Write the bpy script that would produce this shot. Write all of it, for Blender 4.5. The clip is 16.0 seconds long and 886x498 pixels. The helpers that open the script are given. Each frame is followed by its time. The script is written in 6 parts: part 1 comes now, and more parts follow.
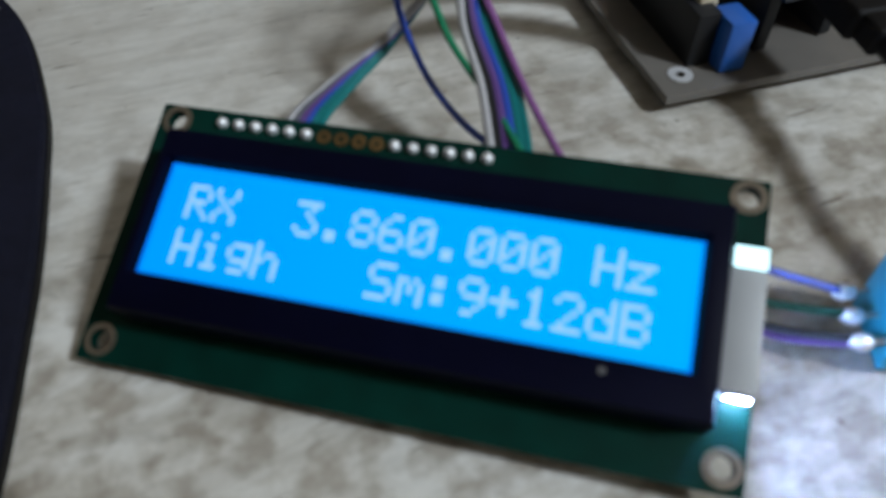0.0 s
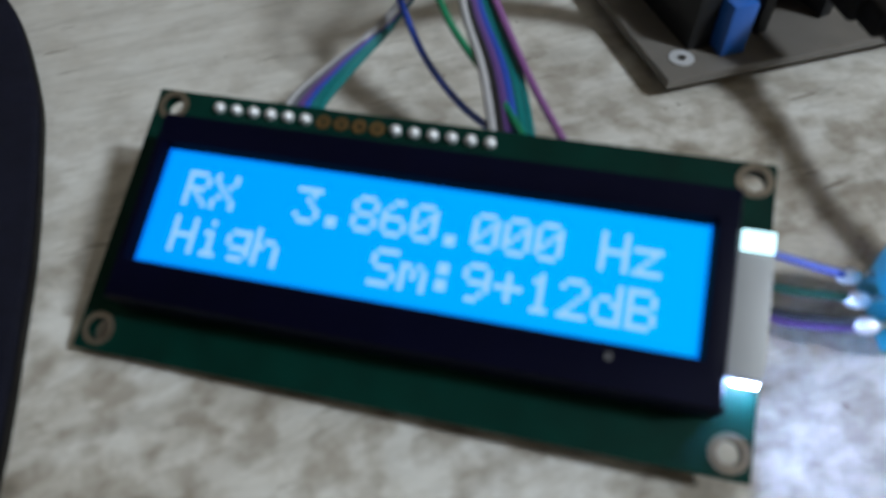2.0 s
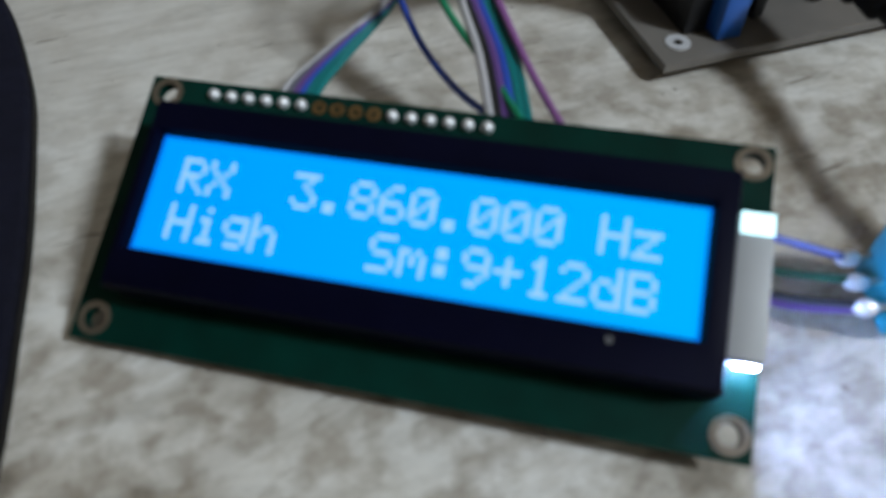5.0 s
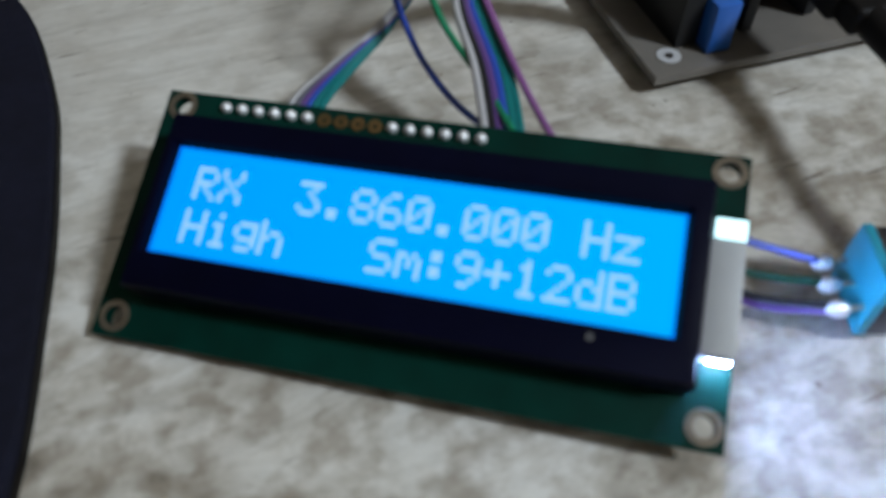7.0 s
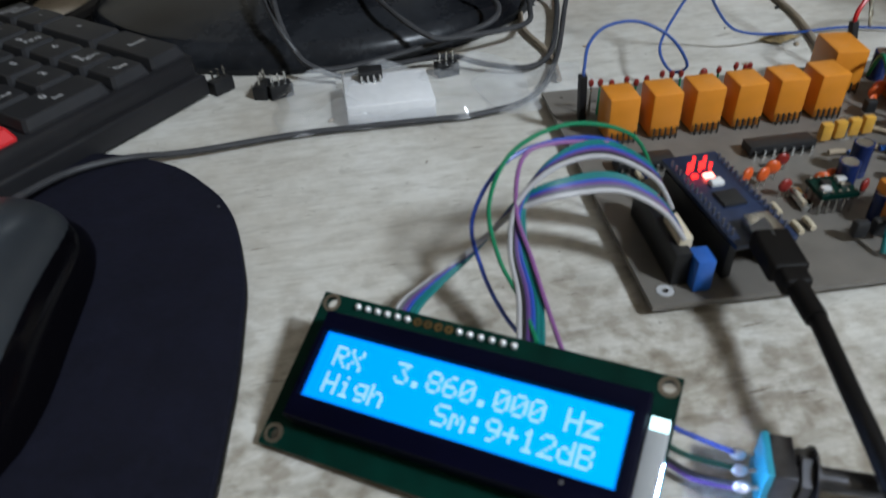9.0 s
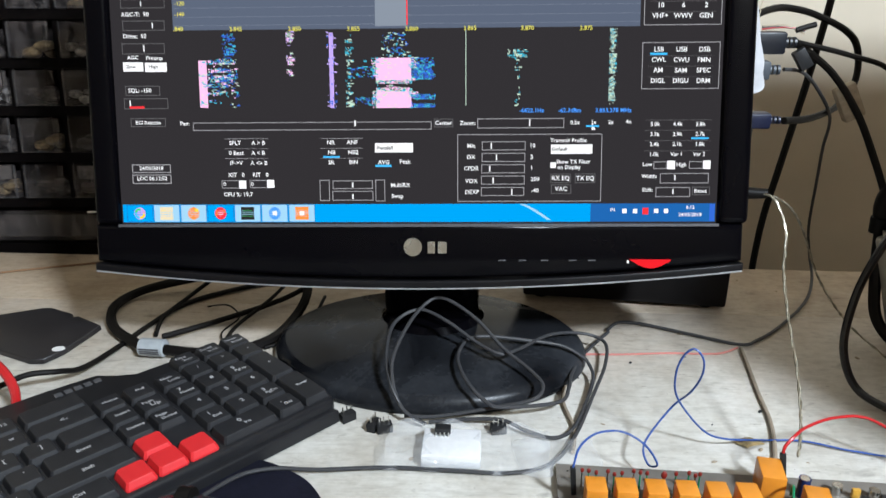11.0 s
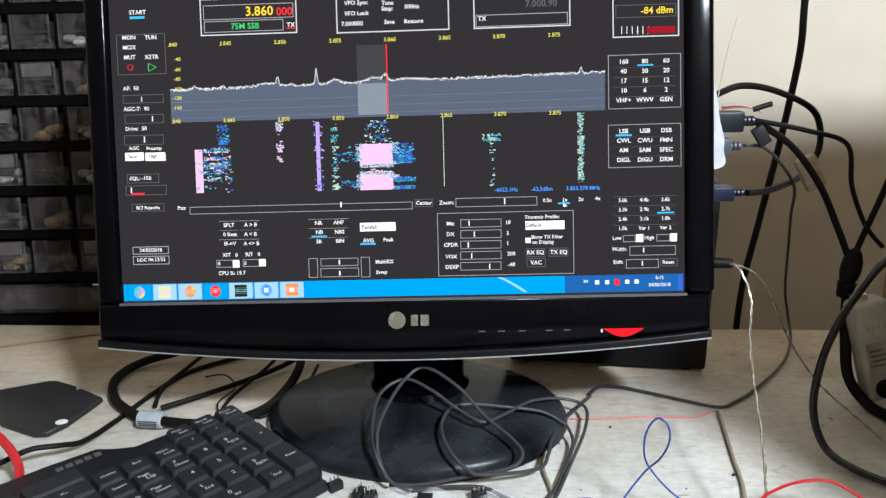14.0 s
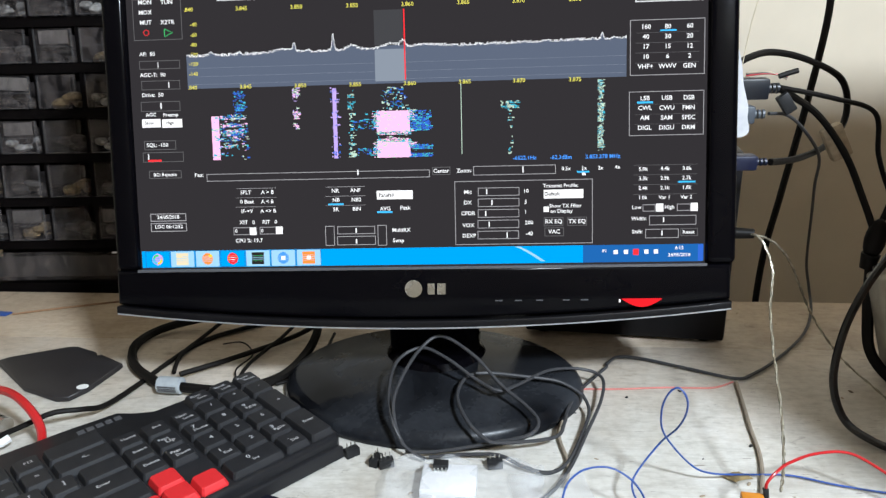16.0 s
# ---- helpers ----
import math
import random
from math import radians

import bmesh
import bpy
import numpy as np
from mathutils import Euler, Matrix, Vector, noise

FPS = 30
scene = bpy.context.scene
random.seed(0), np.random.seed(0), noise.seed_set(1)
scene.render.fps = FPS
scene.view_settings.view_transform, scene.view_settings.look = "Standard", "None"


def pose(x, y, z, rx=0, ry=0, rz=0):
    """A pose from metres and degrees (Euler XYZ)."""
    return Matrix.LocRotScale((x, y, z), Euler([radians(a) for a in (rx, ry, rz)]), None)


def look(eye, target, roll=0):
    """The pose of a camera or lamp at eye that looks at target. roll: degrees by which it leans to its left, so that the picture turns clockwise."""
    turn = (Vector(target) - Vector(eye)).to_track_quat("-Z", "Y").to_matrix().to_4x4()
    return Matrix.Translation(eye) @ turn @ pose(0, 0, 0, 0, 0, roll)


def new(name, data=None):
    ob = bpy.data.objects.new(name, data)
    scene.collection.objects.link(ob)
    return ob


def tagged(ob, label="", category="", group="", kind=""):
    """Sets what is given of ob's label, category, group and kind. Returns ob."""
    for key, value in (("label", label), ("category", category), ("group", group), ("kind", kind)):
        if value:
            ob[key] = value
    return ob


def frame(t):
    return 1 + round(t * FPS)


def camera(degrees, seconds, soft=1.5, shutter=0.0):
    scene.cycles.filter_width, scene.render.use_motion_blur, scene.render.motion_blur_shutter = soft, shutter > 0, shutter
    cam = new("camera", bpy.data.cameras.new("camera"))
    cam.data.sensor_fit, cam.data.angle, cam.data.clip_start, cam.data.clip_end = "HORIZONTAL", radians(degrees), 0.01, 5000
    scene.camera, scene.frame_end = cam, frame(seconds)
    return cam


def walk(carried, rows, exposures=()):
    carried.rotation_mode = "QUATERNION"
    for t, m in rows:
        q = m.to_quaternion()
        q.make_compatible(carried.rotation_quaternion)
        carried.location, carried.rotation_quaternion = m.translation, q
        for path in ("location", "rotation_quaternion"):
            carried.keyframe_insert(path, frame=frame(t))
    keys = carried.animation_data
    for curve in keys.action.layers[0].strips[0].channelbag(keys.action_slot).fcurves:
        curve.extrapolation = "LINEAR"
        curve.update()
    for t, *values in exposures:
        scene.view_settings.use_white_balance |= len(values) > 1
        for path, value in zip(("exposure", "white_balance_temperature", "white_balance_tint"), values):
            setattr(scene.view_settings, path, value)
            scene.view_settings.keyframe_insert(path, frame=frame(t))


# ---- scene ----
cam = camera(62.3, 16.0, soft=1.35, shutter=0.3)
# focus rests at the monitor all along, so the nearest things are soft
cam.data.dof.use_dof, cam.data.dof.focus_distance, cam.data.dof.aperture_fstop = True, 0.52, 26.0
PATH = [
    (0, (0.003, -0.339, 0.089), (0.442, 0.891, -1.426), -0.9),
    (0.5, (0.002, -0.339, 0.089), (0.446, 0.885, -1.429), -0.8),
    (1, (0.002, -0.339, 0.088), (0.451, 0.88, -1.433), -0.6),
    (1.5, (0.001, -0.338, 0.088), (0.445, 0.871, -1.443), -0.7),
    (2, (0.002, -0.338, 0.088), (0.449, 0.861, -1.449), -0.6),
    (2.5, (0.002, -0.338, 0.088), (0.448, 0.859, -1.451), -0.8),
    (3, (0.002, -0.338, 0.087), (0.45, 0.855, -1.454), -0.8),
    (3.5, (0.002, -0.338, 0.087), (0.451, 0.854, -1.454), -0.7),
    (4, (0.001, -0.338, 0.087), (0.456, 0.846, -1.46), -0.5),
    (6.5, (0.002, -0.339, 0.088), (0.455, 0.837, -1.465), -0.7),
    (7, (0.002, -0.343, 0.092), (0.43, 0.857, -1.45), -1.6),
    (7.5, (0.003, -0.344, 0.094), (0.43, 0.868, -1.439), -1.3),
    (8, (0.005, -0.35, 0.1), (0.413, 0.925, -1.386), -1.3),
    (8.5, (0.001, -0.364, 0.118), (0.333, 1.051, -1.256), -2.2),
    (9, (0.0, -0.381, 0.143), (0.264, 1.151, -1.115), -2.8),
    (9.5, (0.0, -0.407, 0.173), (0.195, 1.249, -0.931), -1.6),
    (10, (0.009, -0.431, 0.211), (0.123, 1.305, -0.774), -0.3),
    (10.2, (0.016, -0.445, 0.229), (0.083, 1.333, -0.685), -0.0),
    (12.5, (0.045, -0.491, 0.295), (-0.074, 1.397, -0.354), -0.6),
    (13, (0.052, -0.492, 0.296), (-0.036, 1.401, -0.345), -0.8),
    (13.5, (0.052, -0.494, 0.299), (0.001, 1.405, -0.328), -1.0),
    (14, (0.053, -0.498, 0.302), (-0.025, 1.408, -0.298), -1.4),
    (14.5, (0.052, -0.499, 0.3), (-0.036, 1.4, -0.321), -1.0),
    (15, (0.053, -0.498, 0.298), (-0.073, 1.395, -0.336), -1.5),
    (15.5, (0.052, -0.498, 0.298), (-0.078, 1.391, -0.347), -1.7),
    (16, (0.052, -0.496, 0.298), (-0.07, 1.385, -0.371), -1.5),
]
walk(cam, [(t, look(eye, target, roll)) for t, eye, target, roll in PATH],
     [(0, -1.3), (8, -1.3), (9, -1.05), (9.5, -0.85), (10, -0.5), (12.5, -0.1), (16, -0.1)])

# ---- world and light ----
world = bpy.data.worlds.new("world")
scene.world = world
world.use_nodes = True
wn = world.node_tree.nodes
sky = wn.new("ShaderNodeTexSky")
sky.sky_type = "NISHITA"
sky.sun_disc = False
sky.sun_elevation = radians(40)
sky.sun_rotation = radians(150)
world.node_tree.links.new(sky.outputs["Color"], wn["Background"].inputs["Color"])
wn["Background"].inputs["Strength"].default_value = 0.1


def area_lamp(name, eye, target, w, h, watts, color):
    d = bpy.data.lights.new(name, "AREA")
    d.shape, d.size, d.size_y, d.energy, d.color = "RECTANGLE", w, h, watts, color
    o = new(name, d)
    o.matrix_world = look(eye, target)
    return o


area_lamp("window_daylight", (0.84, -1.13, 1.25), (0.1, 0.0, 0.0), 0.19, 0.19, 66.5, (0.775, 0.885, 1.0))


# ---- materials ----
def mat(name, color, rough=0.5, metal=0.0, var=0.12, scale=60.0, bump=0.0, emit=0.0, rand=0.0, alpha=1.0, spec=0.5):
    m = bpy.data.materials.new(name)
    m.use_nodes = True
    nt = m.node_tree
    b = nt.nodes["Principled BSDF"]
    b.inputs["Roughness"].default_value = rough
    b.inputs["Metallic"].default_value = metal
    b.inputs["Specular IOR Level"].default_value = spec
    rgb = (*color, 1)
    b.inputs["Base Color"].default_value = rgb
    if emit:
        b.inputs["Emission Color"].default_value = rgb
        b.inputs["Emission Strength"].default_value = emit
    if alpha < 1:
        b.inputs["Alpha"].default_value = alpha
    if var or bump:
        tc = nt.nodes.new("ShaderNodeTexCoord")
        fine = nt.nodes.new("ShaderNodeTexNoise")
        fine.inputs["Scale"].default_value, fine.inputs["Detail"].default_value = scale, 6
        big = nt.nodes.new("ShaderNodeTexNoise")
        big.inputs["Scale"].default_value, big.inputs["Detail"].default_value = scale / 7, 3
        nt.links.new(tc.outputs["Object"], fine.inputs["Vector"])
        nt.links.new(tc.outputs["Object"], big.inputs["Vector"])
        add = nt.nodes.new("ShaderNodeMath")
        add.operation = "ADD"
        nt.links.new(fine.outputs["Fac"], add.inputs[0])
        nt.links.new(big.outputs["Fac"], add.inputs[1])
        last = add
        if rand:
            info = nt.nodes.new("ShaderNodeObjectInfo")
            mul = nt.nodes.new("ShaderNodeMath")
            mul.operation = "MULTIPLY_ADD"
            mul.inputs[1].default_value = rand
            nt.links.new(info.outputs["Random"], mul.inputs[0])
            nt.links.new(add.outputs[0], mul.inputs[2])
            last = mul
        ramp = nt.nodes.new("ShaderNodeMapRange")
        ramp.inputs["From Min"].default_value, ramp.inputs["From Max"].default_value = 0.6, 1.4
        ramp.inputs["To Min"].default_value, ramp.inputs["To Max"].default_value = 1 - var * 2, 1 + var
        nt.links.new(last.outputs[0], ramp.inputs["Value"])
        hsv = nt.nodes.new("ShaderNodeHueSaturation")
        hsv.inputs["Color"].default_value = rgb
        nt.links.new(ramp.outputs[0], hsv.inputs["Value"])
        nt.links.new(hsv.outputs["Color"], b.inputs["Base Color"])
        rr = nt.nodes.new("ShaderNodeMapRange")
        rr.inputs["To Min"].default_value, rr.inputs["To Max"].default_value = max(0, rough - 0.12), min(1, rough + 0.15)
        nt.links.new(big.outputs["Fac"], rr.inputs["Value"])
        nt.links.new(rr.outputs[0], b.inputs["Roughness"])
        if bump:
            bp = nt.nodes.new("ShaderNodeBump")
            bp.inputs["Strength"].default_value = bump
            bp.inputs["Distance"].default_value = 0.0006
            nt.links.new(fine.outputs["Fac"], bp.inputs["Height"])
            nt.links.new(bp.outputs["Normal"], b.inputs["Normal"])
    return m


def glow(name, color, strength):
    m = bpy.data.materials.new(name)
    m.use_nodes = True
    nt = m.node_tree
    nt.nodes.remove(nt.nodes["Principled BSDF"])
    e = nt.nodes.new("ShaderNodeEmission")
    e.inputs["Color"].default_value = (*color, 1)
    e.inputs["Strength"].default_value = strength * (1.5 if name.startswith("screen_") else 1.0)
    nt.links.new(e.outputs[0], nt.nodes["Material Output"].inputs["Surface"])
    return m


def wood_table(tone=(1.0, 1.0, 1.0)):
    """Worn whitish laminate board: grain along x, grey stains, dark scuffs and specks."""
    m = bpy.data.materials.new("worn_table_board")
    m.use_nodes = True
    nt = m.node_tree
    N, LK = nt.nodes, nt.links
    b = N["Principled BSDF"]
    tc = N.new("ShaderNodeTexCoord")

    def noise_node(sx, sy, scale, detail, rough=0.6, dist=0.0):
        mp = N.new("ShaderNodeMapping")
        mp.inputs["Scale"].default_value = (sx, sy, 1)
        LK.new(tc.outputs["Object"], mp.inputs["Vector"])
        n = N.new("ShaderNodeTexNoise")
        n.inputs["Scale"].default_value, n.inputs["Detail"].default_value = scale, detail
        n.inputs["Roughness"].default_value, n.inputs["Distortion"].default_value = rough, dist
        LK.new(mp.outputs[0], n.inputs["Vector"])
        return n

    def ramp(src, stops):
        r = N.new("ShaderNodeValToRGB")
        while len(r.color_ramp.elements) < len(stops):
            r.color_ramp.elements.new(0.5)
        for e, (p, c) in zip(r.color_ramp.elements, stops):
            e.position, e.color = p, (*c, 1)
        LK.new(src.outputs["Fac"], r.inputs["Fac"])
        return r

    def mix(kind, fac, a, bb):
        x = N.new("ShaderNodeMixRGB")
        x.blend_type = kind
        x.inputs["Fac"].default_value = fac
        LK.new(a.outputs[0], x.inputs[1])
        LK.new(bb.outputs[0], x.inputs[2])
        return x

    base = ramp(noise_node(1, 1, 13, 7, 0.62), [(0.3, (0.49, 0.455, 0.40)), (0.5, (0.63, 0.61, 0.56)), (0.7, (0.73, 0.715, 0.68))])
    grain = ramp(noise_node(45, 520, 1.0, 6, 0.75, 0.4), [(0.35, (0.74, 0.71, 0.67)), (0.6, (1, 1, 1))])
    blotch = ramp(noise_node(0.45, 1.9, 85, 10, 0.78, 0.3), [(0.36, (0.46, 0.44, 0.41)), (0.53, (1, 1, 1))])
    crack = ramp(noise_node(60, 620, 1.0, 2, 0.5), [(0.275, (0.30, 0.25, 0.21)), (0.305, (1, 1, 1))])
    scuff = ramp(noise_node(34, 48, 1.0, 4, 0.6, 0.8), [(0.27, (0.42, 0.40, 0.39)), (0.38, (1, 1, 1))])
    speck = ramp(noise_node(1, 1, 330, 2), [(0.24, (0.35, 0.3, 0.27)), (0.29, (1, 1, 1))])
    c = mix("MULTIPLY", 0.32, base, grain)
    c = mix("MULTIPLY", 0.34, c, blotch)
    c = mix("MULTIPLY", 0.75, c, crack)
    c = mix("MULTIPLY", 0.6, c, scuff)
    c = mix("MULTIPLY", 0.8, c, speck)
    smudge = ramp(noise_node(0.7, 1.3, 48, 9, 0.72, 0.6), [(0.34, (0.38, 0.345, 0.30)), (0.44, (0.72, 0.69, 0.645)), (0.56, (1, 1, 1))])
    patch = ramp(noise_node(1.0, 1.0, 150, 3, 0.5), [(0.38, (0.62, 0.58, 0.53)), (0.55, (1, 1, 1))])
    c = mix("MULTIPLY", 0.12, c, smudge)
    c = mix("MULTIPLY", 0.22, c, patch)
    # smudges and patches come through stronger round the front of the board
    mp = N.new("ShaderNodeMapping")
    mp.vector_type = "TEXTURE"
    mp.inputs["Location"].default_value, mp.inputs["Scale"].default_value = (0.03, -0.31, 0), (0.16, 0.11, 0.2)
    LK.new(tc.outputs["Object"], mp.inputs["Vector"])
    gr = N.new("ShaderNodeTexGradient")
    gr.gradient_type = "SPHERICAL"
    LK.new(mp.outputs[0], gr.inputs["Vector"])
    front_mix = N.new("ShaderNodeMapRange")
    front_mix.inputs["From Max"].default_value, front_mix.inputs["To Max"].default_value = 0.5, 0.85
    LK.new(gr.outputs["Fac"], front_mix.inputs["Value"])
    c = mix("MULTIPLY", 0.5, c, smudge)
    LK.new(front_mix.outputs[0], c.inputs["Fac"])
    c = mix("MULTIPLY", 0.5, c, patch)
    LK.new(front_mix.outputs[0], c.inputs["Fac"])
    tint = N.new("ShaderNodeMixRGB")
    tint.blend_type = "MULTIPLY"
    tint.inputs["Fac"].default_value = 1.0
    tint.inputs[2].default_value = (*tone, 1)
    # monitor shade and brown dirt put into the rear colour, with a ragged edge
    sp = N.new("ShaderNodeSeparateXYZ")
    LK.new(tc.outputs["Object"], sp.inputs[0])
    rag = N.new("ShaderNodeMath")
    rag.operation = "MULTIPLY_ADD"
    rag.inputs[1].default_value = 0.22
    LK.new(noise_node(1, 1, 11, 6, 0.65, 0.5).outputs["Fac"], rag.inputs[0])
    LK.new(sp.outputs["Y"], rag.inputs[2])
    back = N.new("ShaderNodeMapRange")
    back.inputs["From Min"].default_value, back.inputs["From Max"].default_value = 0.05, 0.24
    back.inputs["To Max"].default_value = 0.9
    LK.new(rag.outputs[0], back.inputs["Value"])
    dust_shade = N.new("ShaderNodeMixRGB")
    dust_shade.blend_type = "MULTIPLY"
    dust_shade.inputs[2].default_value = (0.74, 0.60, 0.485, 1)
    LK.new(back.outputs[0], dust_shade.inputs["Fac"])
    LK.new(c.outputs[0], dust_shade.inputs[1])
    LK.new(dust_shade.outputs[0], tint.inputs[1])
    LK.new(tint.outputs[0], b.inputs["Base Color"])
    rr = N.new("ShaderNodeMapRange")
    rr.inputs["To Min"].default_value, rr.inputs["To Max"].default_value = 0.38, 0.65
    LK.new(noise_node(1, 1, 25, 4).outputs["Fac"], rr.inputs["Value"])
    LK.new(rr.outputs[0], b.inputs["Roughness"])
    bp = N.new("ShaderNodeBump")
    bp.inputs["Strength"].default_value, bp.inputs["Distance"].default_value = 0.07, 0.0003
    LK.new(grain.outputs[0], bp.inputs["Height"])
    LK.new(bp.outputs[0], b.inputs["Normal"])
    return m


def clear_plastic(name, rough=0.12, tint=(0.95, 0.97, 1.0), amount=0.35, streaks=0.0):
    m = bpy.data.materials.new(name)
    m.use_nodes = True
    nt = m.node_tree
    b = nt.nodes["Principled BSDF"]
    b.inputs["Base Color"].default_value = (*tint, 1)
    b.inputs["Roughness"].default_value = rough
    tr = nt.nodes.new("ShaderNodeBsdfTransparent")
    mx = nt.nodes.new("ShaderNodeMixShader")
    mx.inputs["Fac"].default_value = amount
    if streaks:
        # cloudy scratches that run up and down, other ones on each piece
        tc, info = nt.nodes.new("ShaderNodeTexCoord"), nt.nodes.new("ShaderNodeObjectInfo")
        off = nt.nodes.new("ShaderNodeVectorMath")
        off.operation = "ADD"
        nt.links.new(tc.outputs["Object"], off.inputs[0])
        nt.links.new(info.outputs["Random"], off.inputs[1])
        sc = nt.nodes.new("ShaderNodeMapping")
        sc.inputs["Scale"].default_value = (90, 20, 38)
        nt.links.new(off.outputs[0], sc.inputs["Vector"])
        nz = nt.nodes.new("ShaderNodeTexNoise")
        nz.inputs["Scale"].default_value, nz.inputs["Detail"].default_value, nz.inputs["Distortion"].default_value = 1.0, 5, 0.6
        nt.links.new(sc.outputs[0], nz.inputs["Vector"])
        mr = nt.nodes.new("ShaderNodeMapRange")
        mr.inputs["From Min"].default_value, mr.inputs["From Max"].default_value = 0.4, 0.72
        mr.inputs["To Min"].default_value, mr.inputs["To Max"].default_value = amount * 0.3, streaks
        nt.links.new(nz.outputs["Fac"], mr.inputs["Value"])
        nt.links.new(mr.outputs[0], mx.inputs["Fac"])
    nt.links.new(tr.outputs[0], mx.inputs[1])
    nt.links.new(b.outputs[0], mx.inputs[2])
    nt.links.new(mx.outputs[0], nt.nodes["Material Output"].inputs["Surface"])
    return m


def dusty_gloss(name, dark, dust_shade):
    """Glossy black plastic under an uneven film of pale dust, wiped here and there."""
    m = bpy.data.materials.new(name)
    m.use_nodes = True
    nt = m.node_tree
    b = nt.nodes["Principled BSDF"]
    tc = nt.nodes.new("ShaderNodeTexCoord")
    film_noise, speck = nt.nodes.new("ShaderNodeTexNoise"), nt.nodes.new("ShaderNodeTexNoise")
    for n, sc, det in ((film_noise, 14, 5), (speck, 300, 6)):
        n.inputs["Scale"].default_value, n.inputs["Detail"].default_value = sc, det
        nt.links.new(tc.outputs["Object"], n.inputs["Vector"])
    film_noise.inputs["Distortion"].default_value = 0.8
    fac = nt.nodes.new("ShaderNodeMapRange")
    fac.inputs["From Min"].default_value, fac.inputs["From Max"].default_value = 0.34, 0.72
    nt.links.new(film_noise.outputs["Fac"], fac.inputs["Value"])
    grit = nt.nodes.new("ShaderNodeMapRange")
    grit.inputs["From Min"].default_value, grit.inputs["From Max"].default_value = 0.45, 0.75
    grit.inputs["To Min"].default_value = 0.65
    nt.links.new(speck.outputs["Fac"], grit.inputs["Value"])
    mul = nt.nodes.new("ShaderNodeMath")
    mul.operation = "MULTIPLY"
    nt.links.new(fac.outputs[0], mul.inputs[0])
    nt.links.new(grit.outputs[0], mul.inputs[1])
    mx = nt.nodes.new("ShaderNodeMixRGB")
    mx.inputs[1].default_value, mx.inputs[2].default_value = (*dark, 1), (*dust_shade, 1)
    nt.links.new(mul.outputs[0], mx.inputs["Fac"])
    nt.links.new(mx.outputs[0], b.inputs["Base Color"])
    rr = nt.nodes.new("ShaderNodeMapRange")
    rr.inputs["To Min"].default_value, rr.inputs["To Max"].default_value = 0.1, 0.55
    nt.links.new(mul.outputs[0], rr.inputs["Value"])
    nt.links.new(rr.outputs[0], b.inputs["Roughness"])
    b.inputs["IOR"].default_value = 1.25
    return m


def backlit_glass(name):
    """Blue backlit liquid crystal: paler in the middle, deep blue along the rim of the window."""
    m = bpy.data.materials.new(name)
    m.use_nodes = True
    nt = m.node_tree
    nt.nodes.remove(nt.nodes["Principled BSDF"])
    e = nt.nodes.new("ShaderNodeEmission")
    e.inputs["Strength"].default_value = 2.6
    tc, sep = nt.nodes.new("ShaderNodeTexCoord"), nt.nodes.new("ShaderNodeSeparateXYZ")
    nt.links.new(tc.outputs["Generated"], sep.inputs[0])
    ends = []
    for axis, width in (("X", 0.018), ("Y", 0.075)):
        pp = nt.nodes.new("ShaderNodeMath")
        pp.operation = "PINGPONG"
        pp.inputs[1].default_value = 0.5
        nt.links.new(sep.outputs[axis], pp.inputs[0])
        mr = nt.nodes.new("ShaderNodeMapRange")
        mr.inputs["From Max"].default_value = width
        mr.interpolation_type = "SMOOTHSTEP"
        nt.links.new(pp.outputs[0], mr.inputs["Value"])
        ends.append(mr)
    mul = nt.nodes.new("ShaderNodeMath")
    mul.operation = "MULTIPLY"
    nt.links.new(ends[0].outputs[0], mul.inputs[0])
    nt.links.new(ends[1].outputs[0], mul.inputs[1])
    mx = nt.nodes.new("ShaderNodeMixRGB")
    mx.inputs[1].default_value = (0.0, 0.13, 0.9, 1)
    nt.links.new(mul.outputs[0], mx.inputs["Fac"])
    # the lamp sits at one end, where the light is paler
    along = nt.nodes.new("ShaderNodeMixRGB")
    along.inputs[1].default_value, along.inputs[2].default_value = (0.0, 0.33, 1.0, 1), (0.0, 0.43, 1.0, 1)
    nt.links.new(sep.outputs["X"], along.inputs["Fac"])
    nt.links.new(along.outputs[0], mx.inputs[2])
    nt.links.new(mx.outputs[0], e.inputs["Color"])
    nt.links.new(e.outputs[0], nt.nodes["Material Output"].inputs["Surface"])
    return m


M_DUSTY = dusty_gloss("dusty_black_plastic", (0.004, 0.0042, 0.0052), (0.036, 0.039, 0.045))
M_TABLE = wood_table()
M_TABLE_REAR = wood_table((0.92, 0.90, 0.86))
M_WALL = mat("cream_wall_paint", (0.60, 0.525, 0.415), 0.75, var=0.06, scale=14, bump=0.3)
M_CEIL = mat("pale_ceiling_boards", (0.62, 0.57, 0.50), 0.8, var=0.04, scale=10)
M_DIMWALL = mat("cream_side_wall_paint", (0.56, 0.49, 0.39), 0.8, var=0.1, scale=14, bump=0.3)
M_FLOOR = mat("grey_cement_floor", (0.22, 0.21, 0.19), 0.7, var=0.15, scale=12, bump=0.3)
M_BROWN = mat("brown_wood", (0.22, 0.12, 0.06), 0.5, var=0.2, scale=30, bump=0.2)
M_GLOSS = mat("glossy_black_plastic", (0.002, 0.0018, 0.0026), 0.12, var=0.08, scale=40, spec=0.08)
M_SATIN = mat("satin_black_plastic", (0.006, 0.0055, 0.0065), 0.34, var=0.2, scale=60, bump=0.05, spec=0.2)
M_BLACK = mat("matte_black_plastic", (0.013, 0.013, 0.014), 0.5, var=0.15, scale=90, bump=0.15, spec=0.3)
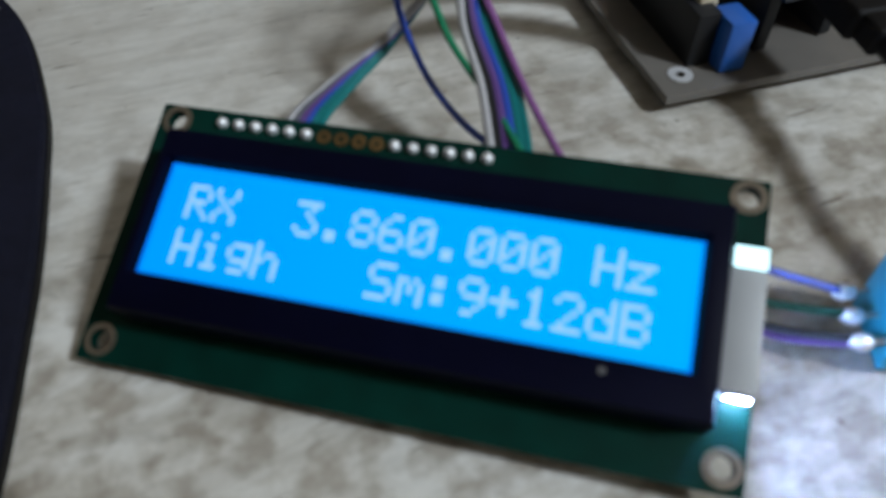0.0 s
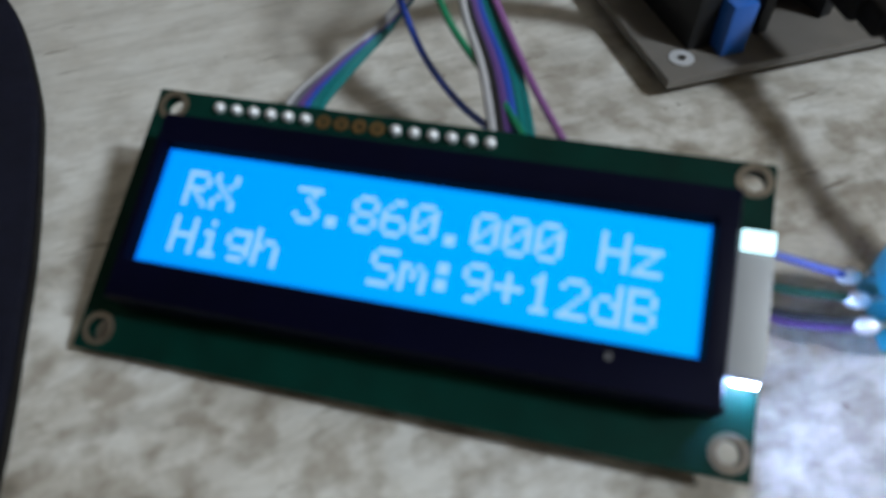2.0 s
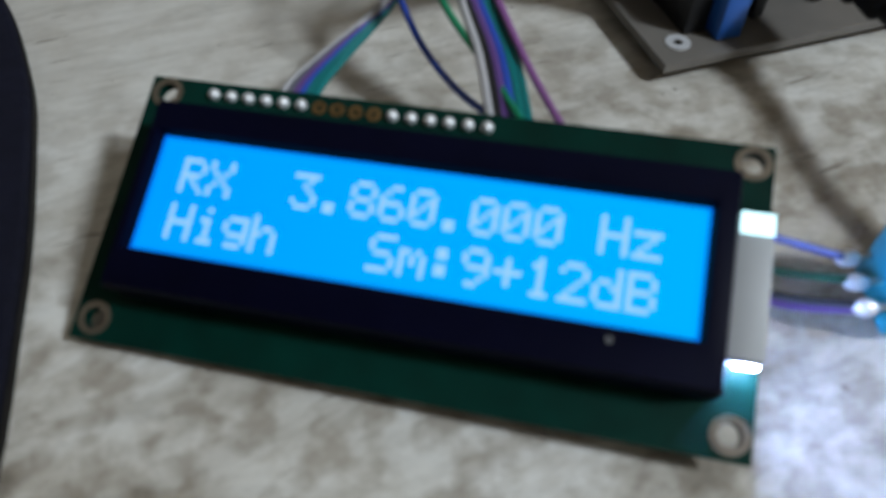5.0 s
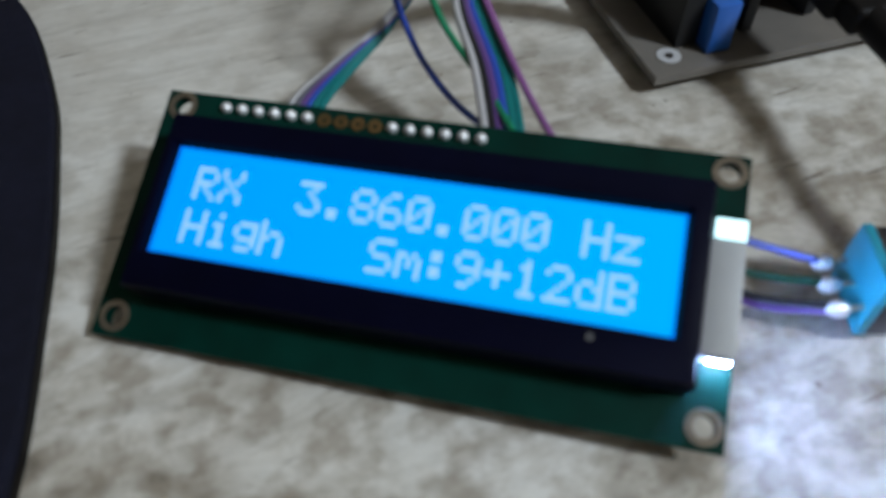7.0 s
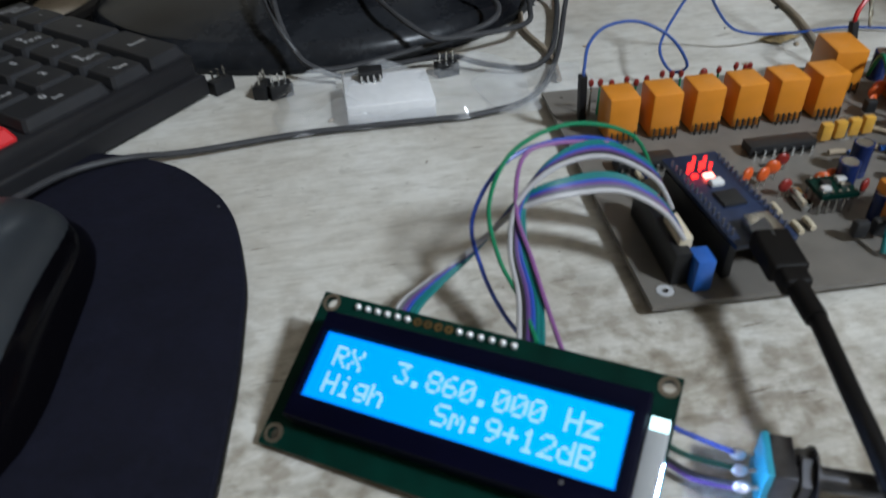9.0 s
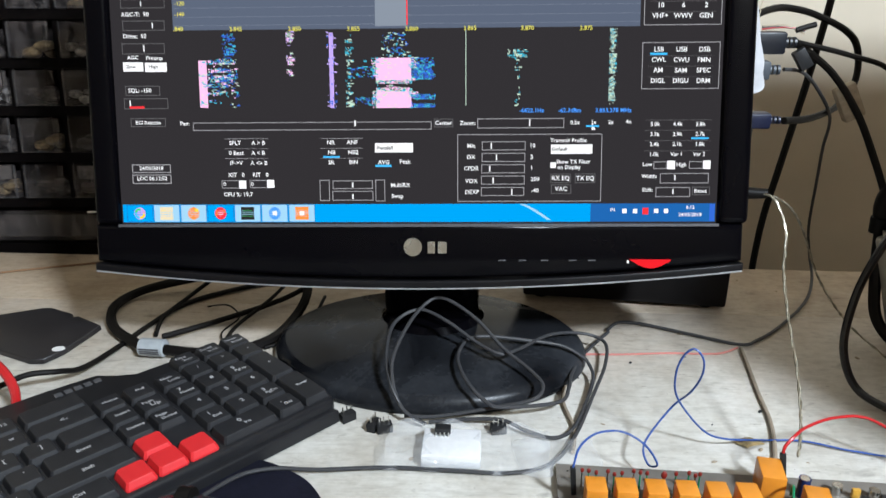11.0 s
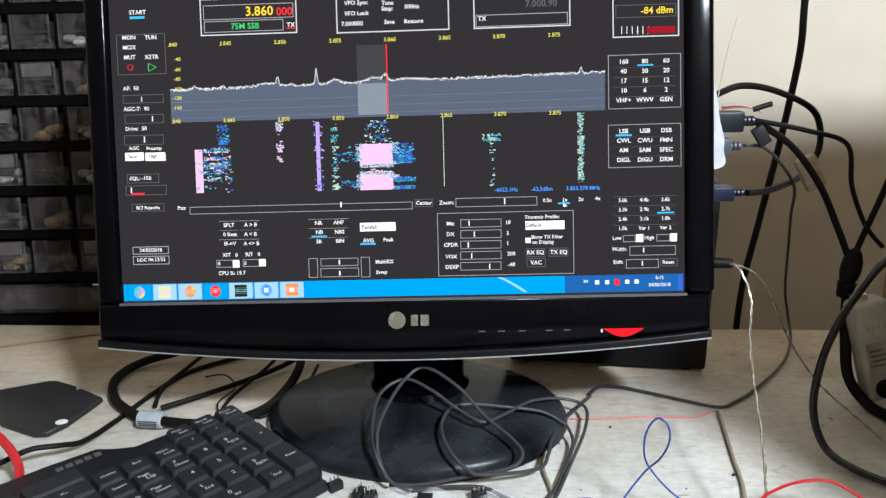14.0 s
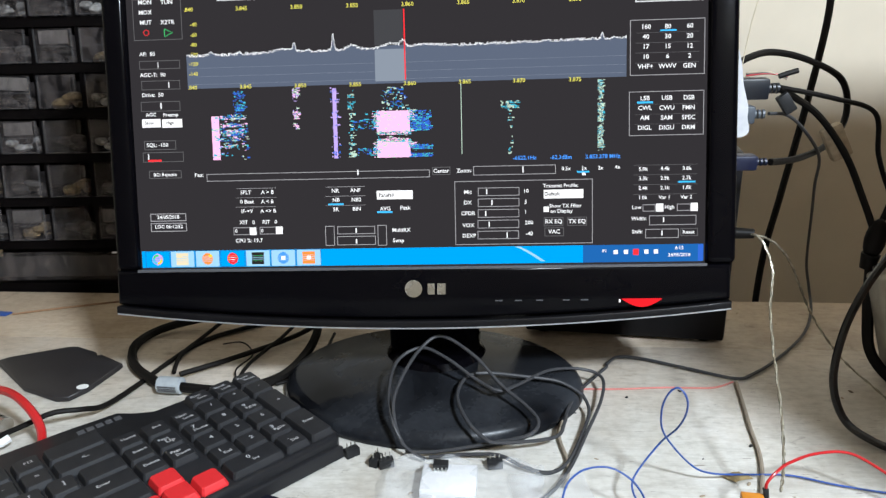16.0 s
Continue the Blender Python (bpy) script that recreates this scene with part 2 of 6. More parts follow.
M_KEY = mat("black_key_plastic", (0.018, 0.018, 0.020), 0.42, var=0.15, scale=120, bump=0.1, rand=0.2, spec=0.3)
M_KBODY = mat("black_keyboard_plastic", (0.015, 0.0148, 0.0165), 0.4, var=0.15, scale=80, bump=0.1, spec=0.3)
M_REDKEY = mat("red_key_plastic", (0.62, 0.018, 0.022), 0.5, var=0.06, scale=90)
M_PRINT = mat("pale_key_print", (0.40, 0.40, 0.41), 0.6, var=0)
M_GREYPRINT = mat("grey_print", (0.075, 0.075, 0.08), 0.4, var=0)
M_CHIN = mat("dull_silver_trim", (0.50, 0.50, 0.51), 0.3, metal=0.5, var=0.15, scale=90)
M_PAD = mat("navy_cloth_mouse_pad", (0.0065, 0.0068, 0.0145), 0.9, var=0.2, scale=400, bump=0.5, spec=0.15)
M_MOUSE = mat("dark_grey_satin_mouse", (0.032, 0.036, 0.041), 0.33, var=0.12, scale=60, spec=0.3)
M_GREEN = mat("green_solder_mask", (0.0003, 0.023, 0.016), 0.42, var=0.25, scale=180, bump=0.1, spec=0.1)
M_GOLD = mat("tinned_copper_ring", (0.24, 0.20, 0.155), 0.35, metal=0.8, var=0.2, scale=300)
M_SOLDER = mat("solder", (0.85, 0.85, 0.86), 0.42, metal=0.6, var=0.05, scale=500)
M_FLUX = mat("brown_flux_pad", (0.16, 0.09, 0.03), 0.35, metal=0.4, var=0.3, scale=500)
# blue cast of the display's glow is put into this black
M_BEZEL = mat("glow_tinted_black_steel_bezel", (0.0016, 0.0018, 0.0100), 0.45, var=0.15, scale=200, bump=0.08, spec=0.05)
M_BOARD = mat("grey_beige_bare_board", (0.155, 0.14, 0.122), 0.5, var=0.18, scale=90, bump=0.15)
M_ORANGE = mat("orange_relay_plastic", (0.66, 0.235, 0.022), 0.38, var=0.08, scale=120)
M_CERAM = mat("orange_ceramic_capacitor", (0.62, 0.10, 0.02), 0.35, var=0.1, scale=300)
M_MAROON = mat("dark_red_capacitor", (0.22, 0.02, 0.015), 0.3, var=0.1, scale=300)
M_TANT = mat("amber_film_capacitor", (0.62, 0.33, 0.05), 0.35, var=0.1, scale=300)
M_NAVY = mat("navy_capacitor_sleeve", (0.012, 0.025, 0.10), 0.25, var=0.1, scale=200)
M_TRIM = mat("blue_trimmer_plastic", (0.014, 0.10, 0.40), 0.4, var=0.05, scale=200)
M_NANO = mat("blue_module_board", (0.013, 0.025, 0.065), 0.4, var=0.2, scale=200)
M_CHIP = mat("black_epoxy_chip", (0.012, 0.012, 0.013), 0.5, var=0.1, scale=300)
M_METAL = mat("nickel_metal", (0.66, 0.65, 0.62), 0.25, metal=1.0, var=0.1, scale=300)
M_CREAM = mat("cream_connector_plastic", (0.60, 0.52, 0.38), 0.5, var=0.12, scale=200)
M_RUBBER = mat("black_rubber_cable", (0.006, 0.005, 0.0045), 0.5, var=0.15, scale=150, spec=0.12)
M_GREYCAB = mat("dark_grey_cable_sheath", (0.040, 0.040, 0.043), 0.5, var=0.12, scale=150, spec=0.35)
M_LGREYCAB = mat("dusty_grey_cable", (0.28, 0.23, 0.175), 0.6, var=0.15, scale=150)
M_WHITE = mat("white_plastic", (0.74, 0.74, 0.73), 0.45, var=0.05, scale=100)
M_GUIDE = mat("grey_light_guide", (0.36, 0.37, 0.38), 0.5, var=0.05, scale=100)
M_FOAM = mat("white_foam", (0.66, 0.66, 0.67), 0.8, var=0.05, scale=300, bump=0.3)
M_PAPER = mat("white_paper", (0.8, 0.8, 0.8), 0.85, var=0.04, scale=60)
M_TAPE = mat("brown_paper_tape", (0.38, 0.30, 0.21), 0.7, var=0.25, scale=200, bump=0.3)
M_DRAWFRAME = mat("black_drawer_cabinet_plastic", (0.003, 0.0022, 0.0022), 0.6, var=0.15, scale=60, spec=0.04)
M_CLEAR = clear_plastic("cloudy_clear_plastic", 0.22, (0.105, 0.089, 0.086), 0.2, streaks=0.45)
M_BAG = clear_plastic("clear_bag_film", 0.06, (0.8, 0.82, 0.85), 0.19)
W_WHITE = mat("white_wire", (0.40, 0.39, 0.40), 0.4, var=0.05, scale=300)
W_BLACK = mat("black_wire", (0.012, 0.012, 0.014), 0.35, var=0.05, scale=300)
W_GREY = mat("grey_wire", (0.10, 0.10, 0.12), 0.4, var=0.05, scale=300)
W_PURPLE = mat("purple_wire", (0.10, 0.045, 0.19), 0.4, var=0.05, scale=300)
W_BLUE = mat("blue_wire", (0.02, 0.06, 0.36), 0.35, var=0.05, scale=300)
W_LBLUE = mat("light_blue_wire", (0.025, 0.075, 0.29), 0.35, var=0.05, scale=300)
W_TEAL = mat("teal_wire", (0.0, 0.14, 0.14), 0.35, var=0.05, scale=300)
W_GREEN = mat("green_wire", (0.005, 0.18, 0.08), 0.35, var=0.05, scale=300)
W_RED = mat("red_wire", (0.45, 0.012, 0.014), 0.35, var=0.05, scale=300)
E_LCD = backlit_glass("lcd_blue_backlight")
E_CHAR = glow("lcd_pale_characters", (0.32, 0.69, 1.0), 2.4)
E_LEAK = glow("backlight_leak", (0.55, 0.90, 1.0), 6.0)
E_LEAKSIDE = glow("backlight_side_leak", (0.34, 0.52, 1.0), 750.0)
E_REDGLOW = glow("red_glow", (1.0, 0.02, 0.018), 8.0)
E_REDHOT = glow("red_led_core", (1.0, 0.10, 0.08), 30.0)
E_POWER = glow("red_power_light", (1.0, 0.02, 0.03), 1.1)
ui_bg = glow("screen_charcoal", (0.0265, 0.0245, 0.0275), 1.0)
ui_white = glow("screen_white", (0.78, 0.80, 0.83), 1.0)
ui_black = glow("screen_black_text", (0.02, 0.02, 0.02), 1.0)
ui_field = glow("screen_white_field", (0.85, 0.86, 0.88), 1.0)
ui_line = glow("screen_line", (0.30, 0.30, 0.32), 1.0)
ui_pale_line = glow("screen_pale_line", (0.55, 0.57, 0.60), 1.0)
ui_dim = glow("screen_dim_line", (0.10, 0.10, 0.105), 1.0)
ui_yellow = glow("screen_yellow", (0.62, 0.58, 0.10), 1.0)
ui_amber = glow("screen_amber", (0.85, 0.60, 0.04), 1.0)
ui_red = glow("screen_red", (0.85, 0.03, 0.04), 1.0)
ui_darkred = glow("screen_dark_red", (0.30, 0.01, 0.02), 1.0)
ui_green = glow("screen_green", (0.05, 0.55, 0.16), 1.0)
ui_cyan = glow("screen_sky_blue", (0.05, 0.45, 0.85), 1.0)
ui_blue = glow("screen_blue_text", (0.06, 0.28, 0.85), 1.0)
ui_spectrum_fill = glow("screen_slate_fill", (0.088, 0.110, 0.160), 1.0)
ui_band = glow("screen_pale_band", (0.205, 0.24, 0.295), 1.0)
ui_band_dim = glow("screen_dim_band", (0.047, 0.048, 0.053), 1.0)
ui_taskbar = glow("screen_taskbar_blue", (0.0, 0.31, 0.75), 1.0)
ui_taskdark = glow("screen_taskbar_deep_blue", (0.012, 0.11, 0.36), 1.0)
ui_pink = glow("screen_pink", (0.84, 0.48, 0.74), 1.0)
ui_lilac = glow("screen_lilac", (0.46, 0.34, 0.76), 1.0)
ui_wfcyan = glow("screen_waterfall_cyan", (0.05, 0.40, 0.55), 1.0)
ui_wfblue = glow("screen_waterfall_blue", (0.03, 0.12, 0.55), 1.0)
ui_pale = glow("screen_pale_green", (0.45, 0.60, 0.50), 1.0)
ui_tile_and_glare = glow("screen_tile_and_glare", (0.30, 0.55, 0.75), 1.0)
ui_cream = glow("screen_cream", (0.72, 0.62, 0.42), 1.0)
ui_icon = glow("screen_icon_orange", (0.85, 0.25, 0.05), 1.0)


# ---- mesh helpers ----
def box_bm(x0, y0, z0, x1, y1, z1, bevel=0.0, seg=2):
    bm = bmesh.new()
    bmesh.ops.create_cube(bm, size=1)
    for v in bm.verts:
        v.co = Vector(((x0, x1)[v.co.x > 0], (y0, y1)[v.co.y > 0], (z0, z1)[v.co.z > 0]))
    if bevel:
        bmesh.ops.bevel(bm, geom=bm.edges[:], offset=bevel, segments=seg, affect="EDGES", profile=0.5)
    return bm


def cyl_bm(p, q, r0, r1=None, sides=16):
    p, q = Vector(p), Vector(q)
    bm = bmesh.new()
    bmesh.ops.create_cone(bm, cap_ends=True, segments=sides, radius1=r0, radius2=r0 if r1 is None else r1, depth=(q - p).length)
    m = Matrix.Translation((p + q) / 2) @ (q - p).to_track_quat("Z", "Y").to_matrix().to_4x4()
    bmesh.ops.transform(bm, matrix=m, verts=bm.verts)
    return bm


def ball_bm(c, r, squash=(1, 1, 1), u=12, v=8):
    bm = bmesh.new()
    bmesh.ops.create_uvsphere(bm, u_segments=u, v_segments=v, radius=r)
    bmesh.ops.transform(bm, matrix=Matrix.Translation(c) @ Matrix.Diagonal((*squash, 1)), verts=bm.verts)
    return bm


def join_bm(*bms):
    out = bms[0]
    for b in bms[1:]:
        me = bpy.data.meshes.new("tmp")
        b.to_mesh(me)
        out.from_mesh(me)
        bpy.data.meshes.remove(me)
        b.free()
    return out


def smooth_path(pts, sub=8, closed=False):
    P = [Vector(p) for p in pts]
    n = len(P)
    out = []
    for i in range(n if closed else n - 1):
        g = (lambda k: P[k % n]) if closed else (lambda k: P[min(max(k, 0), n - 1)])
        a, b, c, d = g(i - 1), g(i), g(i + 1), g(i + 2)
        for s in range(sub):
            t = s / sub
            out.append(0.5 * (2 * b + (c - a) * t + (2 * a - 5 * b + 4 * c - d) * t * t + (3 * b - a - 3 * c + d) * t ** 3))
    if not closed:
        out.append(P[-1])
    return out


def tube_bm(pts, r, sides=8, sub=8, caps=True):
    path = smooth_path(pts, sub)
    bm = bmesh.new()
    rings = []
    side = None
    for i, p in enumerate(path):
        d = (path[min(i + 1, len(path) - 1)] - path[max(i - 1, 0)]).normalized()
        if side is None:
            side = d.orthogonal().normalized()
        side = (side - d * side.dot(d)).normalized()
        up = d.cross(side)
        rings.append([bm.verts.new(p + r * (math.cos(a) * side + math.sin(a) * up)) for a in (math.tau * k / sides for k in range(sides))])
    for a, b in zip(rings, rings[1:]):
        for k in range(sides):
            bm.faces.new((a[k], a[(k + 1) % sides], b[(k + 1) % sides], b[k]))
    if caps:
        bm.faces.new(rings[0][::-1])
        bm.faces.new(rings[-1])
    return bm


def slab_bm(outline, z0, z1, bevel=0.0):
    bm = bmesh.new()
    f = bm.faces.new([bm.verts.new((p[0], p[1], z0)) for p in outline])
    if f.normal.z > 0:
        f.normal_flip()
    r = bmesh.ops.extrude_face_region(bm, geom=[f])
    bmesh.ops.translate(bm, vec=(0, 0, z1 - z0), verts=[v for v in r["geom"] if isinstance(v, bmesh.types.BMVert)])
    bmesh.ops.recalc_face_normals(bm, faces=bm.faces)
    if bevel:
        top = [e for e in bm.edges if all(abs(v.co.z - z1) < 1e-7 for v in e.verts)]
        bmesh.ops.bevel(bm, geom=top, offset=bevel, segments=3, affect="EDGES", profile=0.5)
    return bm


def mesh_of(name, bm, material, smooth=True):
    me = bpy.data.meshes.new(name)
    bm.to_mesh(me)
    bm.free()
    me.materials.append(material)
    if smooth:
        me.polygons.foreach_set("use_smooth", [True] * len(me.polygons))
        me.set_sharp_from_angle(angle=radians(40))
    return me


def part(name, bm, material, parent, label=""):
    o = new(name, mesh_of(name, bm, material))
    o.parent = parent
    if label:
        o["label"] = label
    return o


def share(name, me, parent, m):
    o = new(name, me)
    o.parent = parent
    o.matrix_basis = m
    return o


def thing(name, label, category, m=None, group=""):
    o = new(name)
    o.empty_display_size = 0.01
    if m is not None:
        o.matrix_basis = m
    return tagged(o, label, category, group)


def solid(name, bm, material, label, category, group="", kind="", m=None):
    o = new(name, mesh_of(name, bm, material))
    if m is not None:
        o.matrix_basis = m
    return tagged(o, label, category, group, kind)


def cable(label, pts, r, material, name="cable", sub=8, group="cables on the table"):
    return solid(name, tube_bm(pts, r, 8, sub), material, label, name.replace("_", " "), group)


def text_bm(body, size, m, extrude=0.0):
    cu = bpy.data.curves.new("t", "FONT")
    cu.body, cu.size, cu.align_x, cu.align_y, cu.extrude = body, size, "CENTER", "CENTER", extrude
    cu.resolution_u, cu.offset = 2, size * 0.018
    ob = bpy.data.objects.new("t", cu)
    me = bpy.data.meshes.new_from_object(ob)
    bm = bmesh.new()
    bm.from_mesh(me)
    bmesh.ops.transform(bm, matrix=m, verts=bm.verts)
    bpy.data.objects.remove(ob)
    bpy.data.meshes.remove(me)
    return bm


# ---- the room ----
ROOM = (-1.9, 1.9, -1.20, 0.42, -0.75, 1.75)


def structure(name, bm, material, label):
    return solid(name, bm, material, label, name.split("_")[0], kind="structure")


X0, X1, Y0, Y1, Z0, Z1 = ROOM
structure("floor", box_bm(X0 - 0.1, Y0 - 0.1, Z0 - 0.1, X1 + 0.1, Y1 + 0.1, Z0), M_FLOOR, "plain grey cement floor under the work table")
structure("ceiling", box_bm(X0 - 0.1, Y0 - 0.1, Z1, X1 + 0.1, Y1 + 0.1, Z1 + 0.1), M_CEIL, "plain pale boarded ceiling")
structure("wall_back", box_bm(X0, Y1, Z0, X1, Y1 + 0.1, Z1), M_WALL, "cream painted wall behind the table")
structure("wall_left", box_bm(X0 - 0.1, Y0, Z0, X0, Y1, Z1), M_DIMWALL, "plain cream side wall")
structure("wall_right", box_bm(X1, Y0, Z0, X1 + 0.1, Y1, Z1), M_DIMWALL, "plain cream side wall")
WX0, WX1, WZ0, WZ1 = 0.56, 1.12, 1.00, 1.50
front = join_bm(box_bm(X0, Y0 - 0.1, Z0, WX0, Y0, Z1), box_bm(WX1, Y0 - 0.1, Z0, X1, Y0, Z1),
                box_bm(WX0, Y0 - 0.1, Z0, WX1, Y0, WZ0), box_bm(WX0, Y0 - 0.1, WZ1, WX1, Y0, Z1))
structure("wall_front", front, M_DIMWALL, "plain cream wall with a window opening")


def table_rear(x):
    return 0.195 - 0.035 * x


# work table of boards
table = thing("work_table", "worn whitish laminate work table with scuffs and stains", "table")
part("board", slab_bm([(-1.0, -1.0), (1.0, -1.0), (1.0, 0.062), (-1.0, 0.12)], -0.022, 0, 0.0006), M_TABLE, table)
part("board", slab_bm([(-1.0, 0.1206), (1.0, 0.0626), (1.0, table_rear(1.0)), (-1.0, table_rear(-1.0))], -0.022, -0.0004, 0.0006), M_TABLE_REAR, table, "browner rear board with shade put into its colour")
for x in (-0.95, 0.95):
    for y in (-0.95, 0.1):
        part("leg", box_bm(x - 0.03, y - 0.03, Z0, x + 0.03, y + 0.03, -0.022, 0.003), M_BROWN, table)


# ---- monitor ----
TILT_BACK = 14.0
mon = thing("monitor", "glossy black widescreen computer monitor tilted back on an oval stand", "monitor", pose(0, 0, 0.108, -TILT_BACK, -0.56, 0))
# local: x right, z up along the glass, -y towards the viewer


def frame_outline(x0, z0, x1, z1, bulge=0.0, n=24):
    pts = []
    for i in range(n + 1):
        u = i / n
        x = x0 + (x1 - x0) * u
        pts.append((x, z0 - bulge * (1 - (2 * u - 1) ** 2)))
    pts += [(x1, z1), (x0, z1)]
    return pts


def upright(bm):
    """Turns a slab drawn in x, y with its height along z into one that stands: y becomes z and z becomes -y."""
    bmesh.ops.transform(bm, matrix=Matrix(((1, 0, 0, 0), (0, 0, -1, 0), (0, 1, 0, 0), (0, 0, 0, 1))), verts=bm.verts)
    return bm


part("back_shell", box_bm(-0.214, 0.006, -0.026, 0.214, 0.045, 0.262, 0.012, 3), M_SATIN, mon)
part("side_bezel", box_bm(-0.2225, -0.006, 0.0, -0.2055, 0.012, 0.250, 0.0045, 5), M_GLOSS, mon)
part("side_bezel", box_bm(0.2055, -0.006, 0.0, 0.2258, 0.012, 0.250, 0.0045, 5), M_GLOSS, mon)
part("top_bezel", box_bm(-0.2225, -0.006, 0.2325, 0.2225, 0.012, 0.252, 0.003), M_GLOSS, mon)
part("chin", upright(slab_bm(frame_outline(-0.2223, -0.025, 0.2223, 0.0, 0.012), -0.012, 0.006, 0.003)), M_GLOSS, mon)
part("chin_lip", upright(slab_bm([(x, z) for x, z in frame_outline(-0.2223, -0.031, 0.2223, -0.0255, 0.0125)][:25]
                                + [(x, z + 0.005) for x, z in frame_outline(-0.2223, -0.031, 0.2223, -0.0255, 0.0125)[24::-1]], -0.012, 0.0085, 0.001)), M_SATIN, mon)
part("chrome_strip", tube_bm([(x, -0.0075, z - 0.0006) for x, z in frame_outline(-0.222, -0.031, 0.222, 0, 0.0125)[:25:2]], 0.00055, 6, 3), M_CHIN, mon, "thin bright silver strip under the chin")
part("glass_ledge", box_bm(-0.2055, -0.0065, -0.0012, 0.2055, -0.0045, 0.0006), M_GREYPRINT, mon)
screen = part("screen", box_bm(-0.2055, 0.0, 0.0, 0.2055, 0.004, 0.2325), ui_bg, mon, "lit screen with a dark radio receiver program")
logo_disc = part("logo", join_bm(cyl_bm((-0.0017, -0.0058, -0.0152), (-0.0017, -0.0066, -0.0152), 0.0063, sides=24),
                                 box_bm(0.0085, -0.0066, -0.0195, 0.0135, -0.0058, -0.0115), box_bm(0.0155, -0.0066, -0.0195, 0.0215, -0.0058, -0.0115)), M_METAL, mon, "small silver maker's badge")
bmp = slab_bm([(0.146 + 0.028 * i / 16, -0.0238 - 0.0056 * math.sin(math.pi * i / 16)) for i in range(17)], 0.006, 0.0092)
part("power_light", upright(bmp), E_POWER, mon, "glowing red crescent power light")
part("button_mark", box_bm(0.1445, -0.0075, -0.0262, 0.1455, -0.006, -0.0242), ui_field, mon)
for x in (0.057, 0.071, 0.086, 0.105, 0.118):
    part("button_mark", box_bm(x, -0.0066, -0.0248 + 0.0001 * x, x + 0.005, -0.0058, -0.0240), M_GREYPRINT, mon)

# ---- what the screen shows, one mesh a colour ----
UI = {}


def ui_layer(material):
    if material.name not in UI:
        UI[material.name] = (material, bmesh.new(), 0.0003 + 0.00002 * len(UI))
    return UI[material.name]


def ui_rect(u0, v0, u1, v1, material):
    _, bm, d = ui_layer(material)
    bm.faces.new([bm.verts.new((u / 1000, -d, v / 1000)) for u, v in ((u0, v0), (u1, v0), (u1, v1), (u0, v1))])


def ui_frame(u0, v0, u1, v1, material, w=0.5):
    ui_rect(u0, v0, u1, v0 + w, material)
    ui_rect(u0, v1 - w, u1, v1, material)
    ui_rect(u0, v0 + w, u0 + w, v1 - w, material)
    ui_rect(u1 - w, v0 + w, u1, v1 - w, material)


def ui_text(body, u, v, h, material):
    _, bm, d = ui_layer(material)
    t = text_bm(body, h * 1.32 / 1000, pose(u / 1000, -d, v / 1000, 90, 0, 0))
    me = bpy.data.meshes.new("tmp")
    t.to_mesh(me)
    t.free()
    bm.from_mesh(me)
    bpy.data.meshes.remove(me)


for layer in (ui_spectrum_fill, ui_band, ui_taskbar, ui_taskdark, ui_tile_and_glare, ui_icon, ui_lilac, ui_green, ui_blue, ui_amber, ui_dim, ui_line, ui_field, ui_black):
    ui_layer(layer)
ui_rect(-162.9, 131.6, 150.2, 150.5, ui_spectrum_fill)
ui_rect(-26.0, 133.2, -4.0, 155.5, ui_band)
ui_rect(-26.0, 158.0, -5.5, 182.6, ui_band_dim)
ui_rect(-5.0, 133.7, -4.1, 182.8, ui_red)
ui_text('.840', -159.6, 187.2, 3, ui_yellow)
ui_text('3.845', -120.8, 186.9, 3, ui_yellow)
ui_text('3.850', -81.1, 186.6, 3, ui_yellow)
ui_text('3.855', -41.1, 186.3, 3, ui_yellow)
ui_text('3.860', -1.9, 185.9, 3, ui_yellow)
ui_text('3.865', 37.4, 185.8, 3, ui_yellow)
ui_text('3.870', 75.9, 185.5, 3, ui_yellow)
ui_text('3.875', 114.9, 185.3, 3, ui_yellow)
ui_text('.840', -159.3, 132.3, 3, ui_yellow)
ui_text('3.845', -120.2, 132.0, 3, ui_yellow)
ui_text('3.850', -80.3, 131.7, 3, ui_yellow)
ui_text('3.855', -40.6, 131.4, 3, ui_yellow)
ui_text('3.860', -1.5, 131.1, 3, ui_yellow)
ui_text('3.865', 37.5, 131.2, 3, ui_yellow)
ui_text('3.870', 75.7, 130.9, 3, ui_yellow)
ui_text('3.875', 114.7, 130.6, 3, ui_yellow)
ui_text('-40', -156.4, 176.8, 2.8, ui_yellow)
ui_text('-60', -156.7, 169.4, 2.8, ui_yellow)
ui_text('-80', -157.1, 162.6, 2.8, ui_yellow)
ui_text('-100', -157.4, 155.5, 2.8, ui_yellow)
ui_text('-120', -157.7, 149.0, 2.8, ui_yellow)
ui_text('-140', -158.0, 141.9, 2.8, ui_yellow)
ui_text('START', -184.1, 211.1, 3.2, ui_white)
ui_rect(-190.0, 206.6, -179.0, 208.4, ui_cyan)
ui_text('MON', -191.3, 193.4, 3.2, ui_white)
ui_text('TUN', -175.2, 193.1, 3.2, ui_white)
ui_text('MOX', -191.4, 186.3, 3.2, ui_white)
ui_text('MUT', -191.4, 179.3, 3.2, ui_white)
ui_text('X2TR', -175.3, 179.1, 3.2, ui_white)
ui_frame(-200.8, 166.8, -164.8, 195.8, ui_dim, 0.5)
ui_text('AF:  50', -191.6, 157.0, 3, ui_white)
ui_frame(-198.0, 146.3, -167.8, 152.4, ui_dim, 0.5)
ui_rect(-184.3, 147.4, -183.7, 150.9, ui_white)
ui_text('AGC-T:  90', -188.3, 142.1, 3, ui_white)
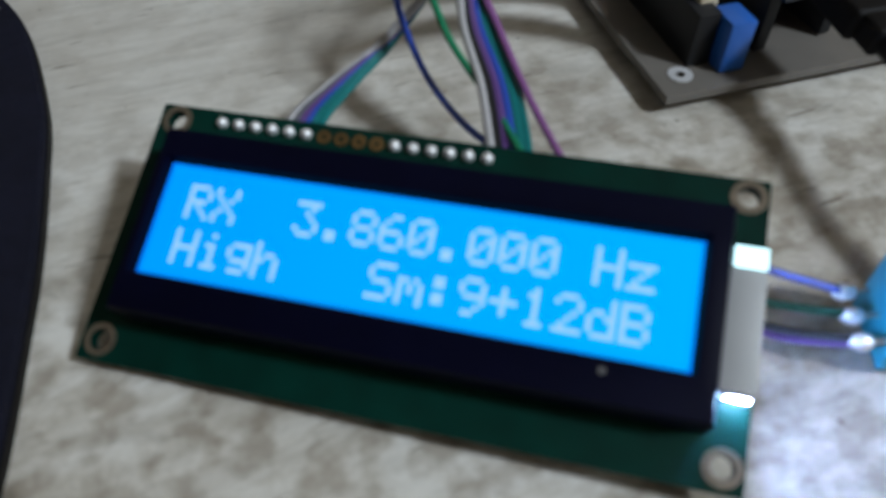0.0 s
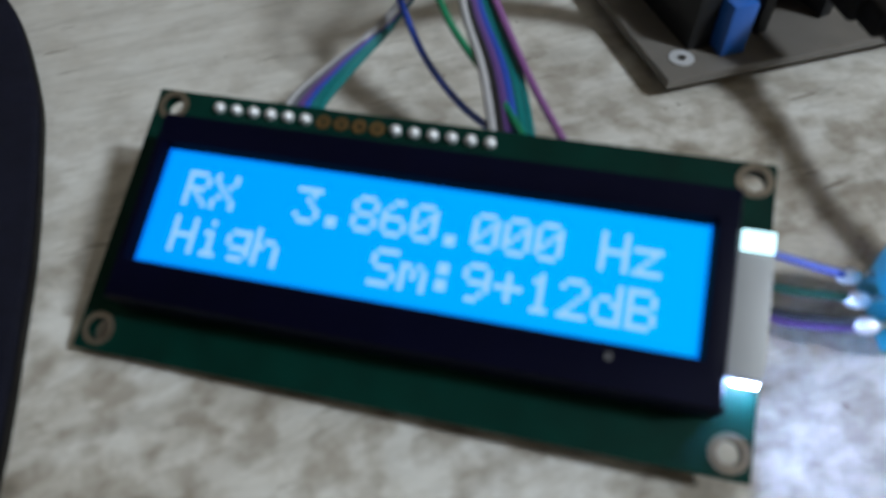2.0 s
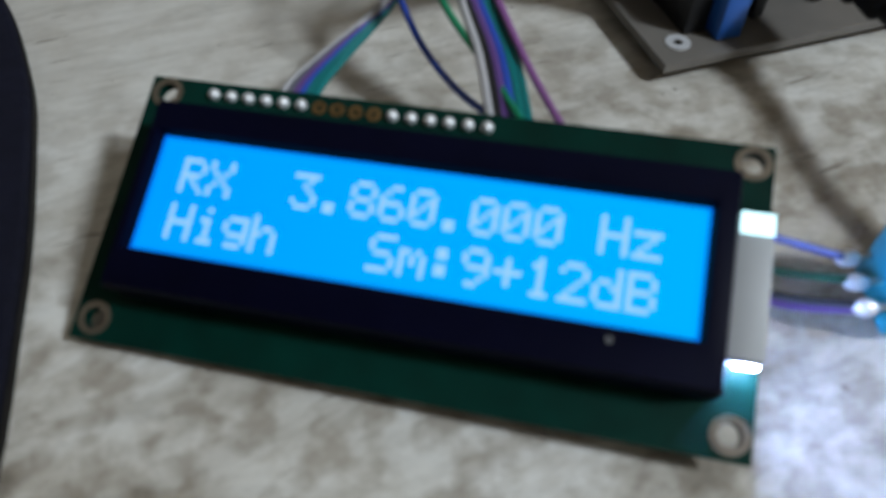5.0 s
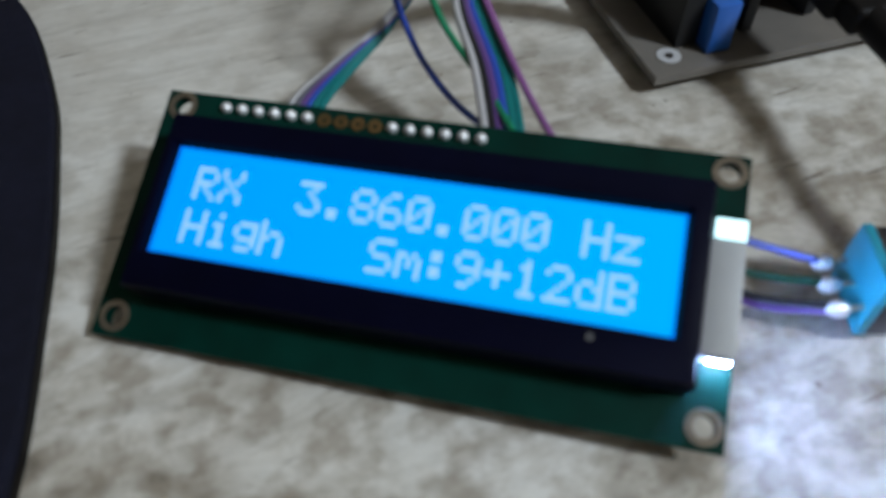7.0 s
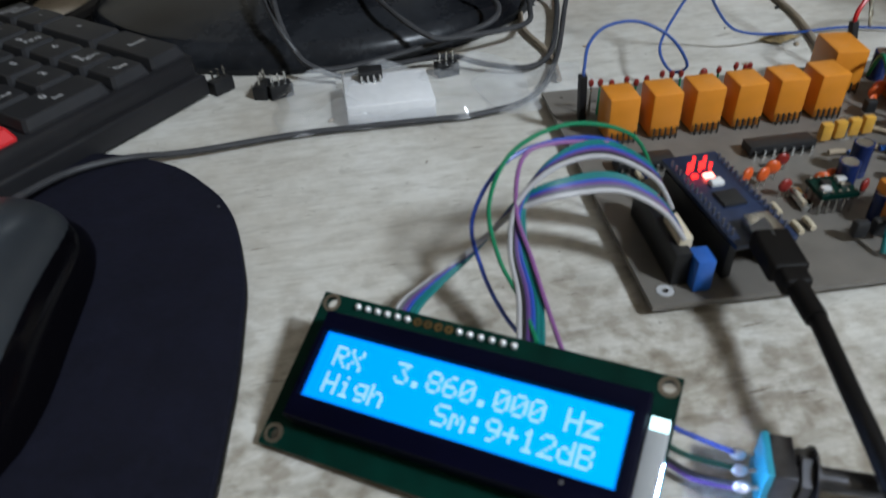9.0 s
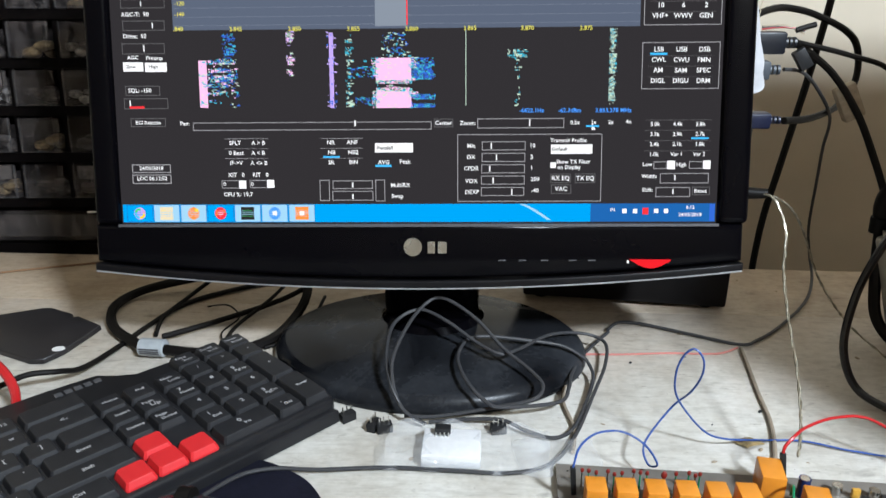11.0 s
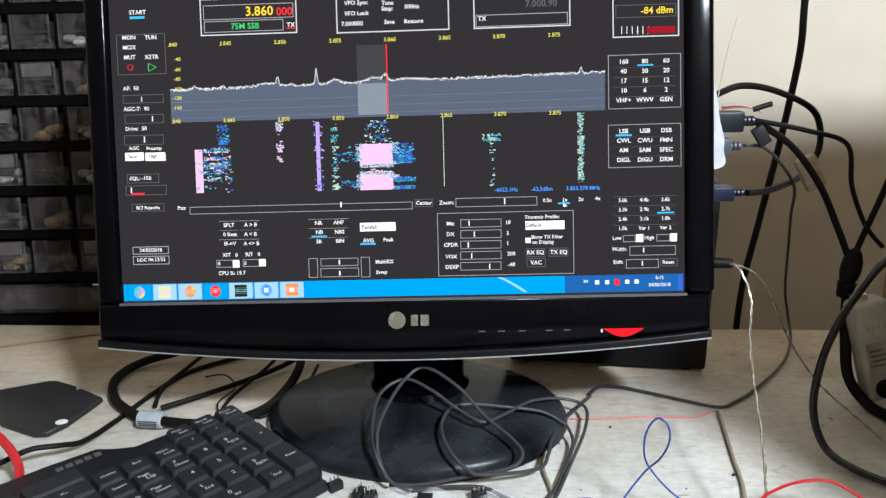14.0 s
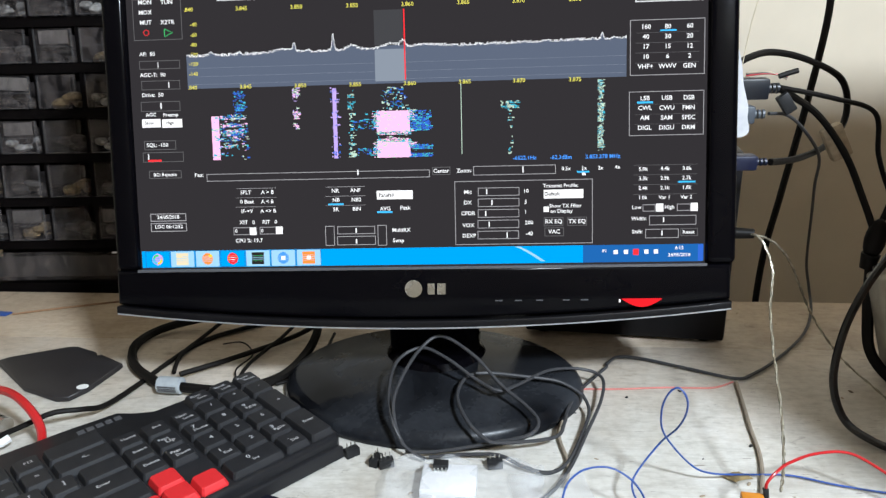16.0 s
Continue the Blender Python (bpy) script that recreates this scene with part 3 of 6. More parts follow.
ui_frame(-197.3, 131.6, -168.5, 138.2, ui_dim, 0.5)
ui_rect(-177.2, 133.0, -176.4, 136.9, ui_white)
ui_text('Drive:  50', -189.2, 127.9, 3, ui_white)
ui_frame(-198.6, 116.1, -169.2, 123.3, ui_dim, 0.5)
ui_rect(-183.9, 117.8, -183.0, 122.2, ui_white)
ui_text('AGC', -191.3, 113.8, 2.8, ui_white)
ui_text('Preamp', -176.6, 113.4, 2.8, ui_white)
ui_rect(-198.4, 104.7, -184.5, 110.8, ui_field)
ui_rect(-183.4, 104.3, -168.4, 110.4, ui_field)
ui_text('Slow', -193.0, 107.8, 2.6, ui_black)
ui_text('High', -177.7, 107.7, 2.6, ui_black)
ui_text('SQL: -150', -187.8, 91.8, 3, ui_white)
ui_frame(-197.8, 88.4, -173.9, 95.1, ui_dim, 0.5)
ui_frame(-199.3, 79.5, -168.7, 86.7, ui_dim, 0.5)
ui_rect(-195.4, 81.4, -194.5, 85.3, ui_white)
ui_rect(-195.5, 79.9, -185.2, 81.3, ui_red)
ui_text('BCI Rejectio', -183.2, 70.2, 2.6, ui_white)
ui_frame(-195.4, 67.5, -171.0, 73.3, ui_dim, 0.5)
ui_text('Pan:', -157.9, 69.4, 3, ui_white)
ui_frame(-152.3, 64.6, 11.4, 70.1, ui_line, 0.5)
ui_rect(-41.2, 67.2, -40.1, 71.1, ui_white)
ui_text('Center', 19.6, 68.9, 3, ui_white)
ui_frame(13.2, 66.1, 26.1, 71.8, ui_dim, 0.5)
ui_text('Zoom:', 36.1, 68.7, 3, ui_white)
ui_frame(42.5, 65.2, 101.1, 71.8, ui_line, 0.5)
ui_rect(77.4, 66.6, 78.3, 71.0, ui_white)
ui_text('0.5x', 108.3, 68.7, 2.8, ui_white)
ui_text('1x', 120.8, 68.8, 2.8, ui_white)
ui_text('2x', 132.3, 68.8, 2.8, ui_white)
ui_text('4x', 144.2, 69.1, 2.8, ui_white)
ui_rect(115.9, 65.7, 124.5, 66.9, ui_cyan)
ui_text('-6622.1Hz', 79.1, 76.9, 3, ui_blue)
ui_text('-62.3dBm', 104.7, 76.8, 3, ui_blue)
ui_text('3.853.378 MHz', 133.9, 76.7, 3, ui_blue)
ui_frame(-138.4, 192.7, -68.1, 219.0, ui_pale_line, 0.9)
ui_frame(-136.1, 203.9, -70.5, 214.4, ui_line, 0.6)
ui_frame(-135.9, 194.9, -78.0, 203.1, ui_line, 0.6)
ui_text('3.860', -95.3, 208.9, 7.0, ui_amber)
ui_text('000', -77.1, 208.1, 6.0, ui_red)
ui_text('75M SSB', -106.0, 198.8, 4.4, ui_green)
ui_text('TX', -72.7, 198.6, 3.4, ui_white)
ui_rect(-75.7, 195.9, -69.5, 196.8, ui_red)
ui_frame(-39.8, 191.3, 41.0, 216.7, ui_pale_line, 0.9)
ui_text('VFO Sync', -25.3, 212.4, 3.2, ui_white)
ui_text('VFO Lock', -25.2, 205.0, 3.2, ui_white)
ui_text('7.000000', -28.5, 197.8, 3.2, ui_white)
ui_text('Save', -1.7, 198.2, 3.2, ui_white)
ui_text('Tune', -2.7, 211.6, 3.2, ui_white)
ui_text('Step:', -3.1, 207.6, 3.2, ui_white)
ui_text('Restore', 15.6, 198.2, 3.2, ui_white)
ui_text('500Hz', 14.5, 208.4, 3, ui_white)
ui_frame(58.2, 191.2, 126.6, 216.3, ui_pale_line, 0.9)
ui_frame(59.6, 192.5, 124.7, 201.0, ui_line, 0.6)
ui_text('TX', 64.2, 198.2, 3.4, ui_white)
ui_text('7.000.90', 106.1, 207.4, 5.0, ui_dim)
ui_frame(155.9, 181.7, 202.3, 213.3, ui_pale_line, 0.9)
ui_text('-84 dBm', 187.0, 199.9, 5.0, ui_amber)
ui_frame(158.1, 195.4, 200.2, 204.4, ui_dim, 0.5)
ui_rect(180.0, 184.0, 199.6, 188.8, ui_darkred)
ui_rect(162.0, 184.4, 162.5, 189.7, ui_white)
ui_rect(165.7, 184.3, 166.2, 189.5, ui_white)
ui_rect(169.4, 184.1, 169.9, 189.4, ui_white)
ui_rect(173.1, 184.0, 173.7, 189.3, ui_white)
ui_rect(176.8, 183.9, 177.4, 189.2, ui_white)
ui_rect(180.6, 183.8, 181.1, 189.0, ui_white)
ui_frame(152.5, 132.0, 203.5, 169.9, ui_line, 0.5)
ui_frame(152.0, 90.5, 203.4, 121.1, ui_line, 0.5)
ui_text('160', 163.4, 164.9, 3.4, ui_white)
ui_text('80', 178.3, 164.8, 3.4, ui_white)
ui_text('60', 193.2, 164.8, 3.4, ui_white)
ui_text('40', 163.4, 158.2, 3.4, ui_white)
ui_text('30', 178.3, 158.1, 3.4, ui_white)
ui_text('20', 193.2, 158.1, 3.4, ui_white)
ui_text('17', 163.3, 151.5, 3.4, ui_white)
ui_text('15', 178.2, 151.4, 3.4, ui_white)
ui_text('12', 193.1, 151.3, 3.4, ui_white)
ui_text('10', 163.3, 144.7, 3.4, ui_white)
ui_text('6', 178.2, 144.7, 3.4, ui_white)
ui_text('2', 193.1, 144.6, 3.4, ui_white)
ui_text('VHF+', 163.2, 138.0, 3.4, ui_white)
ui_text('WWV', 178.1, 137.9, 3.4, ui_white)
ui_text('GEN', 193.1, 137.9, 3.4, ui_white)
ui_rect(156.5, 160.9, 199.6, 161.1, ui_dim)
ui_rect(156.5, 154.0, 199.6, 154.3, ui_dim)
ui_rect(156.4, 147.2, 199.6, 147.5, ui_dim)
ui_rect(156.3, 140.3, 199.5, 140.6, ui_dim)
ui_rect(173.0, 161.7, 184.1, 162.8, ui_cyan)
ui_rect(157.4, 112.8, 168.6, 114.2, ui_cyan)
ui_text('LSB', 163.0, 116.3, 3.3, ui_white)
ui_text('USB', 178.0, 116.2, 3.3, ui_white)
ui_text('DSB', 193.0, 116.1, 3.3, ui_white)
ui_text('CWL', 163.0, 109.6, 3.3, ui_white)
ui_text('CWU', 178.0, 109.4, 3.3, ui_white)
ui_text('FMN', 192.9, 109.3, 3.3, ui_white)
ui_text('AM', 162.9, 102.8, 3.3, ui_white)
ui_text('SAM', 177.9, 102.6, 3.3, ui_white)
ui_text('SPEC', 192.9, 102.5, 3.3, ui_white)
ui_text('DIGL', 162.8, 95.9, 3.3, ui_white)
ui_text('DIGU', 177.9, 95.8, 3.3, ui_white)
ui_text('DRM', 192.9, 95.7, 3.3, ui_white)
ui_rect(156.1, 112.0, 199.4, 112.2, ui_dim)
ui_rect(156.0, 105.2, 199.4, 105.4, ui_dim)
ui_rect(155.9, 98.4, 199.4, 98.6, ui_dim)
ui_text('5.0k', 162.0, 67.3, 2.8, ui_white)
ui_text('4.4k', 177.1, 67.3, 2.8, ui_white)
ui_text('3.8k', 192.2, 67.2, 2.8, ui_white)
ui_rect(155.5, 69.9, 199.5, 70.2, ui_dim)
ui_text('3.3k', 162.0, 60.6, 2.8, ui_white)
ui_text('2.9k', 177.1, 60.6, 2.8, ui_white)
ui_text('2.7k', 192.2, 60.6, 2.8, ui_white)
ui_rect(155.5, 63.1, 199.4, 63.4, ui_dim)
ui_text('2.4k', 161.9, 53.9, 2.8, ui_white)
ui_text('2.1k', 177.1, 53.9, 2.8, ui_white)
ui_text('1.8k', 192.2, 53.9, 2.8, ui_white)
ui_rect(155.4, 56.2, 199.4, 56.5, ui_dim)
ui_text('1.0k', 161.8, 47.2, 2.8, ui_white)
ui_text('Var 1', 177.0, 47.2, 2.8, ui_white)
ui_text('Var 2', 192.1, 47.2, 2.8, ui_white)
ui_rect(155.4, 49.4, 199.4, 49.7, ui_dim)
ui_rect(186.3, 57.3, 198.2, 58.5, ui_cyan)
ui_text('Low', 157.6, 40.4, 2.8, ui_white)
ui_frame(161.8, 37.4, 170.8, 42.4, ui_line, 0.5)
ui_rect(171.1, 37.2, 176.3, 42.9, ui_field)
ui_text('High', 180.5, 40.2, 2.8, ui_white)
ui_frame(185.6, 37.5, 195.2, 42.5, ui_line, 0.5)
ui_rect(195.2, 37.2, 200.1, 43.0, ui_field)
ui_text('Width:', 159.2, 32.4, 2.8, ui_white)
ui_frame(166.4, 27.6, 199.2, 34.5, ui_line, 0.5)
ui_rect(176.0, 29.7, 176.9, 33.3, ui_white)
ui_text('Shift:', 158.2, 23.1, 2.8, ui_white)
ui_frame(163.8, 18.4, 187.1, 25.0, ui_line, 0.5)
ui_rect(175.0, 20.3, 175.9, 23.7, ui_white)
ui_text('Reset', 193.9, 22.4, 2.8, ui_white)
ui_frame(188.3, 19.6, 200.4, 25.2, ui_dim, 0.5)
ui_frame(-196.3, 36.0, -169.2, 41.8, ui_line, 0.6)
ui_text('24/05/2018', -182.7, 39.0, 2.8, ui_white)
ui_frame(-196.4, 28.4, -169.1, 34.8, ui_line, 0.6)
ui_text('LOC 06:12:52', -182.6, 32.0, 2.8, ui_white)
ui_text('SPLT', -123.7, 56.1, 3.0, ui_white)
ui_text('A > B', -107.6, 56.0, 3.0, ui_white)
ui_text('0 Beat', -123.1, 49.3, 3.0, ui_white)
ui_text('A < B', -107.9, 49.2, 3.0, ui_white)
ui_text('IF->V', -123.3, 42.4, 3.0, ui_white)
ui_text('A <> B', -107.5, 42.3, 3.0, ui_white)
ui_text('XIT   0', -123.6, 34.2, 3.0, ui_white)
ui_text('RIT   0', -106.8, 34.3, 3.0, ui_white)
ui_text('CPU %: 19.7', -122.8, 20.8, 3.0, ui_white)
ui_rect(-130.8, 58.9, -101.0, 59.2, ui_line)
ui_rect(-131.1, 52.2, -101.2, 52.4, ui_line)
ui_rect(-131.4, 45.4, -101.5, 45.7, ui_line)
ui_frame(-134.1, 25.1, -121.8, 30.7, ui_line, 0.5)
ui_rect(-121.8, 24.9, -117.0, 30.5, ui_field)
ui_frame(-114.5, 25.3, -102.2, 30.8, ui_line, 0.5)
ui_rect(-102.4, 25.4, -97.4, 30.9, ui_field)
ui_text('0', -132.0, 28.0, 2.8, ui_white)
ui_text('0', -112.7, 27.9, 2.8, ui_white)
ui_text('NR', -57.6, 56.1, 3.0, ui_white)
ui_text('ANF', -42.8, 56.2, 3.0, ui_white)
ui_text('NB', -57.2, 49.4, 3.0, ui_white)
ui_text('NB2', -42.3, 49.4, 3.0, ui_white)
ui_text('SR', -57.5, 42.6, 3.0, ui_white)
ui_text('BIN', -42.2, 42.7, 3.0, ui_white)
ui_text('AVG', -21.4, 42.5, 3.0, ui_white)
ui_text('Peak', -6.9, 42.9, 3.0, ui_white)
ui_text('MultiRX', -10.2, 26.9, 3.0, ui_white)
ui_text('Swap', -12.4, 19.4, 3.0, ui_white)
ui_rect(-64.5, 58.8, -35.5, 59.1, ui_line)
ui_rect(-64.8, 52.1, -35.7, 52.4, ui_line)
ui_rect(-65.0, 45.4, -35.9, 45.6, ui_line)
ui_rect(-63.0, 45.8, -51.7, 47.0, ui_cyan)
ui_rect(-27.4, 39.5, -16.2, 40.9, ui_cyan)
ui_rect(-27.4, 49.3, -1.3, 55.6, ui_field)
ui_text('Panafall', -20.5, 52.3, 2.8, ui_black)
ui_frame(-66.0, 16.3, -59.1, 30.7, ui_line, 0.5)
ui_frame(-57.0, 24.5, -29.3, 30.3, ui_line, 0.5)
ui_frame(-57.3, 16.5, -29.0, 23.1, ui_line, 0.5)
ui_frame(-27.5, 15.9, -20.8, 30.8, ui_line, 0.5)
ui_rect(-43.7, 25.6, -42.6, 28.9, ui_white)
ui_rect(-43.7, 17.6, -42.6, 20.9, ui_white)
ui_frame(28.9, 15.5, 126.9, 61.3, ui_line, 0.5)
ui_text('Mic', 38.4, 53.4, 3.0, ui_white)
ui_text('DX', 38.2, 45.8, 3.0, ui_white)
ui_text('CPDR', 38.4, 38.1, 3.0, ui_white)
ui_text('VOX', 38.5, 29.5, 3.0, ui_white)
ui_text('DEXP', 38.9, 22.0, 3.0, ui_white)
ui_text('10', 79.9, 53.4, 3.0, ui_white)
ui_text('3', 79.5, 45.7, 3.0, ui_white)
ui_text('1', 79.5, 38.4, 3.0, ui_white)
ui_text('200', 81.9, 30.8, 3.0, ui_white)
ui_text('-40', 81.9, 22.9, 3.0, ui_white)
ui_frame(45.6, 50.4, 75.2, 56.4, ui_line, 0.5)
ui_rect(51.5, 51.5, 52.4, 55.3, ui_white)
ui_frame(45.5, 42.6, 75.1, 48.6, ui_line, 0.5)
ui_rect(55.1, 43.7, 56.0, 47.5, ui_white)
ui_frame(45.3, 34.9, 74.9, 40.9, ui_line, 0.5)
ui_rect(50.5, 36.0, 51.5, 39.8, ui_white)
ui_frame(45.1, 27.2, 74.8, 33.2, ui_line, 0.5)
ui_rect(52.9, 28.2, 53.8, 32.0, ui_white)
ui_frame(45.0, 19.4, 74.6, 25.4, ui_line, 0.5)
ui_rect(65.7, 20.2, 66.6, 24.0, ui_white)
ui_text('Transmit Profile:', 104.4, 56.8, 2.8, ui_white)
ui_rect(92.4, 47.8, 120.4, 54.1, ui_field)
ui_text('Default', 98.4, 51.0, 2.8, ui_black)
ui_rect(92.2, 38.3, 96.0, 42.1, ui_field)
ui_text('Show TX Filter', 107.6, 42.4, 2.8, ui_white)
ui_text('on Display', 104.8, 38.7, 2.8, ui_white)
ui_text('RX EQ', 99.3, 31.3, 3.2, ui_white)
ui_frame(92.4, 28.1, 106.2, 34.4, ui_dim, 0.5)
ui_text('TX EQ', 115.9, 31.2, 3.2, ui_white)
ui_frame(109.0, 28.1, 122.8, 34.4, ui_dim, 0.5)
ui_text('VAC', 99.7, 24.0, 3.2, ui_white)
ui_frame(92.8, 20.8, 106.6, 27.1, ui_dim, 0.5)
ui_text('6:12', 187.6, 11.4, 2.6, ui_white)
ui_text('24/05/2018', 187.6, 6.3, 2.6, ui_white)
ui_text('IN', 135.0, 9.7, 2.4, ui_white)
# spectrum trace: fill columns and a jagged white line over them
rng = random.Random(5)
PEAKS = ((-144.0, 2.0, 2.5), (-124.5, 1.6, 1.2), (-92.0, 2.2, 8.0), (-84.2, 5.0, 1.1), (-74.0, 1.6, 1.2), (-56.0, 11.5, 0.9), (-42.0, 3.0, 4.0), (-14.0, 3.0, 7.0), (-6.0, 4.0, 2.0), (133.0, 4.0, 0.8), (10.0, 1.5, 12.0))
prev = None
u = -162.9
while u < 150.2:
    v = 154.6 + 0.012 * (u + 162) + sum(a * math.exp(-((u - c) / w) ** 2) for c, a, w in PEAKS) + rng.uniform(-1.0, 1.0)
    ui_rect(u, 150.4, u + 0.47, v, ui_spectrum_fill)
    if prev is not None:
        lo, hi = min(prev, v), max(prev, v)
        ui_rect(u - 0.05, lo - 0.1, u + 0.3, hi + 0.3, ui_white)
    prev = v
    u += 0.45
for v in (134.5, 140.0, 146.0):
    ui_rect(-162.0, v, 150.0, v + 0.15, ui_band)


CURSOR_U = 119.5


def waterfall(u0, v0, u1, v1, cols, density, seed, size=0.9):
    r = random.Random(seed)
    rows = [r.choice((0.15, 0.5, 1.1, 1.7, 2.1)) for _ in range(int((v1 - v0) / 2.6) + 2)]
    u = u0
    while u < u1:
        v = v0
        while v < v1:
            mid = 1 - abs((u - u0) / (u1 - u0) - 0.5)
            if r.random() < density * rows[int((v - v0) / 2.6)] * mid * 1.25:
                ui_rect(u, v, u + size * r.choice((0.7, 1.2, 2.4)), v + size * r.choice((0.5, 0.8, 1.1)), r.choice(cols))
            v += size
        u += size


ui_rect(-146.6, 80.1, -141.0, 111.5, ui_pink)
waterfall(-146.6, 80.1, -140.0, 113.0, (ui_lilac, ui_pale, ui_wfcyan), 0.25, 1)
waterfall(-140.0, 80.1, -121.0, 112.0, (ui_wfcyan, ui_wfblue, ui_pale, ui_pink), 0.42, 2)
waterfall(-130.0, 112.0, -121.0, 129.0, (ui_wfcyan, ui_wfblue), 0.3, 3)
waterfall(-86.5, 100.0, -82.5, 130.0, (ui_pink, ui_pale, ui_lilac), 0.6, 4)
ui_rect(-57.4, 79.4, -54.6, 129.2, ui_lilac)
waterfall(-46.5, 80.0, -42.5, 129.0, (ui_pale, ui_wfcyan, ui_pale), 0.35, 5)
ui_rect(-26.0, 79.2, -2.1, 90.5, ui_pink)
ui_rect(-26.0, 97.5, -2.1, 112.3, ui_pink)
for va, vb in ((79.2, 90.5), (97.5, 112.3)):
    waterfall(-29.0, va, -24.0, vb, (ui_pink, ui_pale, ui_pink, ui_wfcyan), 0.5, 21)
    waterfall(-26.0, va, -3.5, vb, (ui_pale, ui_lilac, ui_field), 0.10, 22)
    waterfall(-4.0, va, 0.5, vb, (ui_pink, ui_pale, ui_wfcyan), 0.5, 23)
waterfall(-59.0, 79.4, -53.2, 129.2, (ui_lilac, ui_wfblue, ui_lilac), 0.3, 24)
waterfall(-26.0, 90.0, -2.5, 98.0, (ui_pale, ui_pink, ui_wfcyan, ui_pink), 0.75, 6)
waterfall(-45.0, 99.0, -26.0, 110.0, (ui_wfcyan, ui_wfblue), 0.22, 7)
waterfall(-40.0, 80.0, -26.0, 86.0, (ui_wfcyan, ui_wfblue), 0.3, 8)
waterfall(-2.1, 98.0, 13.0, 112.0, (ui_wfcyan, ui_wfblue, ui_wfblue), 0.6, 9)
waterfall(-2.1, 79.4, 13.7, 88.0, (ui_wfcyan, ui_wfblue), 0.5, 10)
waterfall(-22.0, 113.0, -4.0, 129.0, (ui_wfcyan, ui_wfblue, ui_pale), 0.13, 11)
ui_rect(34.5, 80.5, 35.0, 130.0, ui_pale)
waterfall(62.6, 112.0, 76.0, 117.0, (ui_pale, ui_wfcyan), 0.4, 12)
waterfall(67.5, 80.0, 71.0, 112.0, (ui_pale, ui_wfcyan), 0.28, 13)
waterfall(130.3, 80.0, 134.0, 130.0, (ui_pale, ui_pale, ui_wfcyan), 0.7, 14, 0.7)
# red ring and green arrow
for k in range(20):
    a = math.tau * k / 20
    ui_rect(-191.4 + 1.9 * math.cos(a) - 0.25, 172.2 + 1.9 * math.sin(a) - 0.25, -191.4 + 1.9 * math.cos(a) + 0.25, 172.2 + 1.9 * math.sin(a) + 0.25, ui_red)
for k in range(12):
    f = k / 12
    ui_rect(-178.0 + 5.9 * f, 174.6 - 2.8 * f - 0.3, -178.0 + 5.9 * f + 0.5, 174.6 - 2.8 * f + 0.1, ui_green)
    ui_rect(-178.0 + 5.9 * f, 169.0 + 2.8 * f - 0.1, -178.0 + 5.9 * f + 0.5, 169.0 + 2.8 * f + 0.3, ui_green)
ui_rect(-178.3, 169.0, -177.8, 174.6, ui_green)
# taskbar with its icons, tray and a room reflection painted as a pale streak
ui_rect(-204.5, 1.6, 120.0, 14.0, ui_taskbar)
ui_rect(120.0, 1.6, 204.5, 14.0, ui_taskdark)
for i, (c, pale) in enumerate(((ui_lilac, 0), (ui_cream, 1), (ui_icon, 1), (ui_red, 0), (ui_black, 1), (ui_blue, 1), (ui_icon, 1))):
    u = -192.6 + 18.95 * i
    if pale:
        ui_rect(u - 8.8, 2.0, u + 8.8, 13.6, ui_tile_and_glare)
    ui_frame(u - 9.2, 1.9, u + 9.2, 13.8, ui_taskdark, 0.35)
    for k in range(9):
        a = math.pi * (k + 0.5) / 9
        w = 4.2 * math.sin(a) if i not in (1, 4, 6) else 4.6
        y = 7.8 + 4.0 * math.cos(a)
        ui_rect(u - w, y - 0.5, u + w, y + 0.5, c)
    if i == 4:
        ui_rect(u - 3.8, 5.0, u + 3.8, 6.6, ui_green)
        ui_rect(u - 3.0, 8.6, u + 3.4, 10.0, ui_green)
    if i in (0, 3):
        # round icons of several colours
        for k in range(24):
            a = math.tau * k / 24
            c2 = (ui_green, ui_amber, ui_red)[k // 8] if i else (ui_icon, ui_green, ui_cyan, ui_amber)[k // 6]
            ui_rect(u + 2.9 * math.cos(a) - 0.7, 7.8 + 2.9 * math.sin(a) - 0.7, u + 2.9 * math.cos(a) + 0.7, 7.8 + 2.9 * math.sin(a) + 0.7, c2)
    if i == 2:
        ui_rect(u - 1.8, 6.0, u + 2.0, 9.6, ui_taskdark)
        ui_rect(u + 1.0, 9.0, u + 3.4, 11.0, ui_amber)
    if i == 1:
        ui_rect(u - 4.0, 9.6, u - 0.5, 11.4, ui_amber)
    if i in (3, 5, 6):
        ui_rect(u - 1.5, 6.4, u + 1.5, 9.2, ui_field)
for k in range(24):
    f = k / 24
    ui_rect(72.0 + 18.7 * f, 13.8 - 11.0 * f ** 1.2 - 0.5, 75.0 + 18.7 * f, 13.8 - 11.0 * f ** 1.2, ui_tile_and_glare)
for u, c in ((143.1, ui_field), (150.3, ui_field), (157.3, ui_red), (164.6, ui_field), (171.3, ui_field)):
    ui_rect(u - 1.5, 7.4, u + 1.5, 10.4, c)
ui_rect(155.3, 6.6, 159.3, 11.0, ui_red)
ui_rect(200.5, 2.0, 204.0, 13.6, ui_wfblue)
for k in range(6):
    ui_rect(CURSOR_U, 67.6 - 0.75 * k, CURSOR_U + 0.45 * k + 0.4, 68.4 - 0.75 * k, ui_field)
for material, bm, d in UI.values():
    if len(bm.faces):
        tagged(part("screen_graphic", bm, material, screen), kind="stuff")

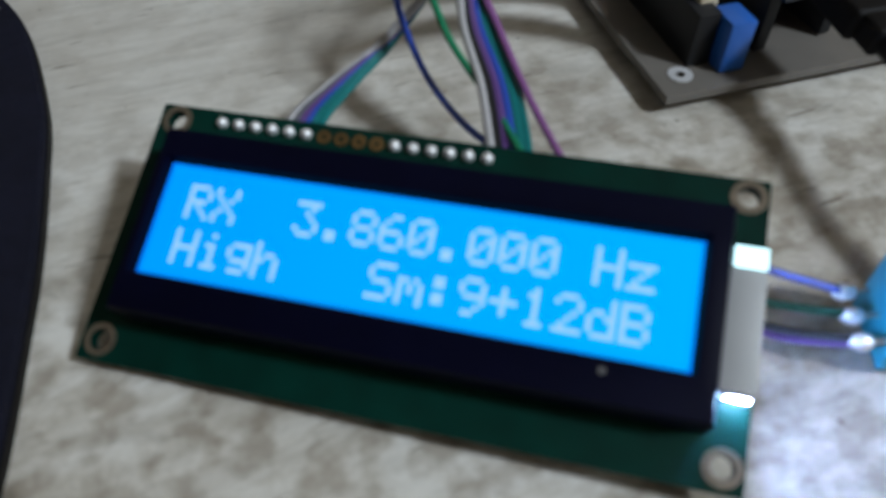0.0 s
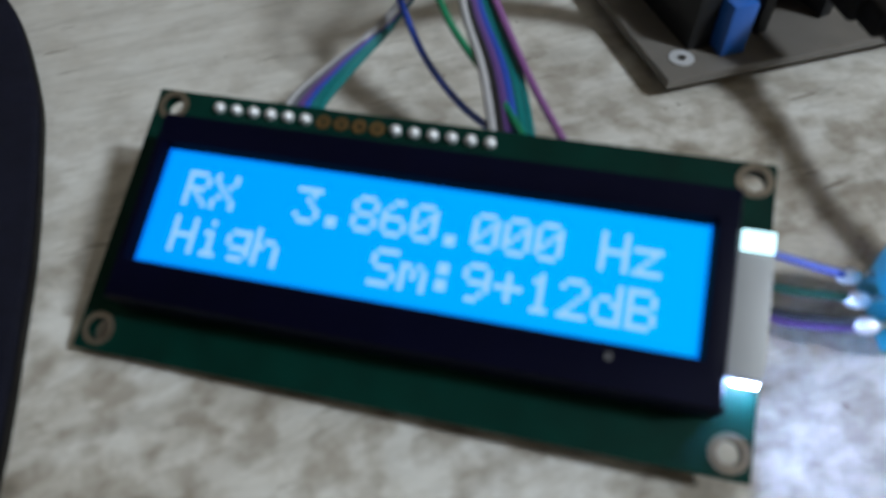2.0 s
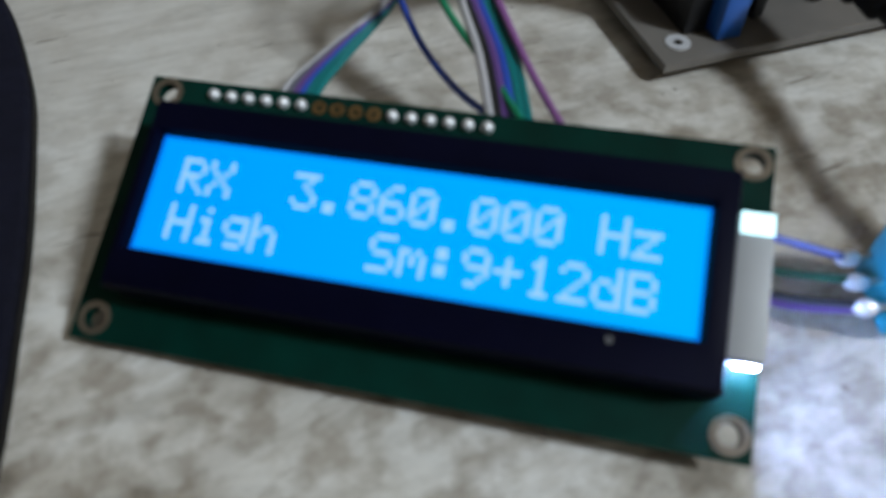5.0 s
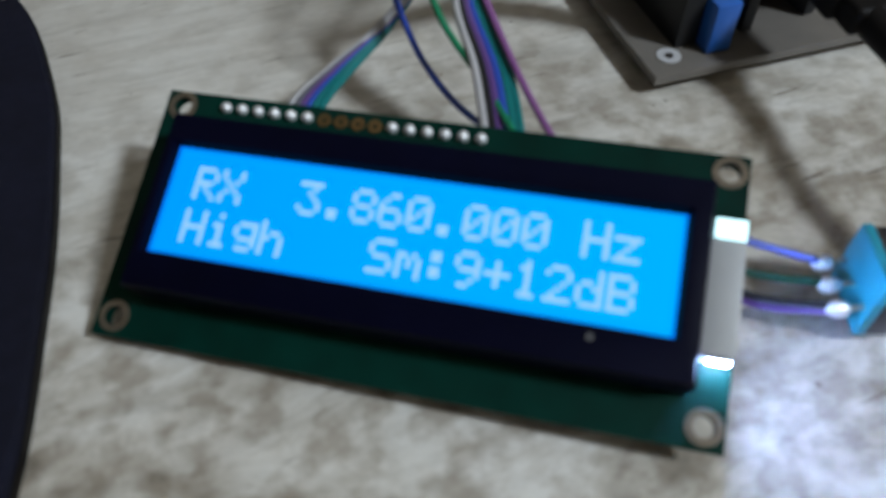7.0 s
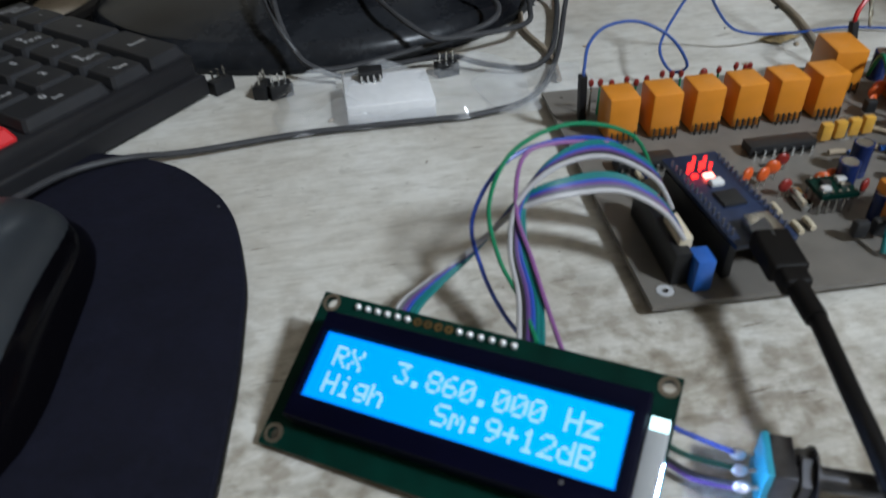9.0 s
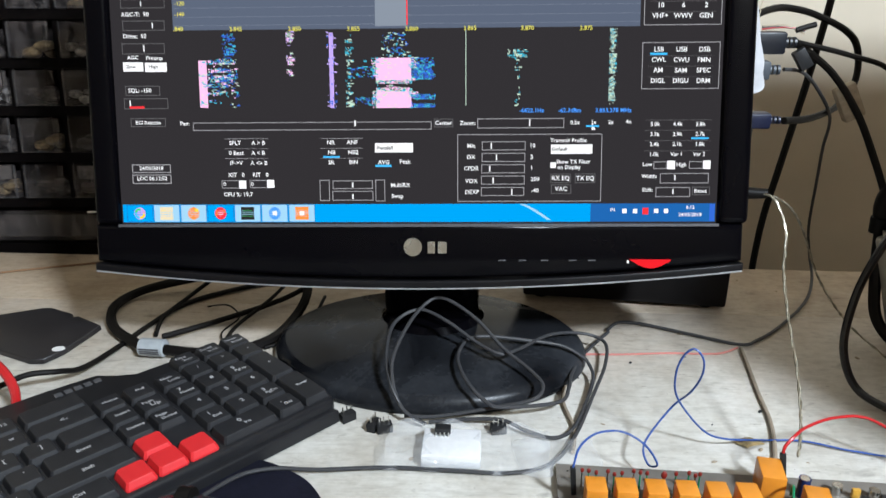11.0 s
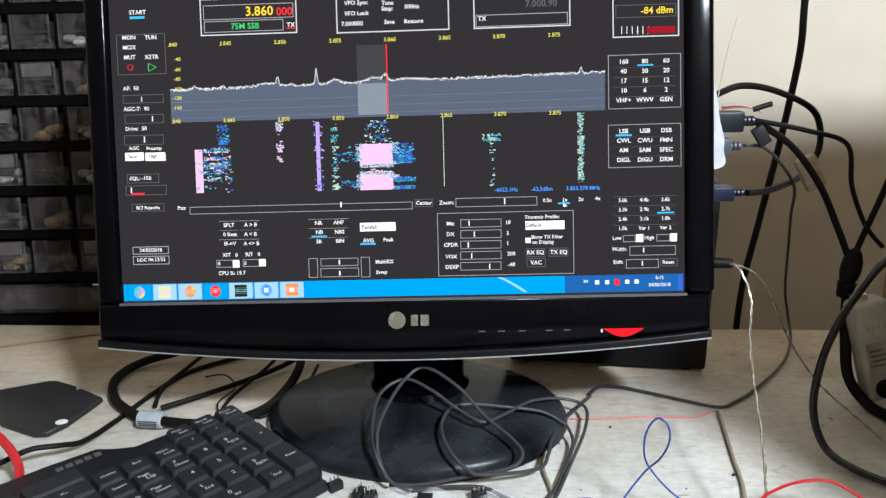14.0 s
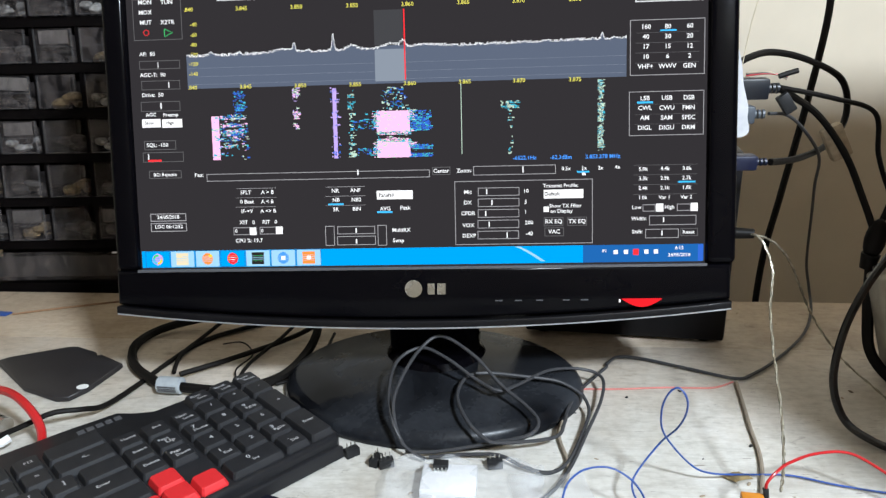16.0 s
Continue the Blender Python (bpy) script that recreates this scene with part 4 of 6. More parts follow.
# ---- monitor stand ----
part_stand = thing("monitor_stand", "dusty glossy black oval monitor stand", "stand", pose(0.008, 0.016, 0, 0, 0, -4))


def dome_bm(a, b, z0, rim, top, rings=10, n=64):
    bm = bmesh.new()
    # a quarter-round rim, then a shallow dome
    lip = 0.10
    prof = [(0.985, z0), (1.0, z0 + 0.002)] + [(1.0 - lip * (1 - math.cos(math.pi / 2 * k / 8)), z0 + 0.002 + (rim - 0.002) * math.sin(math.pi / 2 * k / 8)) for k in range(1, 8)]
    prof += [((1 - lip) * (1 - k / rings), z0 + rim + (top - rim) * (1 - (1 - k / rings) ** 2.0)) for k in range(rings)]
    loops = [[bm.verts.new((a * s * math.cos(math.tau * k / n), b * s * math.sin(math.tau * k / n), z)) for k in range(n)] for s, z in prof]
    for p, q in zip(loops, loops[1:]):
        for k in range(n):
            bm.faces.new((p[k], p[(k + 1) % n], q[(k + 1) % n], q[k]))
    bm.faces.new(loops[-1])
    bm.faces.new(loops[0][::-1])
    return bm


part("base", dome_bm(0.118, 0.088, 0, 0.013, 0.022), M_DUSTY, part_stand)
part("neck", box_bm(-0.036, 0.004, 0.018, 0.036, 0.042, 0.11, 0.012, 4), M_GLOSS, part_stand)
part("collar", cyl_bm((0, 0.022, 0.019), (0, 0.022, 0.026), 0.041, 0.035, 32), M_GLOSS, part_stand)

# black box standing behind the monitor
bx = thing("black_box", "plain black plastic enclosure standing behind the monitor", "box", pose(0.171, 0.100, 0, 0, 0, -7.6))
part("body", box_bm(-0.086, 0.0, 0.003, 0.086, 0.05, 0.17, 0.003), M_SATIN, bx)
for x in (-0.07, 0.07):
    part("foot", cyl_bm((x, 0.012, 0), (x, 0.012, 0.003), 0.006), M_RUBBER, bx)

# dark wooden shelf side right of the table; unseen taller boxes added for shade
structure("cabinet_side", join_bm(box_bm(0.388, -0.28, -0.75, 0.70, 0.02, 0.36, 0.001), box_bm(0.45, -0.28, 0.3605, 0.70, 0.02, 0.452, 0.001), box_bm(0.388, 0.02, -0.75, 0.70, 0.075, 0.19, 0.001)), M_BROWN, "brown wooden shelf side with unseen boxes added to shade table and wall")

# ---- keyboard ----
KA = 46.5
kb = thing("keyboard", "black computer keyboard with red arrow keys and a numeric pad", "keyboard", pose(-0.047, -0.077, 0, 0, 0, KA))
# local: origin at the front right corner, -x towards the left end, y towards the rear
KL = 0.455
outline = [(0, 0.004), (-0.004, 0), (-KL + 0.004, 0), (-KL, 0.004), (-KL, 0.125), (-KL + 0.006, 0.131), (-0.36, 0.139), (-0.24, 0.143), (-0.13, 0.141), (-0.098, 0.138),
           (-0.088, 0.128), (-0.078, 0.121), (-0.006, 0.119), (0, 0.114)]
part("case", slab_bm(outline, 0.002, 0.0175, 0.003), M_KBODY, kb)
part("front_apron", slab_bm([(-0.002, -0.0035), (-KL + 0.002, -0.0035), (-KL + 0.004, 0.004), (-0.004, 0.004)], 0.0015, 0.011, 0.002), M_KBODY, kb)
for x in (-0.03, -KL + 0.03):
    for y in (0.012, 0.11):
        part("foot", cyl_bm((x, y, 0), (x, y, 0.003), 0.006), M_RUBBER, kb)
part("maker_badge", join_bm(*[box_bm(-0.128 + 0.0062 * i, 0.1262, 0.0174, -0.128 + 0.0062 * i + 0.0046, 0.1312, 0.0178) for i in range(5)]), M_GREYPRINT, kb)


def key_mesh(w, d, material):
    bm = bmesh.new()
    prof = [(0.0, 0.0), (0.0001, 0.0018), (0.0013, 0.0051), (0.0017, 0.0055)]
    loops = []
    for inset, z in prof:
        xx, y0, y1 = w / 2 - inset, -d / 2 + inset * 1.15, d / 2 - inset * 0.55
        c = 0.0012
        loops.append([bm.verts.new((x, y, z)) for x, y in ((-xx + c, y0), (xx - c, y0), (xx, y0 + c), (xx, y1 - c), (xx - c, y1), (-xx + c, y1), (-xx, y1 - c), (-xx, y0 + c))])
    for p, q in zip(loops, loops[1:]):
        for k in range(8):
            bm.faces.new((p[k], p[(k + 1) % 8], q[(k + 1) % 8], q[k]))
    bm.faces.new(loops[-1])
    return mesh_of("key", bm, material, False)


CAP_MESHES = {}


def key(xc, yc, text="", wu=1.0, hu=1.0, material=None):
    material = material or M_KEY
    pitch = 0.019
    code = (wu, hu, material.name)
    if code not in CAP_MESHES:
        CAP_MESHES[code] = key_mesh(pitch * wu - 0.0014, pitch * hu - 0.0014, material)
    o = share("key", CAP_MESHES[code], kb, pose(xc, yc, 0.0168))
    if text:
        lines = text.split("|")
        bms = [text_bm(s, 0.0052 if len(s) < 3 else 0.0038, pose(-0.002 if len(lines) > 1 and i == 0 else 0.001, (0.0025 if len(lines) > 1 else 0.0015) - 0.0046 * i, 0.0057)) for i, s in enumerate(lines)]
        part("legend", join_bm(*bms), M_PRINT if material is M_KEY else ui_pale_print, o)


ui_pale_print = mat("pale_print_on_red", (0.8, 0.55, 0.55), 0.6, var=0)
P = 0.019
NX = [-0.0115 - P * i for i in range(4)][::-1]
NY = [0.0125 + P * i for i in range(6)]
key(NX[0] + P / 2, NY[0], "0|Ins", 2)
key(NX[2], NY[0], ".|Del")
key(NX[3], NY[0] + P / 2, "Enter", 1, 2)
for r, row in enumerate((("1|End", "2", "3|PgDn"), ("4", "5", "6"), ("7|Home", "8", "9|PgUp"))):
    for c, s in enumerate(row):
        key(NX[c], NY[r + 1], s)
key(NX[3], NY[2] + P / 2, "+", 1, 2)
for c, s in enumerate(("Num|Lock", "/", "*", "-")):
    key(NX[c], NY[4], s)
for c, s in enumerate(("Print|Scrn", "Scroll|Lock", "Pause|Break")):
    key(NX[c + 1], NY[5] - 0.001, s)
AX = [NX[0] - 0.0205 - 0.0182 * i for i in range(3)][::-1]
key(AX[0], NY[0], "", material=M_REDKEY)
key(AX[1], NY[0], "", material=M_REDKEY)
key(AX[2], NY[0], "", material=M_REDKEY)
key(AX[1], NY[1], "", material=M_REDKEY)
BX = [AX[0] + 0.0075, AX[0] + 0.0075 + P]
for r, row in enumerate((("Delete", "Page|Down"), ("Insert", "Page|Up"), ("Home", "End"))):
    for c, s in enumerate(row):
        key(BX[c] + 0.0095, NY[2 + r] + 0.0005, s)
MX = AX[0] - 0.001
ROWS = ((("Ctrl", 1.5), ("", 1.25), ("Alt", 1.25), ("", 5.5), ("Alt", 1.25), ("", 1.25), ("Ctrl", 2.0)),
        (("Shift", 2.25), *[(c, 1) for c in "ZXCVBNM,./"], ("Shift", 2.75)),
        (("Caps", 1.75), *[(c, 1) for c in "ASDFGHJKL;'"], ("Enter", 2.25)),
        (("Tab", 1.5), *[(c, 1) for c in "QWERTYUIOP[]"], ("", 1.5)),
        (*[(c, 1) for c in "`1234567890-="], ("<-", 2)),
        (("Esc", 1), *[("F%d" % i, 1) for i in range(1, 13)], ("", 2)))
for r, row in enumerate(ROWS):
    x = MX + P / 2 - 15 * P
    for s, w in row:
        key(x + w * P / 2, NY[r], s, w)
        x += w * P

# ---- mouse pad and mouse ----
pad = smooth_path([(-0.030, -0.225, 0), (-0.030, -0.205, 0), (-0.034, -0.176, 0), (-0.043, -0.156, 0), (-0.060, -0.136, 0), (-0.093, -0.121, 0), (-0.15, -0.118, 0), (-0.205, -0.135, 0), (-0.232, -0.20, 0),
                   (-0.225, -0.29, 0), (-0.19, -0.345, 0), (-0.13, -0.365, 0), (-0.07, -0.345, 0), (-0.042, -0.302, 0), (-0.033, -0.26, 0)], 8, True)
mp = thing("mouse_pad", "dark navy cloth mouse pad with rounded edge lying on the table", "mouse pad")
part("rubber_base", slab_bm(pad, 0.0, 0.0018), M_RUBBER, mp)
part("cloth_top", slab_bm([(p.x * 0.997 - 0.0003, p.y * 0.998 - 0.0004) for p in pad], 0.0018, 0.0035, 0.0008), M_PAD, mp)
for i in (18, 41, 70, 96):
    part("lint_speck", ball_bm((pad[i].x * 0.97 - 0.004, pad[i].y * 0.985 - 0.003, 0.0036), 0.0005, (1.4, 1, 0.4), 6, 4), M_GREYPRINT, mp)
ms = thing("mouse", "dark grey satin computer mouse lying on the navy pad", "mouse", pose(-0.107, -0.221, 0.0035, 0, 0, -4))


def mouse_bm(w, l, h, z0, shrink=1.0, n=40, rings=14):
    bm = bmesh.new()
    loops = []
    for k in range(rings):
        f = k / (rings - 1)
        ang = f * math.pi / 2 * 0.96
        s, z = math.cos(ang) ** 0.55, math.sin(ang)
        row = []
        for i in range(n):
            a = math.tau * i / n
            cx, cy = math.cos(a), math.sin(a)
            rx = abs(cx) ** 0.75 * (1 if cx > 0 else -1)
            ry = abs(cy) ** 0.75 * (1 if cy > 0 else -1)
            waist = 1 - 0.07 * math.cos(ry * 2.4)
            zz = z * h * (1 - 0.30 * (ry * s - -0.25) ** 2)
            row.append(bm.verts.new((w / 2 * rx * s * waist * shrink, l / 2 * ry * s * shrink, z0 + zz)))
        loops.append(row)
    for p, q in zip(loops, loops[1:]):
        for i in range(n):
            bm.faces.new((p[i], p[(i + 1) % n], q[(i + 1) % n], q[i]))
    bm.faces.new(loops[-1])
    bm.faces.new(loops[0][::-1])
    return bm


part("body", mouse_bm(0.068, 0.112, 0.024, 0.0), M_GLOSS, ms)
part("shell", mouse_bm(0.062, 0.112, 0.031, 0.004, 0.965), M_MOUSE, ms)
part("wheel", cyl_bm((-0.0035, 0.034, 0.0215), (0.0035, 0.034, 0.0215), 0.0085, sides=20), M_RUBBER, ms)

# ---- character display module ----
LU, LV, LN = Vector((0.8203, -0.5705, 0.0404)), Vector((0.5118, 0.7637, 0.3935)), Vector((-0.2554, -0.3020, 0.9184))
LM = Matrix(((LU.x, LV.x, LN.x, 0.0204), (LU.y, LV.y, LN.y, -0.2793), (LU.z, LV.z, LN.z, 0.0125), (0, 0, 0, 1)))
lcd = thing("lcd_module", "blue backlit two-line character display on a green circuit board", "display module", LM)
HOLES = [(-0.0418, 0.0172), (0.0411, 0.0172), (-0.0418, -0.0172), (0.0411, -0.0172)]


def board_with_holes(x0, y0, x1, y1, t, holes, r, n=16):
    bm = bmesh.new()
    verts = [bm.verts.new((x, y, 0)) for x, y in ((x0, y0), (x1, y0), (x1, y1), (x0, y1))]
    edges = [bm.edges.new((verts[i], verts[(i + 1) % 4])) for i in range(4)]
    for hx, hy in holes:
        ring = [bm.verts.new((hx + r * math.cos(math.tau * k / n), hy + r * math.sin(math.tau * k / n), 0)) for k in range(n)]
        edges += [bm.edges.new((ring[k], ring[(k + 1) % n])) for k in range(n)]
    bmesh.ops.triangle_fill(bm, use_beauty=True, edges=edges)
    for f in list(bm.faces):
        c = f.calc_center_median()
        if any((c.x - hx) ** 2 + (c.y - hy) ** 2 < (r * 0.92) ** 2 for hx, hy in holes):
            bm.faces.remove(f)
    r2 = bmesh.ops.extrude_face_region(bm, geom=bm.faces[:])
    bmesh.ops.translate(bm, vec=(0, 0, -t), verts=[v for v in r2["geom"] if isinstance(v, bmesh.types.BMVert)])
    bmesh.ops.recalc_face_normals(bm, faces=bm.faces)
    return bm


def ring_bm(x, y, r0, r1, z0, z1, n=20):
    bm = bmesh.new()
    L = [[bm.verts.new((x + r * math.cos(math.tau * k / n), y + r * math.sin(math.tau * k / n), z)) for k in range(n)] for r, z in ((r1, z0), (r1, z1), (r0, z1), (r0, z0))]
    for p, q in zip(L, L[1:]):
        for k in range(n):
            bm.faces.new((p[k], p[(k + 1) % n], q[(k + 1) % n], q[k]))
    return bm


part("circuit_board", board_with_holes(-0.0447, -0.0202, 0.0437, 0.0197, 0.0017, HOLES, 0.0015), M_GREEN, lcd)
for hx, hy in HOLES:
    part("hole_ring", ring_bm(hx, hy, 0.0015, 0.0024, -0.0002, 0.00015), M_GOLD, lcd)


def frame_bm(xo0, yo0, xo1, yo1, xi0, yi0, xi1, yi1, z0, z1, lip):
    bm = bmesh.new()

    def rect(x0, y0, x1, y1, z):
        return [bm.verts.new((x, y, z)) for x, y in ((x0, y0), (x1, y0), (x1, y1), (x0, y1))]
    b = 0.0012
    L = [rect(xo0, yo0, xo1, yo1, z0), rect(xo0, yo0, xo1, yo1, z1 - b), rect(xo0 + b * 0.3, yo0 + b * 0.3, xo1 - b * 0.3, yo1 - b * 0.3, z1 - b * 0.3),
         rect(xo0 + b, yo0 + b, xo1 - b, yo1 - b, z1), rect(xi0, yi0, xi1, yi1, z1), rect(xi0 + lip, yi0 + lip, xi1 - lip, yi1 - lip, z1 - 0.0016)]
    for p, q in zip(L, L[1:]):
        for k in range(4):
            bm.faces.new((p[k], p[(k + 1) % 4], q[(k + 1) % 4], q[k]))
    return bm


part("bezel", frame_bm(-0.0379, -0.0137, 0.0386, 0.0129, -0.0363, -0.0085, 0.0360, 0.0084, 0, 0.0078, 0.0004), M_BEZEL, lcd)
glass = part("display_glass", box_bm(-0.0363, -0.0086, 0.003, 0.0360, 0.0085, 0.0061), E_LCD, lcd, "glowing bright blue liquid crystal window")
for tx, ty in ((-0.02, 0.0129), (0.02, 0.0129)):
    part("tab", box_bm(tx - 0.002, ty - 0.0009, 0.0, tx + 0.002, ty + 0.0009, 0.0014, 0.0002), M_BEZEL, lcd)
part("bezel_mark", cyl_bm((0.0257, -0.0099, 0.0078), (0.0257, -0.0099, 0.0080), 0.0005, sides=10), M_GREYPRINT, lcd)
part("light_guide", box_bm(0.0388, -0.0092, 0.0003, 0.0432, 0.0086, 0.0048, 0.0004), M_GUIDE, lcd, "white backlight block at the side of the bezel")
part("lit_edge", box_bm(0.0392, 0.0060, 0.0048, 0.0430, 0.0086, 0.0050), E_LEAK, lcd)
part("lit_edge", box_bm(0.0430, -0.0085, 0.0010, 0.0433, 0.0005, 0.0026), E_LEAKSIDE, lcd)
part("lit_edge", box_bm(0.0404, -0.0094, 0.0008, 0.0430, -0.0092, 0.0026), E_LEAKSIDE, lcd)

GLYPHS = {
    "R": ("11110", "10001", "10001", "11110", "10100", "10010", "10001"), "X": ("10001", "10001", "01010", "00100", "01010", "10001", "10001"),
    "3": ("11111", "00010", "00100", "00010", "00001", "10001", "01110"), ".": ("00000", "00000", "00000", "00000", "00000", "01100", "01100"),
    "8": ("01110", "10001", "10001", "01110", "10001", "10001", "01110"), "6": ("00110", "01000", "10000", "11110", "10001", "10001", "01110"),
    "0": ("01110", "10001", "10011", "10101", "11001", "10001", "01110"), "H": ("10001", "10001", "10001", "11111", "10001", "10001", "10001"),
    "z": ("00000", "00000", "11111", "00010", "00100", "01000", "11111"), "i": ("00100", "00000", "01100", "00100", "00100", "00100", "01110"),
    "g": ("00000", "01111", "10001", "10001", "01111", "00001", "01110"), "h": ("10000", "10000", "10110", "11001", "10001", "10001", "10001"),
    "S": ("01111", "10000", "10000", "01110", "00001", "00001", "11110"), "m": ("00000", "00000", "11010", "10101", "10101", "10001", "10001"),
    ":": ("00000", "01100", "01100", "00000", "01100", "01100", "00000"), "9": ("01110", "10001", "10001", "01111", "00001", "00010", "01100"),
    "+": ("00000", "00100", "00100", "11111", "00100", "00100", "00000"), "1": ("00100", "01100", "00100", "00100", "00100", "00100", "01110"),
    "2": ("01110", "10001", "00001", "00010", "00100", "01000", "11111"), "d": ("00001", "00001", "01101", "10011", "10001", "10001", "01111"),
    "B": ("11110", "10001", "10001", "11110", "10001", "10001", "11110")}


def dots_bm(line, x0, y0, pitch, dot, z):
    bm = bmesh.new()
    for i, ch in enumerate(line):
        for r, row in enumerate(GLYPHS.get(ch, ())):
            for c, bit in enumerate(row):
                if bit == "1":
                    x, y = x0 + i * pitch + c * dot, y0 - r * dot * 1.03
                    bm.faces.new([bm.verts.new((x + a * dot, y - b * dot * 1.03, z)) for a, b in ((0, 1), (1, 1), (1, 0), (0, 0))])
    bmesh.ops.remove_doubles(bm, verts=bm.verts, dist=0.00002)
    return bm


for line, y in (("RX  3.860.000 Hz", 0.0053), ("High   Sm:9+12dB", -0.0012)):
    for i, ch in enumerate(line):
        if ch != " ":
            part("character", dots_bm(ch, -0.0318 + 0.00392 * i, y, 0.00392, 0.00068, 0.0063), E_CHAR, glass, "pale dot character")
for i in range(16):
    x = -0.0343 + 0.00271 * i
    if 6 <= i <= 9:
        part("bare_pad", ring_bm(x, 0.0176, 0.0004, 0.0011, -0.0001, 0.00025, 12), M_FLUX, lcd)
    else:
        part("solder_joint", ball_bm((x, 0.0176, 0.0002), 0.00092, (1, 1, 1.1), 10, 6), M_SOLDER, lcd)
part("header_strip", box_bm(-0.0350, 0.0158, -0.0062, 0.0085, 0.0184, -0.0017, 0.0003), M_BLACK, lcd)
part("driver_blob", ball_bm((-0.012, -0.002, -0.0017), 0.008, (1, 1, 0.28)), M_CHIP, lcd)
part("driver_blob", ball_bm((0.016, -0.002, -0.0017), 0.008, (1, 1, 0.28)), M_CHIP, lcd)
part("prop_pin", box_bm(-0.0335, 0.0166, -0.0230, -0.0325, 0.0176, -0.006), M_METAL, lcd)
part("prop_pin", box_bm(0.0065, 0.0166, -0.0230, 0.0075, 0.0176, -0.006), M_METAL, lcd)

# ---- ribbon wires from the display to the transceiver board ----
RIB_A = [(0.010, -0.252, 0.010), (0.0135, -0.244, 0.0125), (0.021, -0.2365, 0.0125), (0.031, -0.231, 0.015), (0.039, -0.231, 0.023), (0.046, -0.234, 0.033), (0.057, -0.234, 0.036), (0.073, -0.231, 0.033), (0.085, -0.233, 0.026), (0.091, -0.237, 0.018)]
RIB_B = [(0.0385, -0.270, 0.016), (0.043, -0.254, 0.019), (0.043, -0.243, 0.026), (0.046, -0.235, 0.035), (0.057, -0.229, 0.041), (0.073, -0.222, 0.038), (0.088, -0.221, 0.028), (0.094, -0.223, 0.018)]


def ribbon(name, label, path, colours, near, far, rad=0.00074):
    t = thing(name, label, "ribbon cable", group="wires of the display")
    n = len(path)
    for i, c in enumerate(colours):
        k = i - (len(colours) - 1) / 2
        pts = []
        for j, p in enumerate(path):
            f = min(1, max(0, (j / (n - 1) - 0.15) / 0.6))
            pts.append(Vector(p) + k * (Vector(near) * (1 - f) + Vector(far) * f))
        part("wire", tube_bm(pts, rad, 8, 8), c, t)
    return t


ribbon("ribbon_cable", "flat rainbow ribbon cable with white, purple, blue and teal wires", RIB_A, (W_WHITE, W_GREY, W_PURPLE, W_BLUE, W_TEAL, W_TEAL), (0.0009, -0.0005, 0.0), (0.0001, 0.0013, 0.0002))
ribbon("ribbon_cable", "flat rainbow ribbon cable arching up to the board", RIB_B, (W_WHITE, W_BLACK, W_PURPLE, W_BLUE, W_TEAL, W_TEAL), (0.0010, -0.0004, 0.0), (0.0001, 0.0013, 0.0002))
cable("thin blue wire looping from the display to the board", [(0.039, -0.268, 0.017), (0.037, -0.252, 0.013), (0.035, -0.238, 0.016), (0.034, -0.231, 0.028), (0.044, -0.225, 0.040), (0.061, -0.219, 0.041), (0.079, -0.215, 0.035), (0.090, -0.216, 0.022)], 0.0006, W_BLUE, "wire", group="wires of the display")
cable("thin green wire looping from the display to the board", [(0.0405, -0.268, 0.018), (0.041, -0.254, 0.018), (0.038, -0.243, 0.024), (0.038, -0.233, 0.034), (0.047, -0.224, 0.043), (0.066, -0.215, 0.043), (0.086, -0.211, 0.034), (0.094, -0.213, 0.02)], 0.0006, W_GREEN, "wire", group="wires of the display")
cable("thin purple wire rising from the display", [(0.0455, -0.275, 0.017), (0.046, -0.260, 0.019), (0.0455, -0.247, 0.025), (0.044, -0.237, 0.034), (0.049, -0.226, 0.042), (0.060, -0.222, 0.042), (0.075, -0.219, 0.038)], 0.0006, mat("violet_wire", (0.22, 0.08, 0.24), 0.4, var=0.05, scale=300), "wire", group="wires of the display")

# ---- transceiver circuit board ----
BR = -4.0
brd = thing("transceiver_board", "home-made transceiver circuit board crowded with orange relays and capacitors", "circuit board", pose(0.079, -0.2505, 0, 0, 0, BR))
BI = Matrix.LocRotScale((0.079, -0.2505, 0), Euler((0, 0, radians(BR))), None).inverted()


def loc(x, y, z=0.0):
    """Table coordinates to the board's own."""
    return BI @ Vector((x, y, z))


BT = 0.0045
part("base_board", board_with_holes(0, 0, 0.235, 0.127, 0.0018, [(0.0055, 0.0055), (0.0065, 0.121)], 0.0009), M_BOARD, brd).matrix_basis = Matrix.Translation((0, 0, BT))
part("pad_ring", ring_bm(0.0055, 0.0055, 0.0009, 0.0024, BT - 0.0002, BT + 0.0002), M_SOLDER, brd)
for x, y in ((0.02, 0.006), (0.22, 0.006), (0.02, 0.12), (0.22, 0.12)):
    part("solder_foot", cyl_bm((x, y, 0), (x, y, BT - 0.0018), 0.0012, sides=8), M_SOLDER, brd)


RELAY_PIN = mesh_of("pin", box_bm(-0.00025, -0.0003, 0, 0.00025, 0.0003, 0.0045), M_CHIP)


def relay(x, y, w, d, h, turn=0.0):
    r = part("relay", box_bm(-w / 2, 0, 0.0006, w / 2, d, h, 0.0007), M_ORANGE, brd, "orange box relay")
    p = loc(x, y)
    r.matrix_basis = pose(p.x, p.y, BT, 0, 0, turn - BR)
    for k in range(5):
        share("pin", RELAY_PIN, r, pose(-w / 2 + w * (k + 0.6) / 5.2, -0.0009, 0))
    return r


